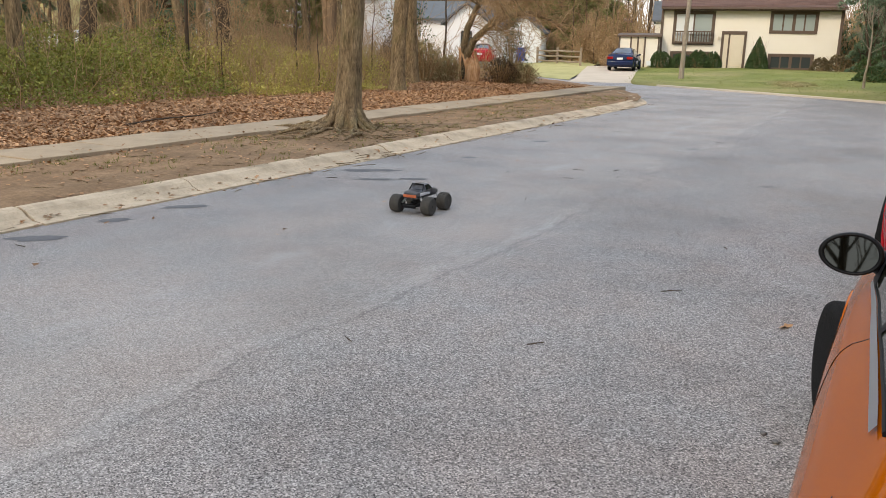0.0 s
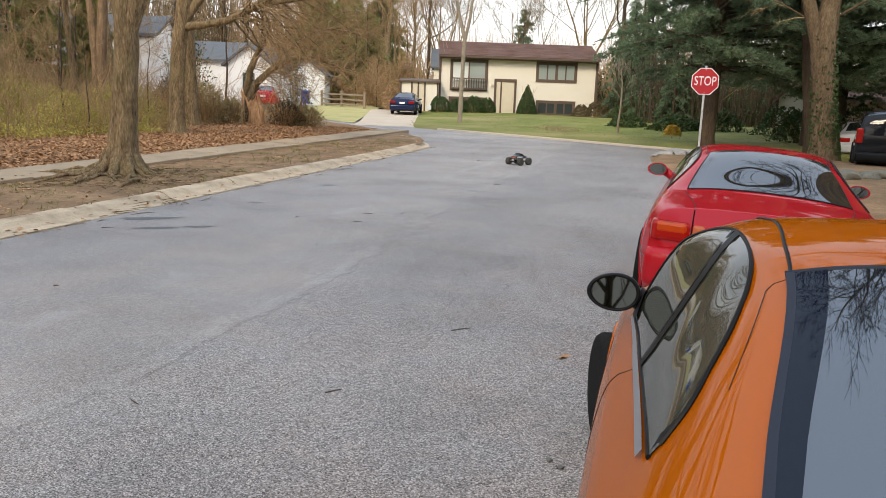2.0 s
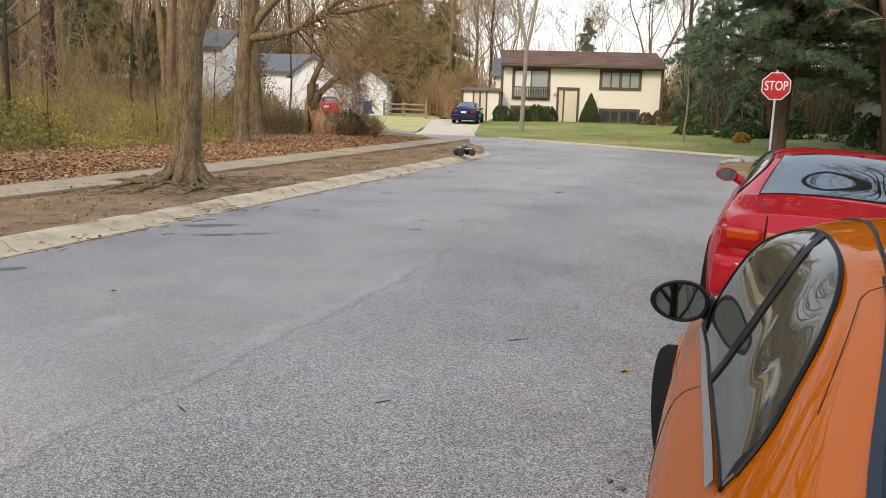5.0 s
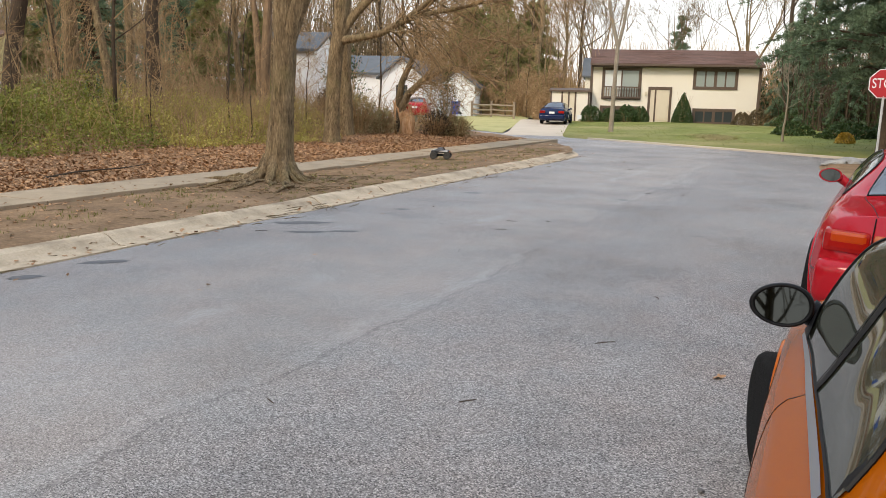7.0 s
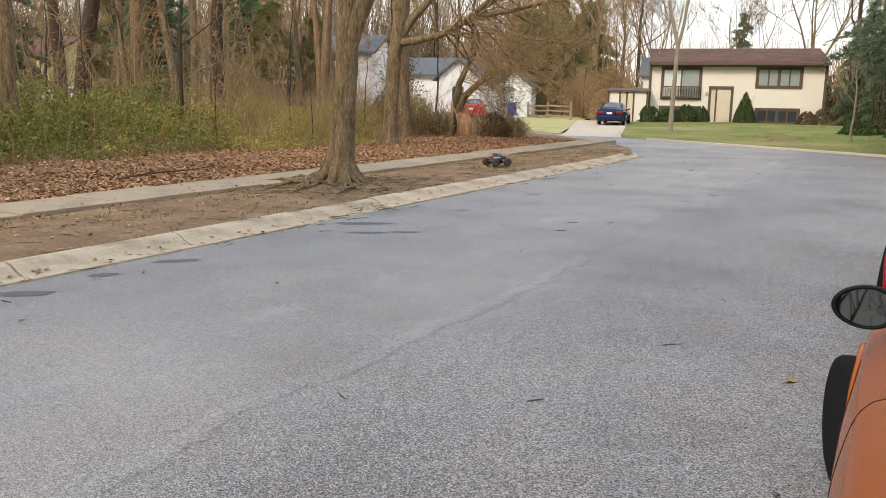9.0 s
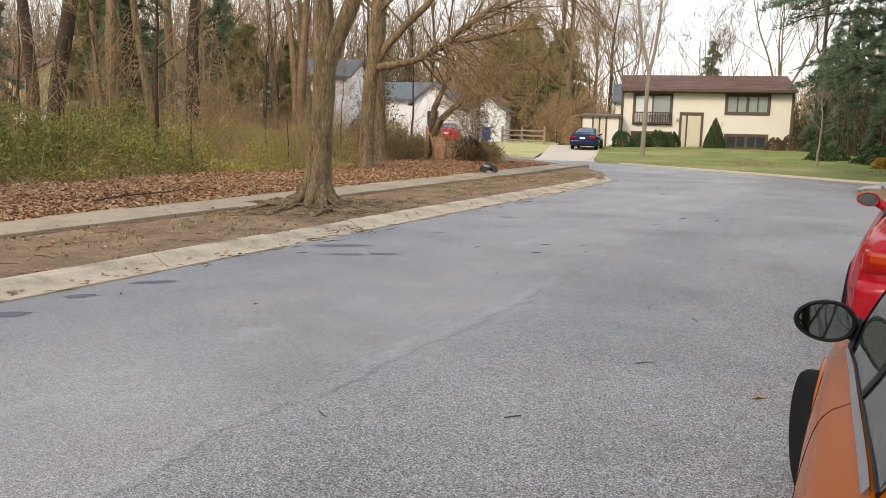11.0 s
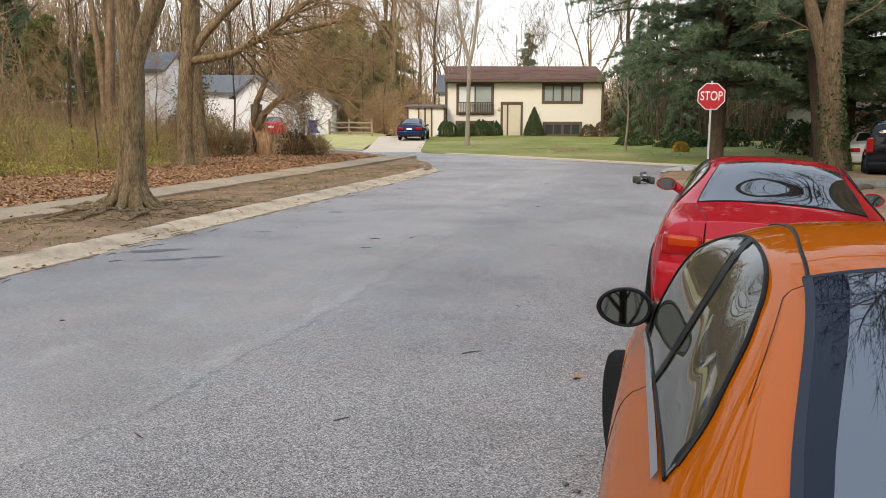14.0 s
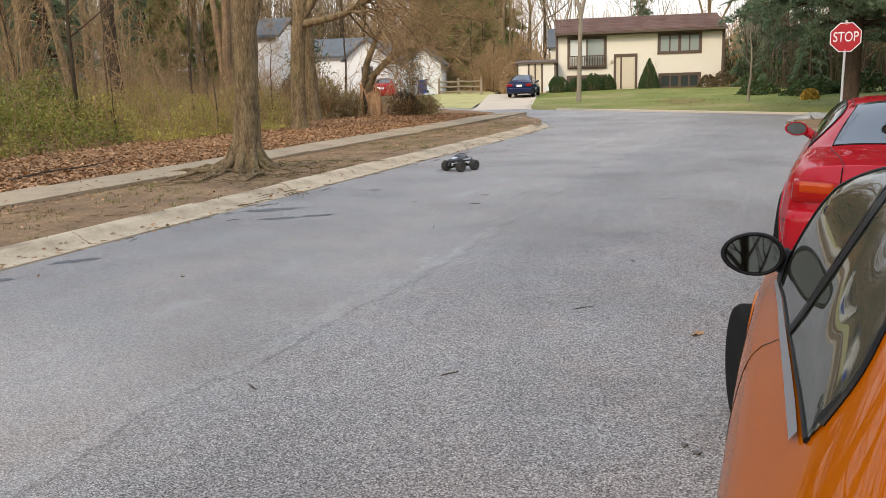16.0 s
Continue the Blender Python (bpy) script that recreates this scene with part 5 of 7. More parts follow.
def truck_rows():
    """Seconds, place, and heading in degrees (0 looks along +y, clockwise negative)."""
    return [
        (0.0, -2.43, 7.81, 0.0, -12), (0.5, -2.10, 10.65, 0.0, 0), (1.0, -1.42, 14.2, 0.0, -16), (1.5, 0.02, 17.66, 0.0, -28), (2.0, 1.9, 20.6, 0.0, -42),
        (2.5, 3.55, 22.2, 0.0, -48), (3.0, 4.2, 22.9, 0.0, 10), (3.4, 3.9, 23.6, 0.0, 70), (4.0, 2.0, 24.3, 0.0, 78), (4.5, 0.3, 24.3, 0.0, 92), (4.8, -0.7, 24.1, 0.02, 100), (5.0, -1.25, 23.6, 0.14, 115),
        (5.3, -1.9, 22.6, 0.14, 80), (5.5, -2.12, 22.3, 0.14, 92), (6.0, -2.3, 21.85, 0.15, 165), (6.5, -2.6, 20.95, 0.15, 112), (7.0, -4.0, 20.7, 0.16, 95), (7.5, -5.87, 19.75, 0.19, 128), (7.75, -5.85, 19.2, 0.19, 205),
        (8.0, -5.4, 19.0, 0.18, 262), (8.5, -4.3, 18.4, 0.15, 250), (9.0, -3.7, 18.9, 0.15, 320), (9.5, -4.3, 20.4, 0.16, 385), (10.0, -5.4, 22.6, 0.19, 385), (10.5, -5.6, 24.6, 0.19, 345),
        (11.0, -4.42, 25.5, 0.19, 290), (11.5, -2.43, 26.3, 0.15, 282), (11.8, -1.3, 26.3, 0.12, 270), (12.0, -0.7, 26.1, 0.02, 266), (12.5, 1.37, 26.1, 0.0, 268), (13.0, 3.7, 25.0, 0.0, 246), (13.5, 5.0, 23.2, 0.0, 205),
        (14.0, 5.1, 21.4, 0.0, 180), (14.5, 4.88, 20.4, 0.0, 145), (15.0, 3.31, 19.6, 0.0, 112), (15.5, 0.25, 17.82, 0.0, 132), (16.0, -1.89, 14.5, 0.0, 142),
    ]


def motions():
    rows = [(t, pose(x, y, z, 0, 0, a)) for t, x, y, z, a in truck_rows()]
    walk(truck, rows)
    roll, spin = [], 0.0
    last = None
    for k in range(0, 481):
        t = k / FPS
        x, y = lerp_rows([(r[0], r[1]) for r in truck_rows()], t), lerp_rows([(r[0], r[2]) for r in truck_rows()], t)
        if last is not None:
            spin -= min(80.0, math.degrees(math.hypot(x - last[0], y - last[1]) / TR))
        last = (x, y)
        roll.append((t, spin))
    for w, x, y in toy_wheels:
        walk(w, [(t, pose(x, y, TR, a)) for t, a in roll])

# ---- plants ----
def quick_mesh(name, verts, faces, mat):
    """A mesh from vertex and face arrays; all faces of one size."""
    verts, faces = np.asarray(verts, np.float32), np.asarray(faces, np.int32)
    me = bpy.data.meshes.new(name)
    k = faces.shape[1]
    me.vertices.add(len(verts))
    me.vertices.foreach_set("co", verts.ravel())
    me.loops.add(faces.size)
    me.loops.foreach_set("vertex_index", faces.ravel())
    me.polygons.add(len(faces))
    me.polygons.foreach_set("loop_start", np.arange(0, faces.size, k, dtype=np.int32))
    me.polygons.foreach_set("loop_total", np.full(len(faces), k, np.int32))
    me.update(calc_edges=True)
    me.materials.append(mat)
    return me


class Sticks:
    """Collects tapered limbs as one skin of quads."""

    def __init__(self):
        self.v, self.f = [], []

    def limb(self, pts, radii, n=4):
        pts = [Vector(p) for p in pts]
        base = len(self.v)
        side = None
        for i, p in enumerate(pts):
            d = (pts[min(i + 1, len(pts) - 1)] - pts[max(i - 1, 0)]).normalized()
            if side is None:
                side = d.orthogonal().normalized()
            side = (side - d * side.dot(d)).normalized()
            up = d.cross(side)
            for j in range(n):
                a = 2 * math.pi * j / n
                self.v.append(p + (side * math.cos(a) + up * math.sin(a)) * radii[i])
        for i in range(len(pts) - 1):
            for j in range(n):
                k = (j + 1) % n
                a = base + i * n
                self.f.append((a + j, a + k, a + n + k, a + n + j))

    def mesh(self, name, mat, smooth=True):
        me = quick_mesh(name, self.v, self.f, mat)
        if smooth:
            me.polygons.foreach_set("use_smooth", np.ones(len(self.f), bool))
        return me


def leaf_quads(centers, size, rng, aspect=0.55, flat=0.0, spread=0.35):
    """Small bent leaves at the centers; flat 1: lying on the ground."""
    c = np.asarray(centers, float)
    n = len(c)
    d = rng.normal(size=(n, 3))
    d[:, 2] *= 1 - flat * 0.88
    d /= np.linalg.norm(d, axis=1)[:, None]
    e = np.cross(d, rng.normal(size=(n, 3)) * (1 - flat) + np.array([0, 0, 1.0]) * flat + 1e-3)
    e /= np.linalg.norm(e, axis=1)[:, None]
    s = (size * rng.uniform(1 - spread, 1 + spread, n))[:, None]
    v = np.stack([c - d * s * 0.5, c + e * s * aspect * 0.5 + np.array([0, 0, 1.0]) * s * 0.08, c + d * s * 0.5, c - e * s * aspect * 0.5 + np.array([0, 0, 1.0]) * s * 0.08], 1)
    f = np.arange(4 * n).reshape(n, 4)
    return v.reshape(-1, 3), f


def grow(st, tw, p, d, length, r, level, rng, levels, up=0.25, kids=5, crook=0.16, thin=0.014):
    """One limb and its branches. Thick limbs go to st, thin ones to tw."""
    n = 5 if level < 2 else 3
    pts, rad, q, dd = [p], [r], p, d
    for i in range(n):
        dd = (dd + Vector((rng.gauss(0, crook), rng.gauss(0, crook), rng.gauss(0, crook * 0.7) + up * 0.16))).normalized()
        q = q + dd * (length / n)
        pts.append(q)
        rad.append(max(0.0045, r * (1 - 0.8 * (i + 1) / n)))
    (st if r > 0.03 else tw).limb(pts, rad, 6 if r > 0.06 else 4 if r > 0.02 else 3)
    if level >= levels:
        return
    for k in range(kids + rng.randint(-1, 1)):
        t = rng.uniform(0.3, 0.98)
        i = min(n - 1, int(t * n))
        b = pts[i].lerp(pts[i + 1], t * n - i)
        a = (pts[i + 1] - pts[i]).normalized()
        o = a.orthogonal().normalized()
        o = Matrix.Rotation(rng.uniform(0, 6.283), 3, a) @ o
        ang = rng.uniform(0.45, 1.0)
        nd = (a * math.cos(ang) + o * math.sin(ang) + Vector((0, 0, up * 0.3))).normalized()
        grow(st, tw, b, nd, length * rng.uniform(0.38, 0.62), max(thin * 0.5, rad[i] * rng.uniform(0.4, 0.6)), level + 1, rng, levels, up, kids, crook, thin)


def bark_limb(st, pts, radii, n=34, step=0.09, amp=0.055, seed=0, knobs=0.0):
    """A trunk with furrowed bark: ridges that run up it, split and wander."""
    pts = [Vector(p) for p in pts]
    rows = [(0.0, 0)]
    lens = [0.0]
    for a, b in zip(pts, pts[1:]):
        lens.append(lens[-1] + (b - a).length)
    rows = [(l, np.array([*p, r])) for l, p, r in zip(lens, pts, radii)]
    k = max(4, min(90, int(lens[-1] / step)))
    base = len(st.v)
    for i in range(k + 1):
        l = lens[-1] * (i / k)
        x, y, z, r = spline(rows, l)
        for j in range(n):
            a = 2 * math.pi * j / n
            c, s = math.cos(a), math.sin(a)
            f = 0.5 - abs(noise.noise(Vector((c * 4.5 + seed, s * 4.5, l * 0.9))))
            f += 0.5 * (0.4 - abs(noise.noise(Vector((c * 9, s * 9 + seed, l * 2.2)))))
            big = noise.noise(Vector((c * 1.1, s * 1.1 + seed, l * 0.6)))
            rr = r * (1 + amp * f * 2 + 0.07 * big + knobs * max(0, big))
            st.v.append(Vector((x + c * rr, y + s * rr, z)))
    for i in range(k):
        for j in range(n):
            q = (j + 1) % n
            a = base + i * n
            st.f.append((a + j, a + q, a + n + q, a + n + j))


def bare_tree(seed, H, r0, lean=(0, 0), clear=0.3, limbs=10, levels=3, up=0.3, kids=5, fork=0.0):
    """Trunk mesh and twig mesh of a leafless tree that stands at the origin."""
    rng = random.Random(seed)
    st, tw = Sticks(), Sticks()
    n = 10
    pts, rad = [Vector((0, 0, -0.3))], [r0 * 1.5]
    x = y = 0.0
    for i in range(n + 1):
        t = i / n
        x += rng.gauss(0, 0.006 * H) + lean[0] * H / n
        y += rng.gauss(0, 0.006 * H) + lean[1] * H / n
        pts.append(Vector((x, y, 0.15 + H * t)))
        rad.append(r0 * (1.12 if i == 0 else 1 - 0.86 * t ** 1.1))
    st.limb(pts, rad, 10)
    for k in range(limbs):
        t = clear + (1 - clear) * (k + rng.random()) / limbs * 0.97
        i = min(n - 1, int(t * n))
        p = pts[i + 1].lerp(pts[i + 2], t * n - i)
        a = rng.uniform(0, 6.283)
        el = rng.uniform(0.25, 0.9) + up * t
        d = Vector((math.cos(a) * math.cos(el), math.sin(a) * math.cos(el), math.sin(el)))
        grow(st, tw, p, d, H * rng.uniform(0.22, 0.36) * (1.25 - 0.7 * t), rad[i + 1] * rng.uniform(0.35, 0.55), 1, rng, levels, up, kids)
    return st, tw


def tree_thing(name, m, label, trunk_me, crown_me, group="", extra=()):
    t = thing(name, m, label, "tree", group)
    again("trunk", trunk_me, t, Matrix())
    if crown_me:
        again("crown", crown_me, t, Matrix(), "bare twigs")
    return t


KINDS = []
for i, (H, r, cl, lb, lv, up) in enumerate(((15, 0.2, 0.3, 11, 3, 0.5), (17, 0.24, 0.35, 12, 3, 0.6), (12, 0.13, 0.25, 11, 3, 0.6), (9, 0.075, 0.2, 10, 3, 0.5), (18, 0.27, 0.28, 12, 3, 0.7), (6, 0.045, 0.12, 11, 3, 0.35))):
    st, tw = bare_tree(11 + i, H, r, (random.uniform(-0.03, 0.03), random.uniform(-0.03, 0.03)), cl, lb, lv, up)
    KINDS.append((st.mesh("trunk", BARK if i % 2 == 0 else BARKDARK), tw.mesh("crown", TWIG)))



def vase_tree(seed, H, r0, stems=5):
    """A bare tree whose trunk parts low into long rising limbs."""
    rng = random.Random(seed)
    st, tw = Sticks(), Sticks()
    z0 = H * rng.uniform(0.2, 0.28)
    st.limb([(0, 0, -0.3), (0, 0, 0.3), (0.05, 0, z0 * 0.6), (0.1, 0.05, z0 + 0.3)], [r0 * 1.4, r0, r0 * 0.9, r0 * 0.7], 10)
    for k in range(stems):
        a = 6.283 * (k + rng.random() * 0.6) / stems
        el = rng.uniform(0.95, 1.35)
        d = Vector((math.cos(a) * math.cos(el), math.sin(a) * math.cos(el), math.sin(el)))
        grow(st, tw, Vector((0.08, 0.03, z0 * rng.uniform(0.85, 1.1))), d, H * rng.uniform(0.62, 0.8), r0 * rng.uniform(0.5, 0.65), 0, rng, 3, 0.5, 6, 0.07, 0.034)
    return st.mesh("trunk", BARK), tw.mesh("crown", BARK)


VASES = [vase_tree(61 + i, h, r, n) for i, (h, r, n) in enumerate(((15, 0.2, 4), (17, 0.22, 5), (13, 0.17, 4)))]
wr = random.Random(77)
# trunks that stand out in the wood
for x, y, k, s, rz, tilt in ((-20.5, 25.5, 1, 1.25, 20, 7), (-17.7, 25.0, 4, 1.05, 120, 0), (-15.6, 24.0, 2, 1.15, 200, 6), (-14.3, 24.6, 1, 0.95, 300, 0), (-12.6, 27.5, 2, 0.95, 40, -3), (-22.6, 23.0, 4, 0.9, 80, -3), (-8.9, 28.0, 4, 0.95, 10, 0), (-24.5, 29, 1, 1.1, 170, 0), (-18.6, 30, 0, 1.0, 230, 3)):
    m = pose(x, y, wood_z(CA * x - SA * y, SA * x + CA * y) - 0.05, 0, tilt, rz) @ Matrix.Scale(s, 4)
    tree_thing("tree", m, "tall bare tree in the roadside wood", *KINDS[k], group="trees of the wood")
placed = 0
while placed < 120:
    n, u = wr.uniform(-52, -15.2), wr.uniform(-6, 46)
    p = rd(n, u)
    if u > lerp_rows(UMAX, n) - 2 or (p.y > 44 and p.x > -24) or (n > -17 and wr.random() < 0.5):
        continue
    k = wr.choice((0, 2, 2, 3, 3, 3, 5, 5, 5, 5))
    m = pose(p.x, p.y, wood_z(n, u) - 0.05, wr.uniform(-4, 4), wr.uniform(-5, 5), wr.uniform(0, 360)) @ Matrix.Scale(wr.uniform(0.75, 1.2), 4)
    placed += 1
    slope = -p.x / max(p.y, 0.1)
    if n < -20 and (0.58 < slope < 0.70 or 0.75 < slope < 0.86 or 0.885 < slope < 1.0):
        continue  # clearings in which the houses and cars behind the wood show
    tree_thing("tree", m, "slender bare tree in the roadside wood", *KINDS[k], group="trees of the wood")
# bare trees behind the houses, against the sky
for i in range(74):
    x, y = wr.uniform(-52, 34) if i < 46 else wr.uniform(-22, 4), wr.uniform(70, 112)
    m = pose(x, y, 0.3, 0, 0, wr.uniform(0, 360)) @ Matrix.Scale(wr.uniform(0.8, 1.15), 4)
    kind = KINDS[wr.choice((0, 2, 2, 1, 4))]
    if -1 < x < 20:
        kind = VASES[wr.choice((0, 1, 2))]
        if i % 2:
            continue
    tree_thing("tree", m, "bare winter tree behind the houses", *kind, group="trees behind the houses")
for x, y, k, s in ((-4.4, 64.5, 2, 0.75), (-6.4, 66, 3, 0.9), (-7.2, 63.4, 3, 0.85), (-8.3, 68, 2, 0.8), (-3.2, 66.5, 3, 0.9), (-5.4, 62.4, 5, 0.9), (-9.4, 70, 2, 0.9), (-12.5, 72, 0, 0.85), (14.5, 53, 2, 0.8), (17, 56, 0, 0.8), (20, 52, 3, 1.0), (13.2, 62, 1, 0.9), (24, 60, 1, 0.9), (16, 47, 3, 0.8), (22, 38, 2, 1.0)):
    tree_thing("tree", pose(x, y, 0.25, 0, 0, wr.uniform(0, 360)) @ Matrix.Scale(s, 4), "bare tree beside the yard", *KINDS[k], group="trees behind the houses")
# trees behind the camera, which show in the cars' glass
for k in range(46):
    a, d = radians(wr.uniform(150, 390)), wr.uniform(13, 42)
    x, y = d * math.cos(a), d * math.sin(a)
    if -7.2 < CA * x - SA * y < 3.2:
        continue
    tree_thing("tree", pose(x, y, 0.0, 0, 0, wr.uniform(0, 360)) @ Matrix.Scale(wr.uniform(0.8, 1.15), 4), "bare tree along the street", *KINDS[wr.choice((0, 1, 2, 3, 4, 5))], group="street trees")
for x, y, k, s in ((3.5, -7.5, 4, 0.8), (-4.5, -12, 1, 0.9), (8.5, -3.5, 0, 0.85), (10.5, 5.0, 4, 0.8), (-11.5, -4, 1, 1.0), (14, 11, 1, 0.9), (0.5, -17, 4, 0.9), (-15, 3, 0, 1.0)):
    tree_thing("tree", pose(x, y, 0.0, 0, 0, wr.uniform(0, 360)) @ Matrix.Scale(s, 4), "bare tree beside the street", *KINDS[k], group="street trees")

# a spreading tree on the right, over the parked cars
st, tw = Sticks(), Sticks()
rng = random.Random(31)
st.limb([(0, 0, -0.3), (0, 0, 0.4), (-0.1, 0, 3), (-0.2, 0, 6), (-0.1, 0, 10), (0, 0, 15)], [0.5, 0.36, 0.32, 0.27, 0.16, 0.03], 12)
for k in range(30):
    a, z = rng.uniform(0, 6.283), rng.uniform(4.5, 13)
    grow(st, tw, Vector((-0.15, 0, z)), Vector((math.cos(a), math.sin(a), rng.uniform(0.05, 0.55))).normalized(), rng.uniform(4, 7.5) * (1.2 - z / 20), 0.1, 0, rng, 3, 0.1, 6, 0.2, 0.02)
WIDE = (st.mesh("trunk", BARK), tw.mesh("crown", BARKDARK))
for n, u, a in ((3.6, 10.5, 40), (4.4, -4.5, 220), (-8.3, -3.0, 60)):
    tree_thing("tree", ROAD @ pose(n, u, 0.0, 0, 0, a), "spreading bare tree whose limbs reach over the cars", *WIDE, group="street trees")

# the near tree with spreading roots on the verge
rng = random.Random(5)
st, tw = Sticks(), Sticks()
B = Vector((-5.57, 13.5, 0.16))
line = [(0, 0, -0.15), (0.0, 0, 0.1), (0.02, 0, 0.35), (0.05, 0, 0.8), (0.10, 0, 1.5), (0.15, 0, 2.2), (0.16, 0, 2.9), (0.13, 0.02, 3.6), (0.09, 0.05, 5.0), (-0.05, 0.1, 7.5), (0.1, 0.1, 10.5)]
rads = [0.42, 0.34, 0.262, 0.215, 0.19, 0.185, 0.185, 0.17, 0.14, 0.09, 0.03]
bark_limb(st, line, rads, 44, 0.07, 0.085, seed=1)
for a, L, r in ((200, 0.85, 0.11), (165, 0.75, 0.10), (235, 0.7, 0.10), (270, 0.4, 0.10), (310, 0.35, 0.10), (350, 0.45, 0.09), (30, 0.4, 0.09), (100, 0.5, 0.10), (185, 1.05, 0.06), (215, 0.9, 0.06), (330, 0.6, 0.05), (5, 0.6, 0.045)):
    c, s = math.cos(radians(a)), math.sin(radians(a))
    st.limb([(c * 0.16, s * 0.16, 0.48), (c * 0.3, s * 0.3, 0.19), (c * (0.3 + L * 0.4), s * (0.3 + L * 0.4), 0.05), (c * (0.3 + L * 0.75) + rng.gauss(0, 0.06), s * (0.3 + L * 0.75) + rng.gauss(0, 0.06), 0.0), (c * (0.3 + L), s * (0.3 + L), -0.05)], [r, r, r * 0.7, r * 0.45, r * 0.25], 8)
for k in range(24):
    a, L = rng.uniform(1.9, 5.4), rng.uniform(0.3, 0.95)
    q = rng.uniform(0.35, 0.9)
    x, y = math.cos(a) * q, math.sin(a) * q
    b = a + rng.gauss(0, 0.7)
    st.limb([(x, y, 0.03 + 0.1 * math.exp(-q * 2)), (x + math.cos(b) * L * 0.4, y + math.sin(b) * L * 0.4, 0.03 + 0.07 * math.exp(-2 * q) + rng.uniform(-0.02, 0.03)), (x + math.cos(b) * L * 0.75, y + math.sin(b + 0.3) * L * 0.75, 0.0), (x + math.cos(b) * L, y + math.sin(b + 0.4) * L, -0.06)], [0.028, 0.03, 0.022, 0.01], 6)
bark_limb(st, [(0.16, -0.01, 2.2), (0.27, -0.03, 2.6), (0.42, -0.04, 3.0), (0.64, -0.06, 3.45), (0.88, 0.0, 4.2), (1.05, 0.2, 6.3), (1.2, 0.3, 9)], [0.12, 0.145, 0.15, 0.145, 0.13, 0.08, 0.03], 36, 0.07, 0.08, seed=8)
for k in range(5):
    bark_limb(st, [(0.02 + 0.09 * math.cos(1.3 * k), 0.09 * math.sin(1.3 * k), 0.5), (0.16 * math.cos(1.3 * k), 0.16 * math.sin(1.3 * k), 0.3), (0.34 * math.cos(1.3 * k), 0.34 * math.sin(1.3 * k), 0.03)], [0.09, 0.13, 0.08], 14, 0.05, 0.1, seed=20 + k)
for k in range(22):
    z = rng.uniform(4.4, 10)
    a = rng.uniform(0, 6.283)
    grow(st, tw, Vector((0.3 if z < 6 else 0.5, 0.1, z)), Vector((math.cos(a), math.sin(a), rng.uniform(0.1, 0.7))).normalized(), rng.uniform(1.8, 3.2), 0.05, 1, rng, 3, 0.2)
tree_thing("tree", pose(*B), "sturdy grey-barked tree with bare roots on the verge", st.mesh("trunk", BARK), tw.mesh("crown", TWIG))

# the second tree, with a long limb over the path
st, tw = Sticks(), Sticks()
bark_limb(st, [(0.0, 0, -0.3), (0.0, 0, 0.1), (0.02, 0, 0.5), (0.06, 0, 1.5), (0.16, 0, 2.8), (0.3, 0, 3.6), (0.36, 0, 5.4), (0.4, 0, 8), (0.3, 0.2, 12), (0.5, 0.3, 15)], [0.40, 0.30, 0.235, 0.215, 0.21, 0.215, 0.18, 0.14, 0.09, 0.03], seed=2, amp=0.04)
LIMB = [(0.28, 0, 3.18), (0.6, -0.05, 3.22), (0.94, -0.1, 3.26), (1.63, -0.15, 3.4), (2.4, -0.2, 3.78), (3.1, -0.3, 4.3), (3.9, -0.4, 4.8), (4.9, -0.5, 5.1), (6.0, -0.6, 5.4), (7.2, -0.6, 5.45)]
st.limb(LIMB[:7], [0.15, 0.125, 0.115, 0.108, 0.095, 0.08, 0.065], 10)
st.limb(LIMB[6:], [0.065, 0.05, 0.035, 0.012], 8)
FORK = [(2.3, -0.2, 3.72), (3.0, -0.2, 3.95), (3.8, -0.1, 4.1), (4.6, 0.0, 4.3), (5.5, 0.2, 4.4)]
st.limb(FORK, [0.075, 0.07, 0.06, 0.05, 0.015], 8)
for k in range(14):
    i = rng.randint(0, 3)
    grow(st, tw, Vector(FORK[i]).lerp(Vector(FORK[i + 1]), rng.random()), Vector((rng.uniform(-0.2, 1.0), rng.gauss(0, 0.6), rng.uniform(-0.4, 0.8))).normalized(), rng.uniform(1.0, 2.4), 0.03, 1, rng, 3, 0.0, 5)
DROP = [(2.5, -0.25, 3.82), (2.9, -0.4, 3.7), (3.3, -0.5, 3.35), (3.7, -0.55, 2.9), (4.0, -0.6, 2.5)]
st.limb(DROP, [0.035, 0.032, 0.026, 0.02, 0.008], 6)
for k in range(10):
    i = rng.randint(0, 3)
    grow(st, tw, Vector(DROP[i]).lerp(Vector(DROP[i + 1]), rng.random()), Vector((rng.uniform(0, 1.0), rng.gauss(0, 0.6), rng.uniform(-0.8, 0.2))).normalized(), rng.uniform(0.5, 1.3), 0.016, 2, rng, 3, -0.1, 5)
for k in range(52):
    i = rng.randint(3, 8)
    grow(st, tw, Vector(LIMB[i]).lerp(Vector(LIMB[i + 1]), rng.random()), Vector((rng.uniform(0.1, 1.0), rng.gauss(0, 0.7), rng.uniform(-0.75, 0.7))).normalized(), rng.uniform(1.2, 3.0), 0.035, 1, rng, 3, -0.05, 5)
L2 = [(0.2, 0, 3.15), (0.46, 0.05, 3.6), (0.74, 0.1, 3.98), (1.25, 0.15, 4.5), (1.9, 0.2, 5.1), (2.8, 0.3, 6.4), (3.6, 0.4, 8)]
st.limb(L2, [0.17, 0.15, 0.135, 0.12, 0.10, 0.07, 0.03], 10)
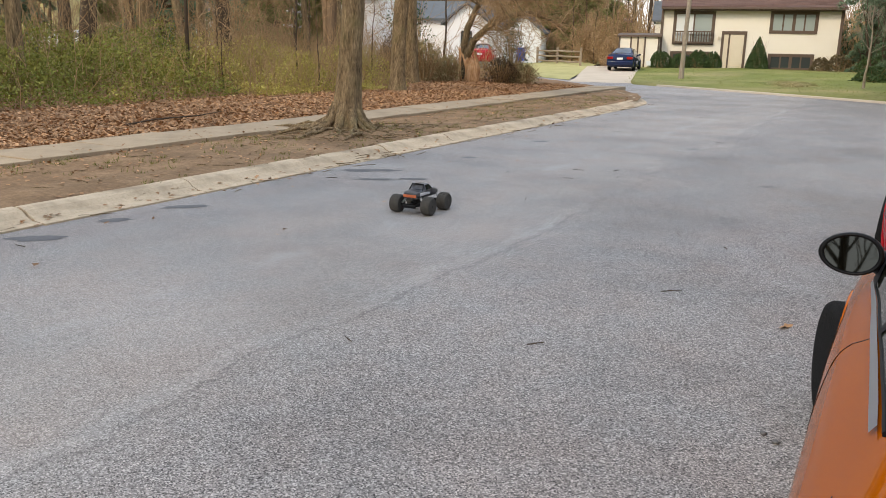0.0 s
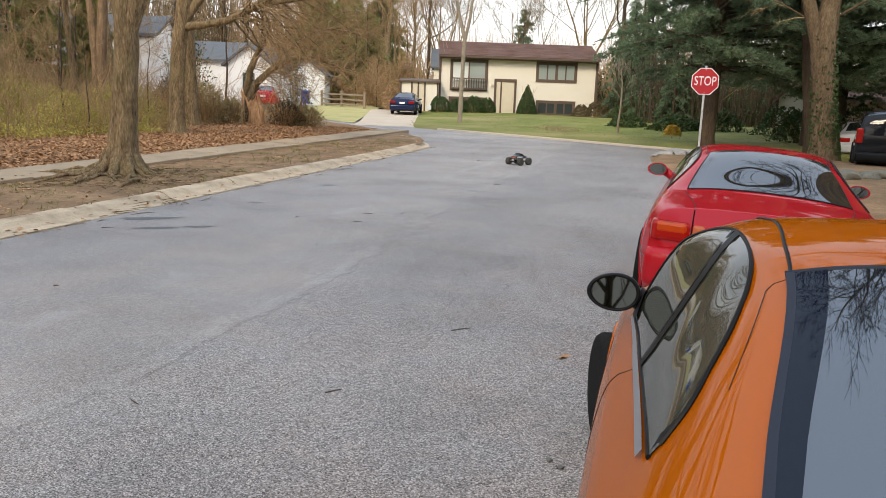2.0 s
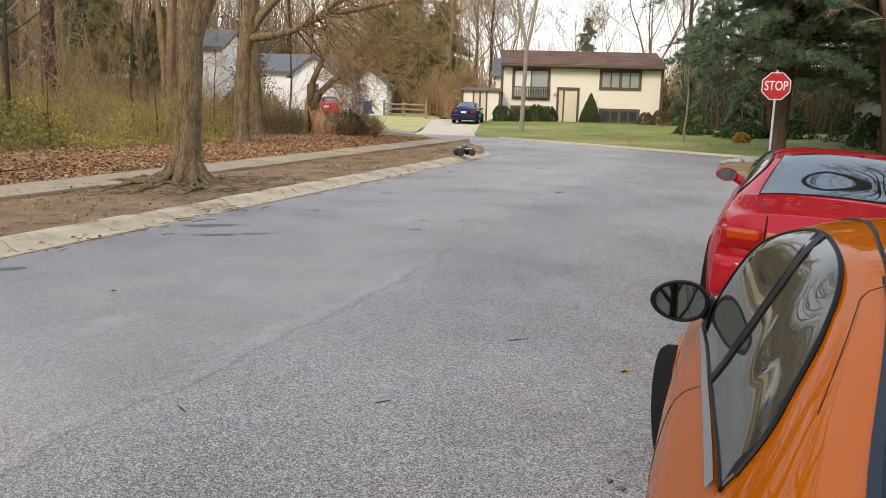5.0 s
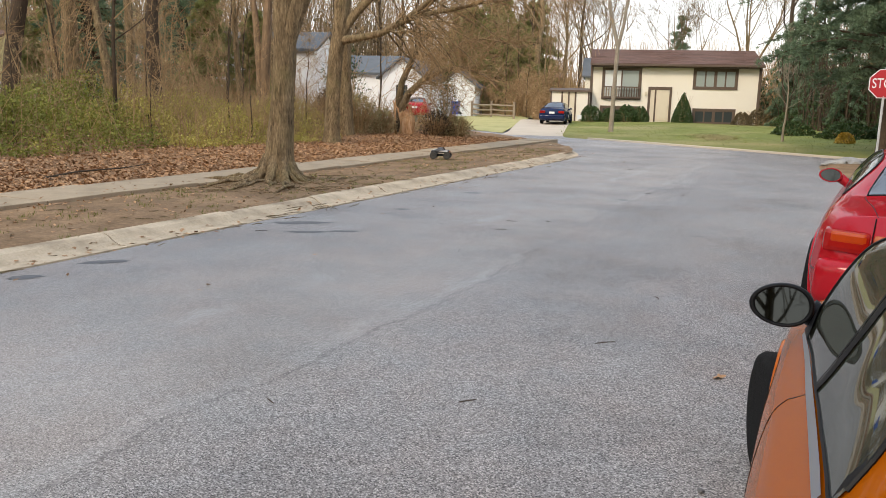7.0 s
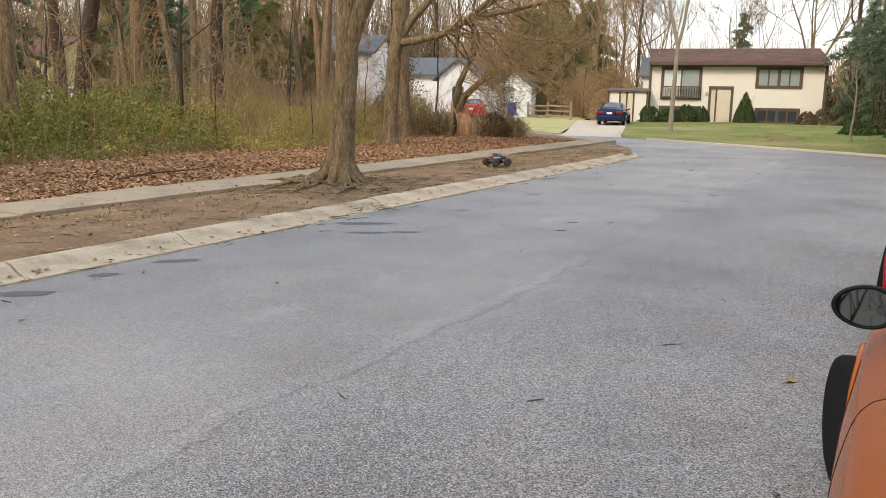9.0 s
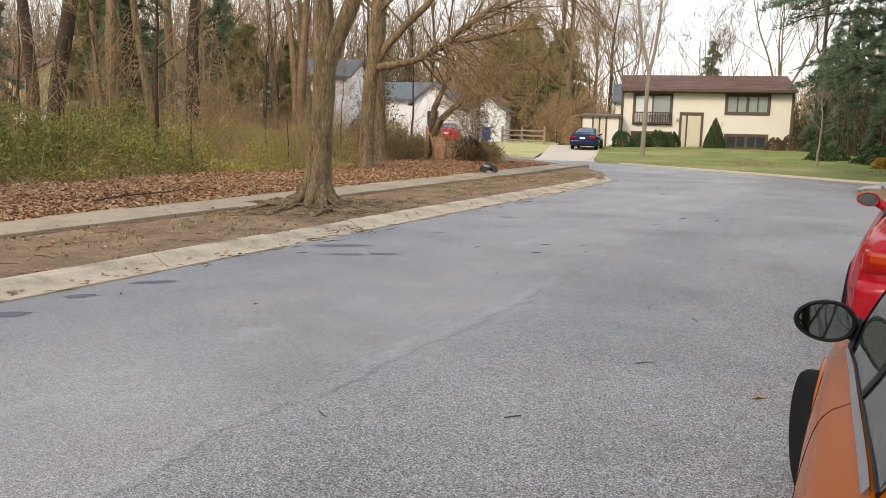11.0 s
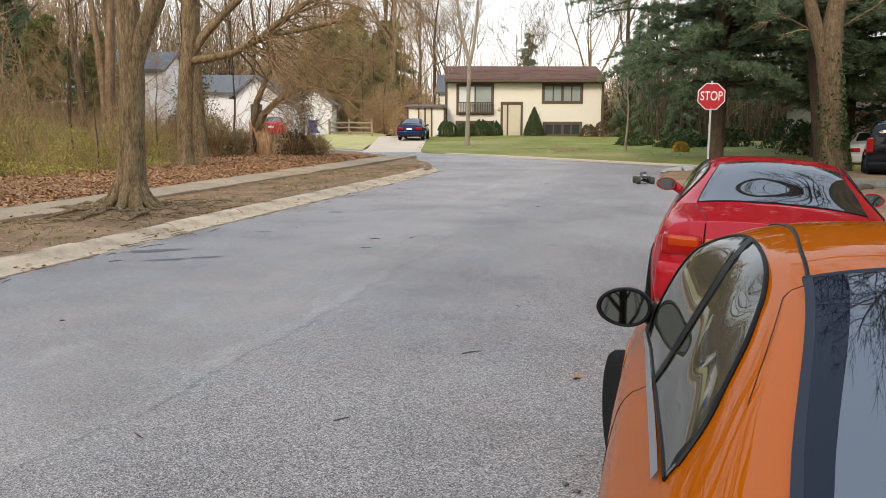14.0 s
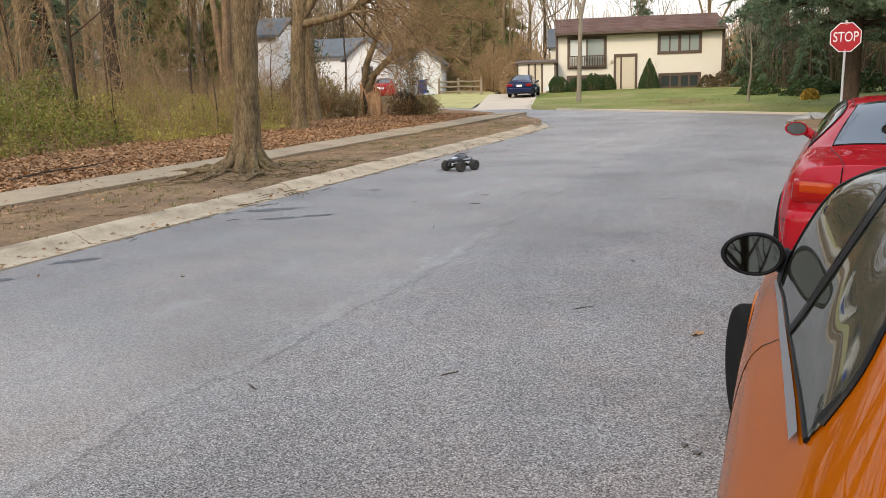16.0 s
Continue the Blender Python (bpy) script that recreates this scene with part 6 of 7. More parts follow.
for k in range(34):
    z = rng.uniform(4.2, 13)
    a = rng.uniform(0, 6.283)
    grow(st, tw, Vector((0.4 + (1.0 if z < 7 and rng.random() < 0.5 else 0), 0.1, z)), Vector((math.cos(a), math.sin(a), rng.uniform(-0.1, 0.7))).normalized(), rng.uniform(2.0, 4.0), 0.06, 1, rng, 3, 0.15)
tree_thing("tree", pose(-8.22, 24.3, 0.22), "tall bare tree with a long limb over the path", st.mesh("trunk", BARK), tw.mesh("crown", TWIG))

# the storm-broken tree: a torn stump with its limbs still hanging on
broken = thing("broken_tree", pose(-7.5, 31.2, 0.3), "storm-broken tree with torn orange wood and hanging limbs", "tree")
bm = bmesh.new()
n = 18
low, mid, top = [], [], []
for i in range(n):
    a = 2 * math.pi * i / n
    low.append(bm.verts.new((0.46 * math.cos(a), 0.40 * math.sin(a), -0.3)))
    mid.append(bm.verts.new((0.36 * math.cos(a) - 0.05, 0.32 * math.sin(a), 0.5 + rng.uniform(-0.1, 0.1))))
    top.append(bm.verts.new((0.30 * math.cos(a) - 0.18 + rng.uniform(-0.05, 0.05), 0.26 * math.sin(a), 0.8 + 0.4 * (math.cos(a) < 0) + rng.uniform(-0.3, 0.3))))
for a, b in ((low, mid), (mid, top)):
    for i in range(n):
        bm.faces.new((a[i], a[(i + 1) % n], b[(i + 1) % n], b[i]))
bm.faces.new(top)
part("stump", bm, TORN, broken, "torn orange stump wood")
for k in range(9):
    bm = bmesh.new()
    a = rng.uniform(0, 6.283)
    x, y = 0.36 * math.cos(a) - 0.05, 0.3 * math.sin(a)
    tube(bm, [(x, y, 0.1), (x * 1.1, y * 1.1, 0.5), (x * 0.9 - 0.1, y, 0.9 + rng.uniform(0, 0.45))], [0.07, 0.08, 0.012], 5)
    part("splinter", bm, TORN if k % 3 else BARKDARK, broken)
st, tw = Sticks(), Sticks()
ARMS = [[(-0.35, 0, 0.8), (-0.15, 0, 2.0), (0.3, 0, 3.0), (0.8, 0.1, 3.9), (1.3, 0.2, 4.9), (1.6, 0.3, 6.2)],
        [(-0.2, -0.1, 0.8), (0.15, -0.2, 1.55), (0.75, -0.3, 2.1), (1.6, -0.4, 2.5), (2.4, -0.5, 2.6), (3.1, -0.6, 2.35), (3.7, -0.6, 1.95)],
        [(0.75, -0.3, 2.1), (1.4, -0.2, 2.9), (2.2, 0.0, 3.5), (3.2, 0.2, 3.75), (4.4, 0.4, 3.4)]]
for arm, r in zip(ARMS, (0.15, 0.16, 0.09)):
    st.limb(arm, [r * (1 - 0.8 * i / (len(arm) - 1)) for i in range(len(arm))], 9)
    for k in range(48):
        i = rng.randint(1, len(arm) - 2)
        grow(st, tw, Vector(arm[i]).lerp(Vector(arm[i + 1]), rng.random()), Vector((rng.uniform(-0.2, 1), rng.gauss(0, 0.6), rng.uniform(-0.6, 0.8))).normalized(), rng.uniform(0.8, 2.0), 0.025, 1, rng, 3, 0.0, 5)
again("limb", st.mesh("limb", BARK), broken, Matrix(), "dark hanging limbs")
again("crown", tw.mesh("crown", TWIG), broken, Matrix(), "bare twigs")

# the dead trunk with its bark stripped
st = Sticks()
st.limb([(0, 0, -0.3), (0.02, 0, 1.0), (0.06, 0, 2.4), (0.16, 0, 3.8), (0.26, 0.05, 5.2), (0.3, 0.1, 6.4)], [0.21, 0.18, 0.165, 0.15, 0.11, 0.03], 10)
st.limb([(-0.14, 0, 0.3), (-0.16, 0, 2.0), (-0.26, 0, 3.6), (-0.5, 0, 6.0), (-0.7, 0, 9.0)], [0.13, 0.12, 0.11, 0.08, 0.02], 9)
tree_thing("dead_tree", pose(-11.3, 26.3, 0.5), "dead trunk stripped to orange wood", st.mesh("trunk", RAWWOOD), None)

# the ivy-clad tree beyond the red car
st, tw = Sticks(), Sticks()
IV = [(0, 0, -0.3), (0.0, 0, 0.3), (-0.1, 0, 1.0), (-0.25, 0, 2.2), (-0.42, 0, 3.6), (-0.3, 0, 5.2), (-0.1, 0.1, 8), (0.2, 0.2, 12)]
bark_limb(st, IV, [0.58, 0.42, 0.355, 0.325, 0.33, 0.22, 0.17, 0.04], seed=3)
st.limb([(-0.5, 0, 3.2), (-0.85, 0, 4.2), (-1.3, 0.0, 5.6), (-1.7, 0.1, 8)], [0.22, 0.2, 0.16, 0.05], 12)
for k in range(26):
    a = rng.uniform(0, 6.283)
    grow(st, tw, Vector((-0.2, 0, rng.uniform(4, 11))), Vector((math.cos(a), math.sin(a), rng.uniform(0, 0.7))).normalized(), rng.uniform(1.8, 3.5), 0.05, 1, rng, 3, 0.1)
ivy_tree = tree_thing("tree", pose(11.62, 24.5, 0.15), "thick forked tree with ivy creeping up its bark", st.mesh("trunk", BARKGREY), tw.mesh("crown", TWIG))
nr = np.random.default_rng(3)
cs = []
for k in range(1500):
    z = abs(nr.normal(0, 1.6))
    i = max(j for j in range(len(IV) - 1) if IV[j][2] <= z)
    c = Vector(IV[i]).lerp(Vector(IV[i + 1]), (z - IV[i][2]) / (IV[i + 1][2] - IV[i][2]))
    a = nr.uniform(0, 6.283) if nr.random() < 0.4 else nr.normal(-0.5, 0.5)
    r = 0.36 + 0.11 * math.exp(-z)
    cs.append((c.x + r * math.cos(a), c.y + r * math.sin(a), z))
again("ivy", quick_mesh("ivy", *leaf_quads(cs, 0.09, nr, 0.8), YEW), ivy_tree, Matrix(), "creeping ivy leaves")
st = Sticks()
st.limb([(0.2, 0, -0.3), (0.1, 0, 0.8), (-0.15, 0, 2.2), (-0.5, 0.2, 5), (-0.9, 0.4, 9), (-1, 0.4, 13)], [0.36, 0.30, 0.27, 0.22, 0.14, 0.03], 12)
tree_thing("tree", pose(12.0, 26.4, 0.1), "dark leaning trunk behind the ivy tree", st.mesh("trunk", BARKDARK), None)


# ---- pines ----
def pine(seed, H, r0, first, boughs, reach, tufts, droop=0.18, needle=(0.11, 0.21), wide=0.011, blades=13, mat=None, low=1.0):
    """Trunk and needle meshes of a conifer: boughs in flat sprays of needle tufts."""
    rng = random.Random(seed)
    nr = np.random.default_rng(seed)
    st = Sticks()
    st.limb([(0, 0, -0.3), (0, 0, 0.4), (0.05, 0, H * 0.4), (0, 0.05, H * 0.75), (0, 0, H)], [r0 * 1.3, r0, r0 * 0.85, r0 * 0.5, 0.03], 12)
    cs, ds = [], []
    for b in range(boughs):
        t = (b + rng.random()) / boughs
        z = first + (H - first) * t
        a = rng.uniform(0, 6.283)
        L = reach * (1.0 - 0.75 * t) * rng.uniform(0.7, 1.1) * min(1.0, low + (1 - low) * t / 0.25)
        ca, sa = math.cos(a), math.sin(a)
        q = np.linspace(0, 1, 7)
        line = np.stack([ca * L * q, sa * L * q, z + L * (0.25 * q - (droop + 0.25) * q * q) + nr.normal(0, 0.05, 7)], 1)
        st.limb([tuple(p) for p in line], [0.05 * (1 - 0.85 * i / 6) + 0.006 for i in range(7)], 5)
        k = max(8, int(tufts * L / reach))
        sprays = 16
        sq, ss = nr.uniform(0.15, 1.0, sprays), nr.uniform(-1, 1, sprays)
        pick = nr.integers(0, sprays, k)
        tq = np.clip(sq[pick] + nr.normal(0, 0.05, k), 0.1, 1)
        side = ss[pick] * L * 0.36 * (1.2 - tq) * nr.uniform(0.15, 1.0, k)
        base = np.stack([np.interp(tq, q, line[:, i]) for i in range(3)], 1)
        c = base + np.stack([-sa * side + ca * np.abs(side) * 0.5, ca * side + sa * np.abs(side) * 0.5, -np.abs(side) * 0.08], 1) + nr.normal(0, 0.07, (k, 3))
        for i in range(0, k, 9):
            st.limb([tuple(base[i]), tuple(c[i])], [0.010, 0.004], 3)
        d = np.stack([ca + nr.normal(0, 0.5, k), sa + nr.normal(0, 0.5, k), 0.35 + nr.normal(0, 0.35, k)], 1)
        cs.append(c)
        ds.append(d / np.linalg.norm(d, axis=1)[:, None])
    c = np.repeat(np.concatenate(cs), blades, 0)
    d = np.repeat(np.concatenate(ds), blades, 0) + nr.normal(0, 0.55, (len(c), 3))
    d *= (nr.uniform(*needle, len(c)) / np.linalg.norm(d, axis=1))[:, None]
    o = np.cross(d, nr.normal(size=(len(c), 3)))
    o *= wide / np.linalg.norm(o, axis=1)[:, None]
    v = np.stack([c - o, c + o, c + d], 1).reshape(-1, 3)
    return st.mesh("trunk", BARKDARK), quick_mesh("crown", v, np.arange(len(v)).reshape(-1, 3), mat or NEEDLE)


def evergreen(name, m, label, meshes, group=""):
    t = thing(name, m, label, "tree", group)
    again("trunk", meshes[0], t, Matrix())
    again("crown", meshes[1], t, Matrix(), "dark green needles")
    return t


PINE = pine(2, 15, 0.28, 2.3, 200, 8.2, 420, 0.07, low=0.26)
evergreen("pine_tree", pose(9.5, 29.2, 0.1), "large dark pine with wide drooping boughs", PINE, "pines by the corner")
evergreen("pine_tree", pose(14.2, 31.5, 0.0, 0, 0, 140), "large dark pine with wide drooping boughs", PINE, "pines by the corner")
for x, y, a in ((17.5, 36.0, 10), (22.5, 33.0, 300)):
    evergreen("pine_tree", pose(x, y, 0.0, 0, 0, a) @ Matrix.Scale(0.9, 4), "large dark pine with wide drooping boughs", PINE, "pines by the corner")
evergreen("pine_tree", pose(18.0, 27.5, 0.0, 0, 0, 250), "large dark pine with wide drooping boughs", PINE, "pines by the corner")
# out of view: added to darken the rear glass and block sky from the cars
evergreen("pine_tree", pose(13.0, 3.0, 0.0, 0, 0, 200) @ Matrix.Scale(0.9, 4), "unseen dark pine beside the street, added to darken the cars", PINE, "pines by the corner")
SPRUCE = pine(8, 11, 0.16, 0.5, 90, 2.7, 120, 0.3, (0.16, 0.3), 0.018, 7)
for x, y, s, a in ((12.8, 57, 0.75, 0), (14.8, 60, 0.9, 100), (17.2, 54, 0.7, 200), (20, 58, 0.9, 300), (15.5, 66, 0.95, 40), (24, 50, 0.8, 10), (13.9, 51, 0.42, 60), (12.3, 51.5, 0.5, 20), (13.3, 47.5, 0.46, 140), (11.9, 56.0, 0.62, 250), (7.6, 84, 0.92, 0), (-26, 38, 0.9, 0), (-31, 33, 1.0, 50), (-23, 42, 0.9, 110), (-19.5, 36, 0.7, 200), (28, 40, 0.9, 30), (30, 30, 1.0, 80)  , (-23.1, 34, 1.1, 10)):
    evergreen("spruce_tree", pose(x, y, 0.1, 0, 0, a) @ Matrix.Scale(s, 4), "dark evergreen tree behind the gardens", SPRUCE, "evergreens")

CEDAR = pine(17, 11, 0.22, 0.8, 150, 4.0, 210, 0.1, (0.22, 0.42), 0.022, 9, OLIVE)
for x, y, s, a in ((-8.6, 67, 0.75, 40), (-10.6, 68.5, 0.8, 170), (-6.6, 67.5, 0.68, 280), (-9.3, 74, 1.0, 0), (-6.2, 78, 0.95, 90), (-13.5, 80, 0.9, 200), (-17.2, 34, 0.5, 30), (-15.6, 35.5, 0.46, 150), (-29, 40, 0.8, 70)):
    evergreen("cedar_tree", pose(x, y, 0.3, 0, 0, a) @ Matrix.Scale(s, 4), "broad olive-green evergreen behind the bare trees", CEDAR, "olive evergreens")


# ---- shrubs ----
def shrub(name, m, label, rx, ry, h, leaves, size, mat, seed, stems=24, group="", cone=False, hollow=0.55):
    nr = np.random.default_rng(seed)
    th = nr.uniform(0, 6.283, leaves)
    if cone:
        z = 1 - nr.uniform(0, 1, leaves) ** 0.62
        r = (1 - z ** 1.5) * np.sqrt(nr.uniform(hollow, 1, leaves)) * (1 + 0.08 * np.sin(5 * th))
    else:
        z = nr.uniform(0.02, 1, leaves) ** 0.8
        r = np.sqrt(np.clip(1 - (z * 0.98) ** 2.2, 0, 1)) * np.sqrt(nr.uniform(hollow, 1, leaves)) * (0.86 + 0.14 * np.sin(3 * th + 4 * z) + 0.08 * np.sin(7 * th))
    c = np.stack([rx * r * np.cos(th), ry * r * np.sin(th), h * z * (0.9 + 0.1 * np.sin(4 * th + seed))], 1)
    t = thing(name, m, label, "shrub", group)
    again("foliage", quick_mesh("foliage", *leaf_quads(c, size, nr, 0.5), mat), t, Matrix())
    st = Sticks()
    for k in range(stems):
        a, q = nr.uniform(0, 6.283), nr.uniform(0.3, 0.9)
        zz = nr.uniform(0.4, 1.0)
        st.limb([(0.15 * rx * math.cos(a), 0.15 * ry * math.sin(a), -0.1), (rx * q * 0.6 * math.cos(a), ry * q * 0.6 * math.sin(a), h * zz * 0.6), (rx * q * math.cos(a), ry * q * math.sin(a), h * zz)], [0.02, 0.012, 0.004], 4)
    tagged(again("twig", st.mesh("twig", TWIG), t, Matrix()), kind="stuff")
    return t


def gz(x, y):
    return lawn_z(x, y) - 0.03


shrub("conical_spruce", pose(5.75, 58.2, gz(5.75, 58.2)), "clipped conical dwarf spruce by the door", 0.72, 0.72, 2.15, 5200, 0.11, YEW, 1, cone=True, hollow=0.75)
for x, y, rx, h, sd in ((-0.5, 57.6, 0.95, 1.15, 2), (0.8, 57.5, 0.8, 1.0, 3), (1.9, 57.6, 0.9, 1.2, 4), (2.9, 57.9, 0.65, 1.1, 5)):
    shrub("evergreen_shrub", pose(x, y, gz(x, y)), "clipped dark evergreen shrub under the windows", rx, 0.7, h, 2200, 0.13, YEW, sd, group="shrubs along the house")
for x, y, rx, h, sd, mt in ((9.6, 57.6, 0.8, 0.9, 6, LEAF_DARK), (10.6, 56.8, 1.1, 1.15, 7, LEAF_DARK), (12.0, 54.5, 1.3, 1.0, 8, YEW), (11.8, 56.6, 0.9, 0.8, 9, TWIG)):
    shrub("garden_shrub", pose(x, y, gz(x, y)), "low brownish garden shrub by the house", rx, 0.9, h, 1700, 0.12, mt, sd, group="shrubs along the house")
for x, y, rx, h, sd, mt in ((11.4, 40.5, 1.5, 0.85, 10, YEW), (13.6, 40.5, 1.6, 1.2, 11, YEW), (9.6, 43.0, 1.2, 0.8, 12, YEW), (16.0, 38.0, 1.8, 1.5, 13, YEW), (15.0, 33.5, 1.8, 1.3, 14, YEW), (18.5, 36, 2.0, 1.8, 15, YEW)):
    shrub("evergreen_shrub", pose(x, y, 0.2), "spreading dark evergreen shrub at the lawn's end", rx, 1.1, h, 2200, 0.14, mt, sd, group="shrubs at the corner")
shrub("golden_shrub", pose(10.4, 37.0, 0.18), "golden-leaved shrub at the lawn's end", 0.45, 0.4, 0.5, 1500, 0.10, GOLD, 16)
shrub("evergreen_shrub", pose(-3.9, 57.0, 0.5), "brown-green bush beside the shed", 0.8, 0.8, 1.9, 1500, 0.12, TWIG, 17)
for x, y, rx, h, sd in ((-4.6, 61.8, 1.4, 3.6, 18), (-6.4, 63, 1.5, 3.0, 19), (-8.6, 65, 1.4, 2.4, 20), (-3.4, 63.2, 1.3, 4.4, 27), (-5.6, 64.5, 1.4, 4.2, 28)):
    shrub("garden_shrub", pose(x, y, 0.4), "tall tawny leafless bush behind the fence", rx, 1.0, h, 3600, 0.10, TWIG, sd, 90, "bushes behind the fence", hollow=0.1)
# the dark brush pile round the broken tree
for x, y, rx, h, sd in ((-8.9, 29.6, 1.0, 1.5, 21), (-10.1, 29.9, 1.1, 1.7, 22), (-8.2, 30.3, 0.8, 1.0, 23), (-6.3, 31.4, 0.9, 1.0, 24), (-5.5, 32.0, 0.8, 0.8, 29)):
    n, u = CA * x - SA * y, SA * x + CA * y
    shrub("brush_pile", pose(x, y, wood_z(n, u)), "tangled dark brush beside the broken tree", rx, 0.9, h, 1900, 0.07, LEAF_TAN if sd % 2 else BARKDARK, sd, 170, "brush by the broken tree", hollow=0.1)
shrub("holly_bush", pose(-6.2, 33.2, 0.2), "thin dark-leaved bush by the broken tree", 0.9, 0.8, 2.6, 900, 0.10, YEW, 25, 40, hollow=0.0)
shrub("holly_bush", pose(-10.6, 33.0, 0.5), "thin dark-leaved bush in the wood", 1.3, 1.0, 3.6, 1300, 0.11, YEW, 26, 40, hollow=0.0)

# the green brush bank along the wood
nr = np.random.default_rng(9)


def brush(name, k, n0, n1, u0, u1, h, leaves, stems, size, mat, label, seed):
    nr = np.random.default_rng(seed)
    m = leaves
    u = nr.uniform(u0, u1, m)
    n = nr.uniform(n0, n1, m)
    env = 0.55 + 0.62 * np.array([noise.noise(Vector((a * 0.7, b * 0.5, seed))) for a, b in zip(n, u)])
    ramp = np.clip((n1 - n) / 1.4 + 0.15, 0.12, 1)
    z = nr.uniform(0, 1, m) ** 0.7 * h * env * ramp
    keep = nr.uniform(0, 1, m) < 0.35 + 0.65 * (np.array([noise.noise(Vector((a * 1.3, b * 1.1, c * 1.5 + seed))) for a, b, c in zip(n, u, z)]) > -0.1)
    n, u, z = n[keep], u[keep], z[keep]
    base = np.array([wood_z(a, b) for a, b in zip(n, u)])
    c = np.stack([CA * n + SA * u, -SA * n + CA * u, base + z], 1)
    t = thing(name, pose(0, 0, 0), label, "undergrowth", kind="stuff")
    again("leaves", quick_mesh("leaves", *leaf_quads(c, size, nr, 0.42), mat), t, Matrix())
    st = Sticks()
    for q in range(stems):
        a, b = nr.uniform(n0, n1), nr.uniform(u0, u1)
        p = rd(a, b, wood_z(a, b) - 0.05)
        L = h * nr.uniform(0.5, 1.25) * min(1, (n1 - a) / 1.2 + 0.3)
        d = Vector((nr.normal(0, 0.3), nr.normal(0, 0.3), 1))
        st.limb([p, p + d * L * 0.5, p + d * L + Vector((nr.normal(0, 0.2) * L, nr.normal(0, 0.2) * L, 0))], [0.012, 0.009, 0.003], 3)
    again("stems", st.mesh("stems", TWIG), t, Matrix())
    return t


brush("undergrowth", 0, -21.0, -14.9, 2, 15.5, 2.35, 98000, 300, 0.075, LEAF_GREEN, "dense green-yellow undergrowth along the wood", 31)
brush("undergrowth", 0, -20.0, -14.2, 15.5, 22.5, 1.6, 52000, 700, 0.06, LEAF_YELLOW, "thinner yellow-green undergrowth along the wood", 32)
brush("undergrowth", 0, -24.0, -15.4, 21, 33, 1.6, 16000, 1300, 0.07, LEAF_TAN, "thin brown undergrowth between the trunks", 33)
brush("undergrowth", 0, -36.0, -20.0, -2, 34, 2.0, 11000, 450, 0.07, LEAF_TAN, "leafless thicket deep in the wood", 34)
brush("undergrowth", 0, -19.0, -14.6, -8, 2.5, 2.4, 26000, 700, 0.065, LEAF_GREEN, "green-yellow undergrowth along the wood", 35)


def thicket(label, count, place, h, seed, twigs, leaves, size, leaf, stem, thick=1.0):
    """Leafless scrub: crooked stems with side twigs, and a scatter of dead leaves."""
    nr = np.random.default_rng(seed)
    st = Sticks()
    tips = []
    for q in range(count):
        x, y, z = place(nr)
        L = h * nr.uniform(0.35, 1.1)
        d = Vector((nr.normal(0, 0.2), nr.normal(0, 0.2), 1))
        bend = Vector((nr.normal(0, 0.18) * L, nr.normal(0, 0.18) * L, 0))
        p = Vector((x, y, z - 0.05))
        line = [p, p + d * L * 0.35, p + d * L * 0.7 + bend * 0.4, p + d * L + bend]
        r = thick * (0.008 + 0.0035 * L)
        st.limb(line, [r, r * 0.8, r * 0.5, r * 0.2], 3)
        for k in range(twigs):
            t = nr.uniform(0.2, 0.95) * 3
            i = min(2, int(t))
            b = line[i].lerp(line[i + 1], t - i)
            e = b + Vector((nr.normal(0, 0.7), nr.normal(0, 0.7), nr.uniform(-0.1, 0.9))) * L * 0.22
            st.limb([b, b.lerp(e, 0.5) + Vector((0, 0, 0.03 * L)), e], [r * 0.45, r * 0.32, r * 0.15], 3)
            tips.append(tuple(e))
    t = thing("thicket", pose(0, 0, 0), label, "undergrowth", kind="stuff")
    again("stems", st.mesh("stems", stem), t, Matrix())
    c = np.array(tips)[nr.integers(0, len(tips), leaves)] + nr.normal(0, h * 0.035, (leaves, 3))
    again("leaves", quick_mesh("leaves", *leaf_quads(c, size, nr, 0.5), leaf), t, Matrix())
    return t


def in_wood(n0, n1, u0, u1, left=-0.505):
    """A picker of places in the wood, clear of the gap through which the white houses show."""
    def pick(nr):
        while True:
            n, u = nr.uniform(n0, n1), nr.uniform(u0, u1)
            p = rd(n, u)
            k = -p.x / max(p.y, 0.1)
            if n < -17.5 and nr.random() < 0.93 and (0.6 < k < 0.70 or 0.75 < k < 0.86 or 0.885 < k < 0.98):
                continue
            if p.x < left * p.y and u < lerp_rows(UMAX, n) - 1.5:
                return p.x, p.y, wood_z(n, u)
    return pick


thicket("tangled brown scrub between the trunks", 380, in_wood(-25, -17.5, 0, 27), 3.6, 71, 7, 7000, 0.06, LEAF_TAN, TWIG)
thicket("dense grey-brown scrub deeper in the wood", 620, in_wood(-38, -22, -4, 40), 5.6, 72, 8, 18000, 0.085, LEAF_TAN, TWIG)
thicket("dark scrub that closes the wood", 520, in_wood(-62, -36, -6, 62), 11.0, 73, 8, 30000, 0.16, LEAF_TAN, TWIG, 1.2)


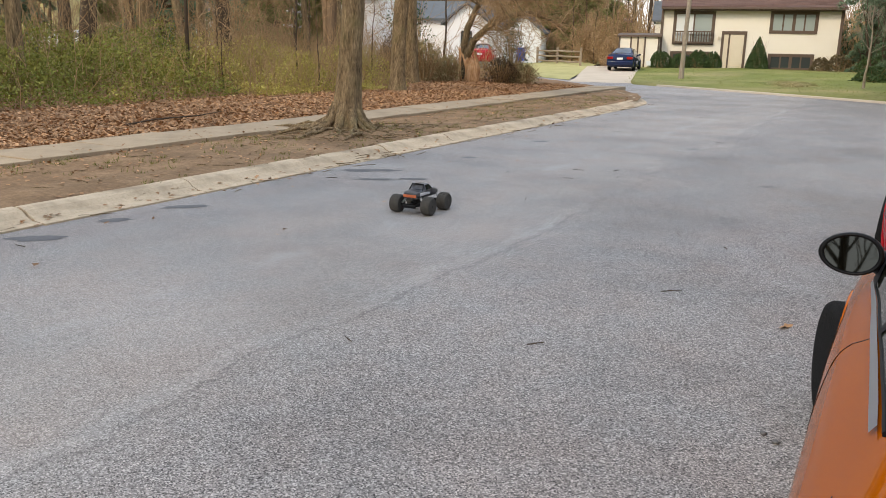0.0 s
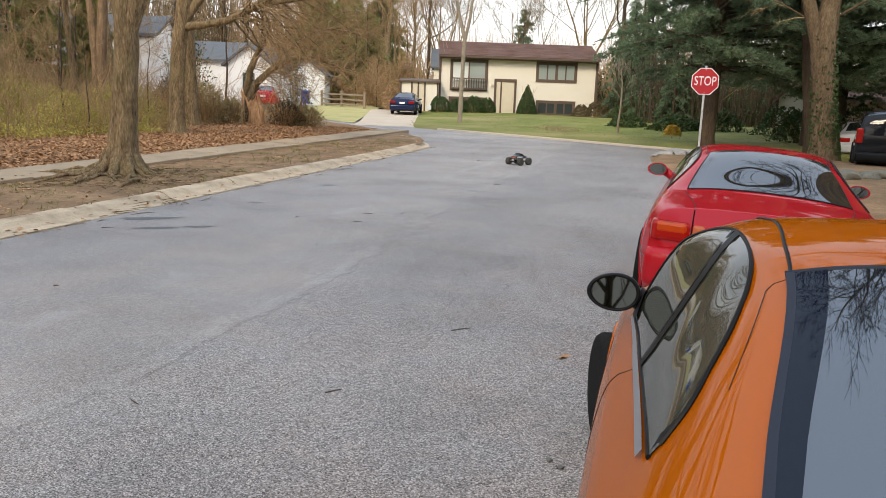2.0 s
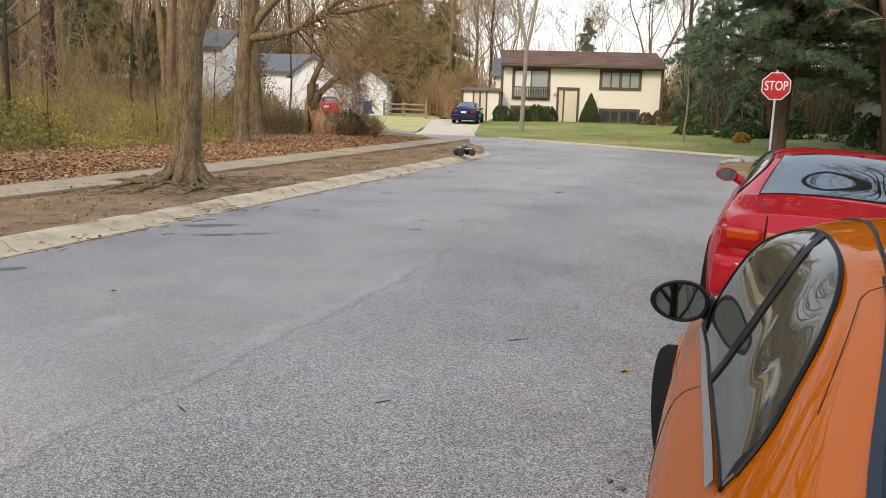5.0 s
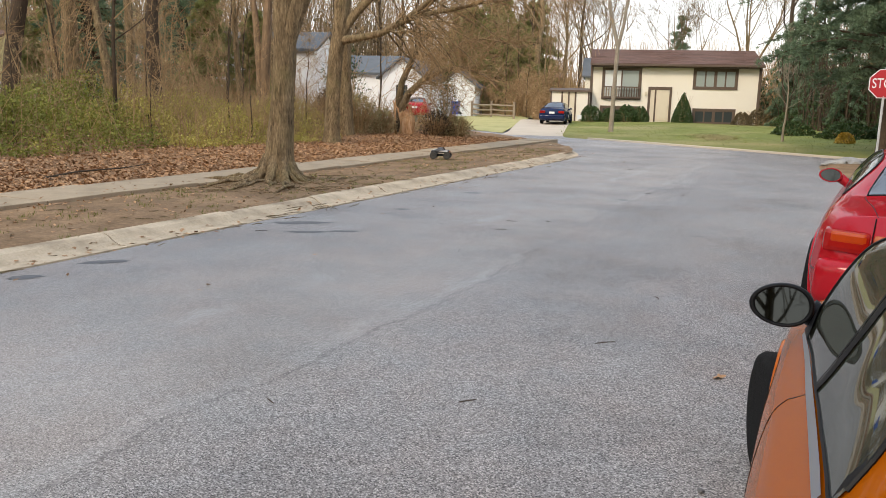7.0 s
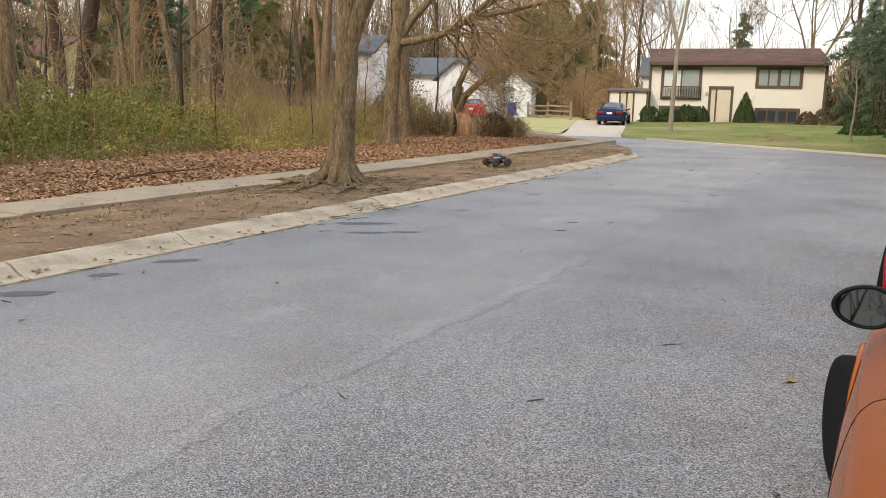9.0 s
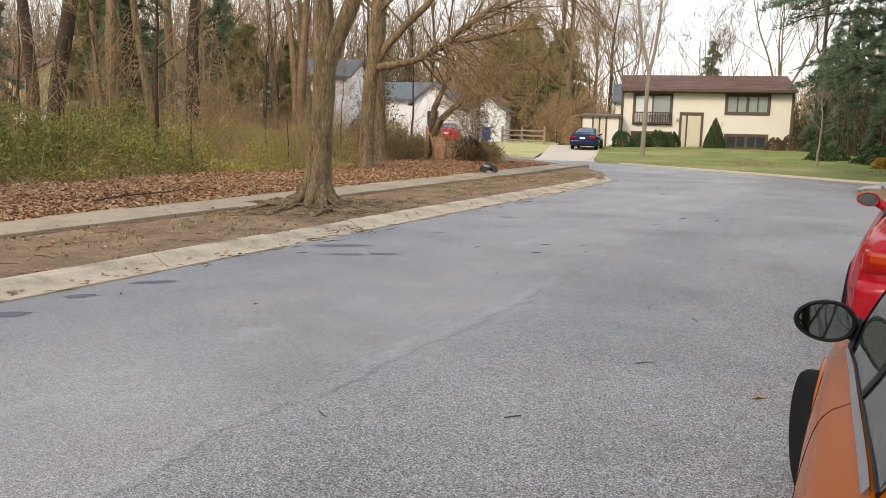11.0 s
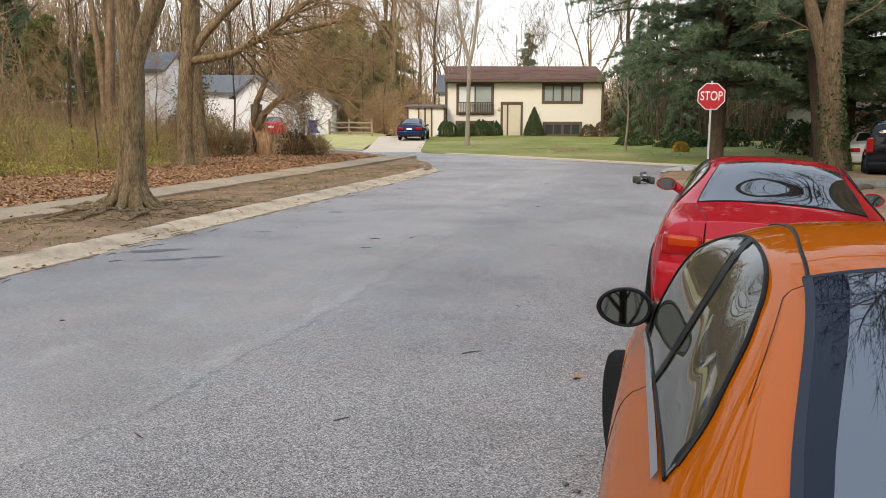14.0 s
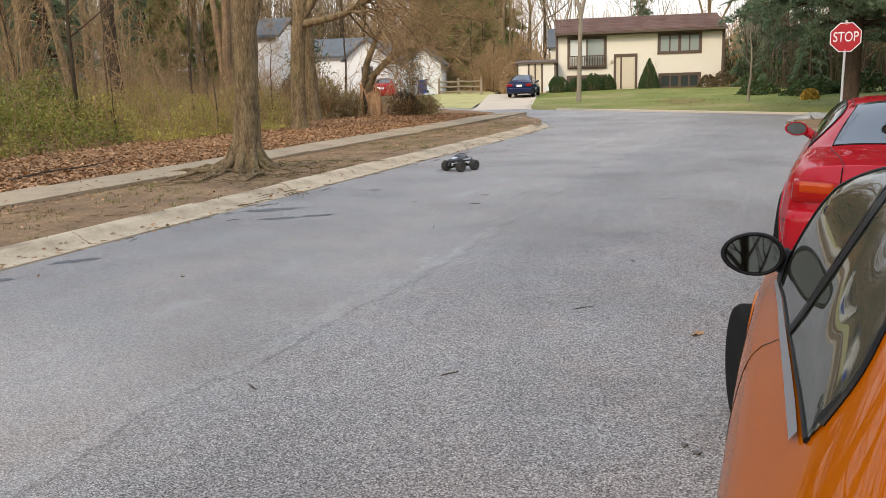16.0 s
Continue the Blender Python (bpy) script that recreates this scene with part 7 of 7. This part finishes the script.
def far_woods(label, count, place, h, seed, leaves=0, size=0.3, mat=None, stem=None):
    nr = np.random.default_rng(seed)
    st = Sticks()
    pts = []
    for q in range(count):
        x, y = place(nr)
        L = h * nr.uniform(0.4, 1.15)
        d = Vector((nr.normal(0, 0.12), nr.normal(0, 0.12), 1))
        p = Vector((x, y, -0.05))
        st.limb([p, p + d * L * 0.5, p + d * L + Vector((nr.normal(0, 0.25) * L * 0.4, nr.normal(0, 0.25) * L * 0.4, 0))], [0.05 + 0.004 * L, 0.04, 0.01], 3)
        pts.append((x, y, L))
    t = thing("far_woods", pose(0, 0, 0), label, "woods", kind="stuff")
    again("stems", st.mesh("stems", stem or TWIG), t, Matrix())
    if leaves:
        pick = nr.integers(0, len(pts), leaves)
        c = np.array(pts)[pick]
        c[:, 2] *= nr.uniform(0.02, 0.8, leaves) ** 1.3
        c[:, :2] += nr.normal(0, 0.5, (leaves, 2))
        again("leaves", quick_mesh("leaves", *leaf_quads(c, size, nr, 0.6), mat or (LEAF_TAN if seed % 2 else YEW)), t, Matrix())


far_woods("brown leafless woods in the distance", 5200, lambda r: (r.uniform(-110, 60), r.uniform(92, 125)), 9.5, 51, 16000)
far_woods("brown leafless woods behind the thicket", 3400, lambda r: (r.uniform(-120, -34), r.uniform(76, 98)), 17.0, 57, 30000, 0.3, LEAF_DARK)
far_woods("dark close-grown woods behind the scrub", 1700, lambda r: (r.uniform(-66, -20), r.uniform(64, 78)), 13.0, 67, 30000, 0.2, LEAF_DARK, BARK)
far_woods("thin brown woods behind the white houses", 900, lambda r: (r.uniform(-36, -9), r.uniform(78, 96)), 13.0, 61, 5000, 0.2, LEAF_TAN)
far_woods("dark evergreen thicket beside the lawn", 1500, lambda r: (r.uniform(11.5, 34), r.uniform(60, 74)), 5.0, 52, 14000)
far_woods("brown thicket under the pines", 900, lambda r: (r.uniform(11.8, 26), r.uniform(47, 58)), 5.5, 59, 30000, 0.13, YEW, BARKDARK)
far_woods("tangled thicket beyond the corner house", 1400, lambda r: (r.uniform(20, 60), r.uniform(56, 74)), 5.0, 53, 7000)
far_woods("leafless thicket along the street", 2600, lambda r: rd(r.uniform(8, 40) * r.choice((-1, 1)) - 3, r.uniform(-45, -4))[:2], 6.0, 55, 12000)

# saplings at the wood's edge
for x, y, s, a in ((-13.6, 16.9, 0.62, 0), (-11.6, 19.6, 0.45, 80), (-9.7, 21.6, 0.5, 190), (-15.4, 15.2, 0.6, 20), (-10.9, 22.8, 0.7, 60), (-12.4, 20.8, 0.66, 130), (-9.5, 25.6, 0.55, 70)):
    n, u = CA * x - SA * y, SA * x + CA * y
    tree_thing("sapling", pose(x, y, wood_z(n, u) - 0.05, 0, 0, a) @ Matrix.Scale(s, 4), "thin pale sapling at the wood's edge", *KINDS[5], group="saplings")
# the lawn's trees
st, tw = Sticks(), Sticks()
st.limb([(0, 0, -0.3), (0, 0, 0.1), (0.03, 0, 1.5), (0.06, 0, 3.0), (0.1, 0, 4.5), (-0.35, 0, 6.2), (-0.7, 0.1, 8.5), (-0.8, 0.2, 12)], [0.2, 0.14, 0.115, 0.11, 0.115, 0.085, 0.06, 0.025], 12)
st.limb([(0.1, 0, 4.35), (0.35, 0, 5.6), (0.5, 0.0, 7.2), (0.6, 0, 9.5), (0.9, 0, 12)], [0.09, 0.085, 0.07, 0.05, 0.02], 10)
for k in range(22):
    s = rng.choice((-1, 1))
    z = rng.uniform(5.2, 11)
    grow(st, tw, Vector((-0.5 if s < 0 else 0.5, 0, z)), Vector((s * rng.uniform(0.1, 0.8), rng.gauss(0, 0.4), rng.uniform(0.4, 1.0))).normalized(), rng.uniform(1.2, 2.6), 0.04, 1, rng, 3, 0.4, 4)
tree_thing("tree", pose(0.72, 44.3, gz(0.72, 44.3)), "slim forked bare tree on the lawn", st.mesh("trunk", PALEBARK), tw.mesh("crown", TWIG))
st, tw = bare_tree(91, 4.3, 0.055, (0, 0), 0.28, 16, 3, 0.5, 5)
tree_thing("tree", pose(7.95, 37.3, gz(7.95, 37.3)), "small pale bare ornamental tree on the lawn", st.mesh("trunk", PALEBARK), tw.mesh("crown", PALEBARK))

# fallen leaves, sticks and tufts
nr = np.random.default_rng(21)
N = 52000
n = -10.98 - np.abs(nr.normal(0, 2.6, N))
u = nr.uniform(-3, 31, N)
ok = u < np.array([lerp_rows(UMAX, a) for a in n]) - 0.3
n, u = n[ok], u[ok]
z = np.array([wood_z(a, b) for a, b in zip(n, u)]) + nr.uniform(0.005, 0.05, len(n))
c = np.stack([CA * n + SA * u, -SA * n + CA * u, z], 1)
ll = thing("leaf_litter", pose(0, 0, 0), "thick brown carpet of fallen leaves by the path", "leaves", kind="stuff")
again("leaves", quick_mesh("leaves", *leaf_quads(c, 0.075, nr, 0.6, 0.75), LEAF_DRY), ll, Matrix())
N = 2120
n = np.concatenate([nr.uniform(-9.7, -7.3, 1100), nr.normal(-9.6, 0.15, 600), nr.normal(-7.0, 0.14, 300), nr.uniform(-6.8, -4.6, 40), nr.uniform(-10.9, -9.8, 80)])
u = nr.uniform(-2, 27, N)
z = np.array([verge_z(a, b) if -9.72 < a < -7.3 else 0.19 if a < -9.72 else 0.012 if a > -6.86 else 0.012 + max(0, min(1, (-6.95 - a) / 0.3)) * 0.11 for a, b in zip(n, u)]) + 0.012
c = np.stack([CA * n + SA * u, -SA * n + CA * u, z], 1)
again("leaves", quick_mesh("leaves", *leaf_quads(c, 0.07, nr, 0.6, 0.9), LEAF_DRY), thing("stray_leaves", pose(0, 0, 0), "stray dead leaves on verge, kerb and road", "leaves", kind="stuff"), Matrix())
st = Sticks()
for k in range(260):
    n, u = nr.choice((nr.uniform(-9.6, -7.3), nr.uniform(-9.6, -7.3), nr.normal(-6.99, 0.07), nr.normal(-6.75, 0.12))), nr.uniform(2, 25)
    z = verge_z(n, u) + 0.012 if n < -7.3 else 0.016 + max(0, min(1, (-7.0 - n) / 0.22)) * 0.105 if n < -6.86 else 0.012
    p, a, L = rd(n, u, z), nr.uniform(0, 6.283), nr.uniform(0.08, 0.45)
    if n > -7.3:
        a = radians(75) + nr.normal(0, 0.35)
    d = Vector((math.cos(a), math.sin(a), 0)) * L / 2
    st.limb([p - d, p + Vector((nr.normal(0, 0.02), nr.normal(0, 0.02), 0.005)), p + d], [0.004, 0.006, 0.003], 4)
for k in range(420):
    a, q = nr.uniform(0, 6.283), abs(nr.normal(0, 0.9)) + 0.35
    x, y = B.x - 0.25 + q * 1.25 * math.cos(a), B.y + q * math.sin(a)
    n, u = CA * x - SA * y, SA * x + CA * y
    if not -9.65 < n < -7.3:
        continue
    p, b, L = Vector((x, y, verge_z(n, u) + 0.015)), nr.uniform(0, 6.283), nr.uniform(0.06, 0.4)
    d = Vector((math.cos(b), math.sin(b), nr.normal(0, 0.12))) * L / 2
    st.limb([p - d, p + Vector((nr.normal(0, 0.03), nr.normal(0, 0.03), 0.012)), p + d], [0.004, 0.008, 0.003], 4)
again("sticks", st.mesh("sticks", BARK), thing("fallen_sticks", pose(0, 0, 0), "broken twigs lying on the verge and in the gutter", "sticks", kind="stuff"), Matrix())
tv, tf = [], []
for k in range(900):
    n, u = nr.uniform(-9.7, -7.25), nr.uniform(2, 26)
    if noise.noise(Vector((n * 0.8, u * 0.5, 9))) < (0.05 if k % 3 else -0.3):
        continue
    p = rd(n, u, verge_z(n, u))
    for j in range(9):
        d = Vector((nr.normal(0, 0.5), nr.normal(0, 0.5), 1)).normalized() * nr.uniform(0.03, 0.085)
        o = Vector((nr.normal(), nr.normal(), 0)).normalized() * 0.004
        q = p + Vector((nr.normal(0, 0.04), nr.normal(0, 0.04), -0.005))
        i = len(tv)
        tv += [q - o, q + o, q + d]
        tf.append((i, i + 1, i + 2))
again("blades", quick_mesh("blades", tv, tf, BLADE), thing("grass_tufts", pose(0, 0, 0), "sparse dry grass tufts on the verge", "grass", kind="stuff"), Matrix())
N = 16000
xs, ys = nr.uniform(-2, 22, N), nr.uniform(24, 58, N)
ok = ys > 29.4 + (8.35 - xs) * 1.02
xs, ys = xs[ok], ys[ok]
p = np.stack([xs, ys, np.array([lawn_z(a, b) for a, b in zip(xs, ys)])], 1)
h = nr.uniform(0.02, 0.06, len(xs))[:, None]
d = np.concatenate([nr.normal(0, 0.5, (len(xs), 2)), np.ones((len(xs), 1))], 1) * h
o = np.concatenate([nr.normal(0, 1, (len(xs), 2)), np.zeros((len(xs), 1))], 1) * 0.007
again("blades", quick_mesh("blades", np.stack([p - o, p + o, p + d], 1).reshape(-1, 3), np.arange(3 * len(xs)).reshape(-1, 3), BLADE), thing("lawn_grass", pose(0, 0, 0), "short green and straw lawn grass", "grass", kind="stuff"), Matrix())

xs, ys = nr.normal(5.5, 0.5, 3800), nr.normal(39.6, 1.1, 3800)
c = np.stack([xs, ys, np.array([lawn_z(a, b) for a, b in zip(xs, ys)]) + 0.015], 1)
again("straw", quick_mesh("straw", *leaf_quads(c, 0.08, nr, 0.3, 0.97), grain("worn straw turf", [(0.42, 0.36, 0.17), (0.58, 0.48, 0.26)], 1.2, 0.97, 0.0, per_piece=0.12)), thing("worn_turf", pose(0, 0, 0), "straw-coloured patch worn into the lawn", "dead grass", kind="stuff"), Matrix())

# ---- marks and litter on the road ----
def blot(n, u, rn, ru, turn, seed):
    rng = random.Random(seed)
    bm = bmesh.new()
    c = bm.verts.new((0, 0, 0.004))
    ring_ = [bm.verts.new((rn * math.cos(a) * rng.uniform(0.6, 1.25), ru * math.sin(a) * rng.uniform(0.7, 1.15), 0.003)) for a in (2 * math.pi * i / 22 for i in range(22))]
    for i in range(22):
        bm.faces.new((c, ring_[i], ring_[(i + 1) % 22]))
    tagged(part("oil_stain", bm, STAIN, m=ROAD @ pose(n, u, 0, 0, 0, turn)), "dark oily stain soaked into the asphalt", "stain", "stains on the road", "structure")


for i, (n, u, rn, ru, turn) in enumerate(((-6.31, 8.92, 0.40, 0.13, 35), (-5.82, 8.33, 0.27, 0.09, 34), (-5.45, 8.63, 0.21, 0.07, 34), (-6.52, 4.87, 0.16, 0.09, 53), (-6.45, 5.73, 0.25, 0.09, 50), (-6.48, 4.0, 0.25, 0.11, 40), (-5.82, 10.9, 0.12, 0.08, 35), (-5.75, 13.6, 0.16, 0.12, 30), (-1.366, 10.79, 0.16, 0.06, 25), (-3.1, 14.2, 0.12, 0.08, 20))):
    blot(n, u, rn, ru, turn, i)
oak = thing("oak_leaf", ROAD @ pose(-0.434, 5.123, 0.004, 3, 3, 60) @ Matrix.Diagonal((0.62, 0.5, 0.35, 1)), "curled brown oak leaf on the asphalt", "leaf")
bm = bmesh.new()
ctr = bm.verts.new((0, 0, 0.012))
ed = []
for i in range(24):
    a = 2 * math.pi * i / 24
    r = 0.07 * (1 + 0.28 * math.cos(6 * a)) * (0.62 + 0.38 * abs(math.cos(a)))
    ed.append(bm.verts.new((r * math.cos(a) * 1.25, r * math.sin(a), 0.012 + 0.02 * math.sin(2 * a) + 0.01 * math.cos(5 * a))))
for i in range(24):
    bm.faces.new((ctr, ed[i], ed[(i + 1) % 24]))
part("blade", bm, LEAF_DRY, oak, "", True)
bm = bmesh.new()
tube(bm, [(0.08, 0, 0.014), (0.11, 0.006, 0.008), (0.14, 0.02, 0.006)], [0.002, 0.002, 0.0015], 5)
part("stalk", bm, LEAF_DRY, oak)


def pebble(name, m, size, mat, seed, label):
    bm = bmesh.new()
    bmesh.ops.create_icosphere(bm, subdivisions=2, radius=size)
    for v in bm.verts:
        v.co *= 1 + 0.75 * noise.noise(v.co * (1.9 / size) + Vector((seed, 0, 0)))
        v.co.z *= 0.42
    tagged(part(name, bm, mat, m=m, smooth=True), label, name, "stones at the corner" if name == "stone" else "clods on the road")


pebble("clod", ROAD @ pose(-0.329, 3.473, 0.012), 0.017, STAIN, 3, "small dark clod on the asphalt")
pebble("clod", ROAD @ pose(-0.265, 3.42, 0.008), 0.016, STAIN, 4, "small dark clod on the asphalt")
for i, (n, u, s) in enumerate(((0.5, 26.3, 0.26), (0.85, 26.7, 0.36), (1.2, 27.0, 0.3), (0.95, 26.3, 0.22), (0.3, 25.9, 0.14), (0.15, 25.2, 0.1))):
    pebble("stone", ROAD @ pose(n, u, 0.12, 0, 0, i * 50), s, STONE, i * 7, "pale rough stone heaped at the corner")
for i in range(9):
    pebble("stone", pose(8.2 + 0.34 * i, 17.4 + 0.12 * i, 0.2 + 0.03 * (i % 3), 0, 0, i * 40), 0.26 + 0.05 * (i % 3), MOSSY, 40 + i, "mossy stone of a low garden bank")
random.seed(12)
for i in range(26):
    n, u = random.uniform(-6.4, 1.0), random.uniform(3, 22)
    bm = bmesh.new()
    L = random.uniform(0.03, 0.09)
    tube(bm, [(-L, 0, 0), (0, random.uniform(-0.012, 0.012), 0.004), (L, 0, 0)], [0.003, 0.004, 0.002], 5)
    tagged(part("twig", bm, BARKDARK, m=ROAD @ pose(n, u, 0.004, 0, 0, random.uniform(0, 180))), "short dead twig on the asphalt", "twig", "twigs on the road")
fallen = thing("fallen_branch", ROAD @ pose(-11.9, 9.4, 0.24, 0, 0, 96), "dead branch lying in the fallen leaves", "branch")
bm = bmesh.new()
tube(bm, [(0, 0, 0), (0.9, 0.1, 0.03), (2.0, 0.05, 0.02), (3.0, 0.2, 0.04)], [0.018, 0.016, 0.012, 0.006], 7)
part("limb", bm, BARKDARK, fallen)
marker = thing("garden_marker", pose(-1.25, 56.3, 0.42), "small pale sign standing in the flower bed", "sign")
bm = bmesh.new()
box(bm, -0.15, 0.15, -0.01, 0.01, 0.12, 0.42, 0.01)
part("board", bm, SIGNWHITE, marker)
bm = bmesh.new()
box(bm, -0.015, 0.015, 0.0, 0.02, -0.1, 0.14)
part("stake", bm, OLDWOOD, marker)


motions()
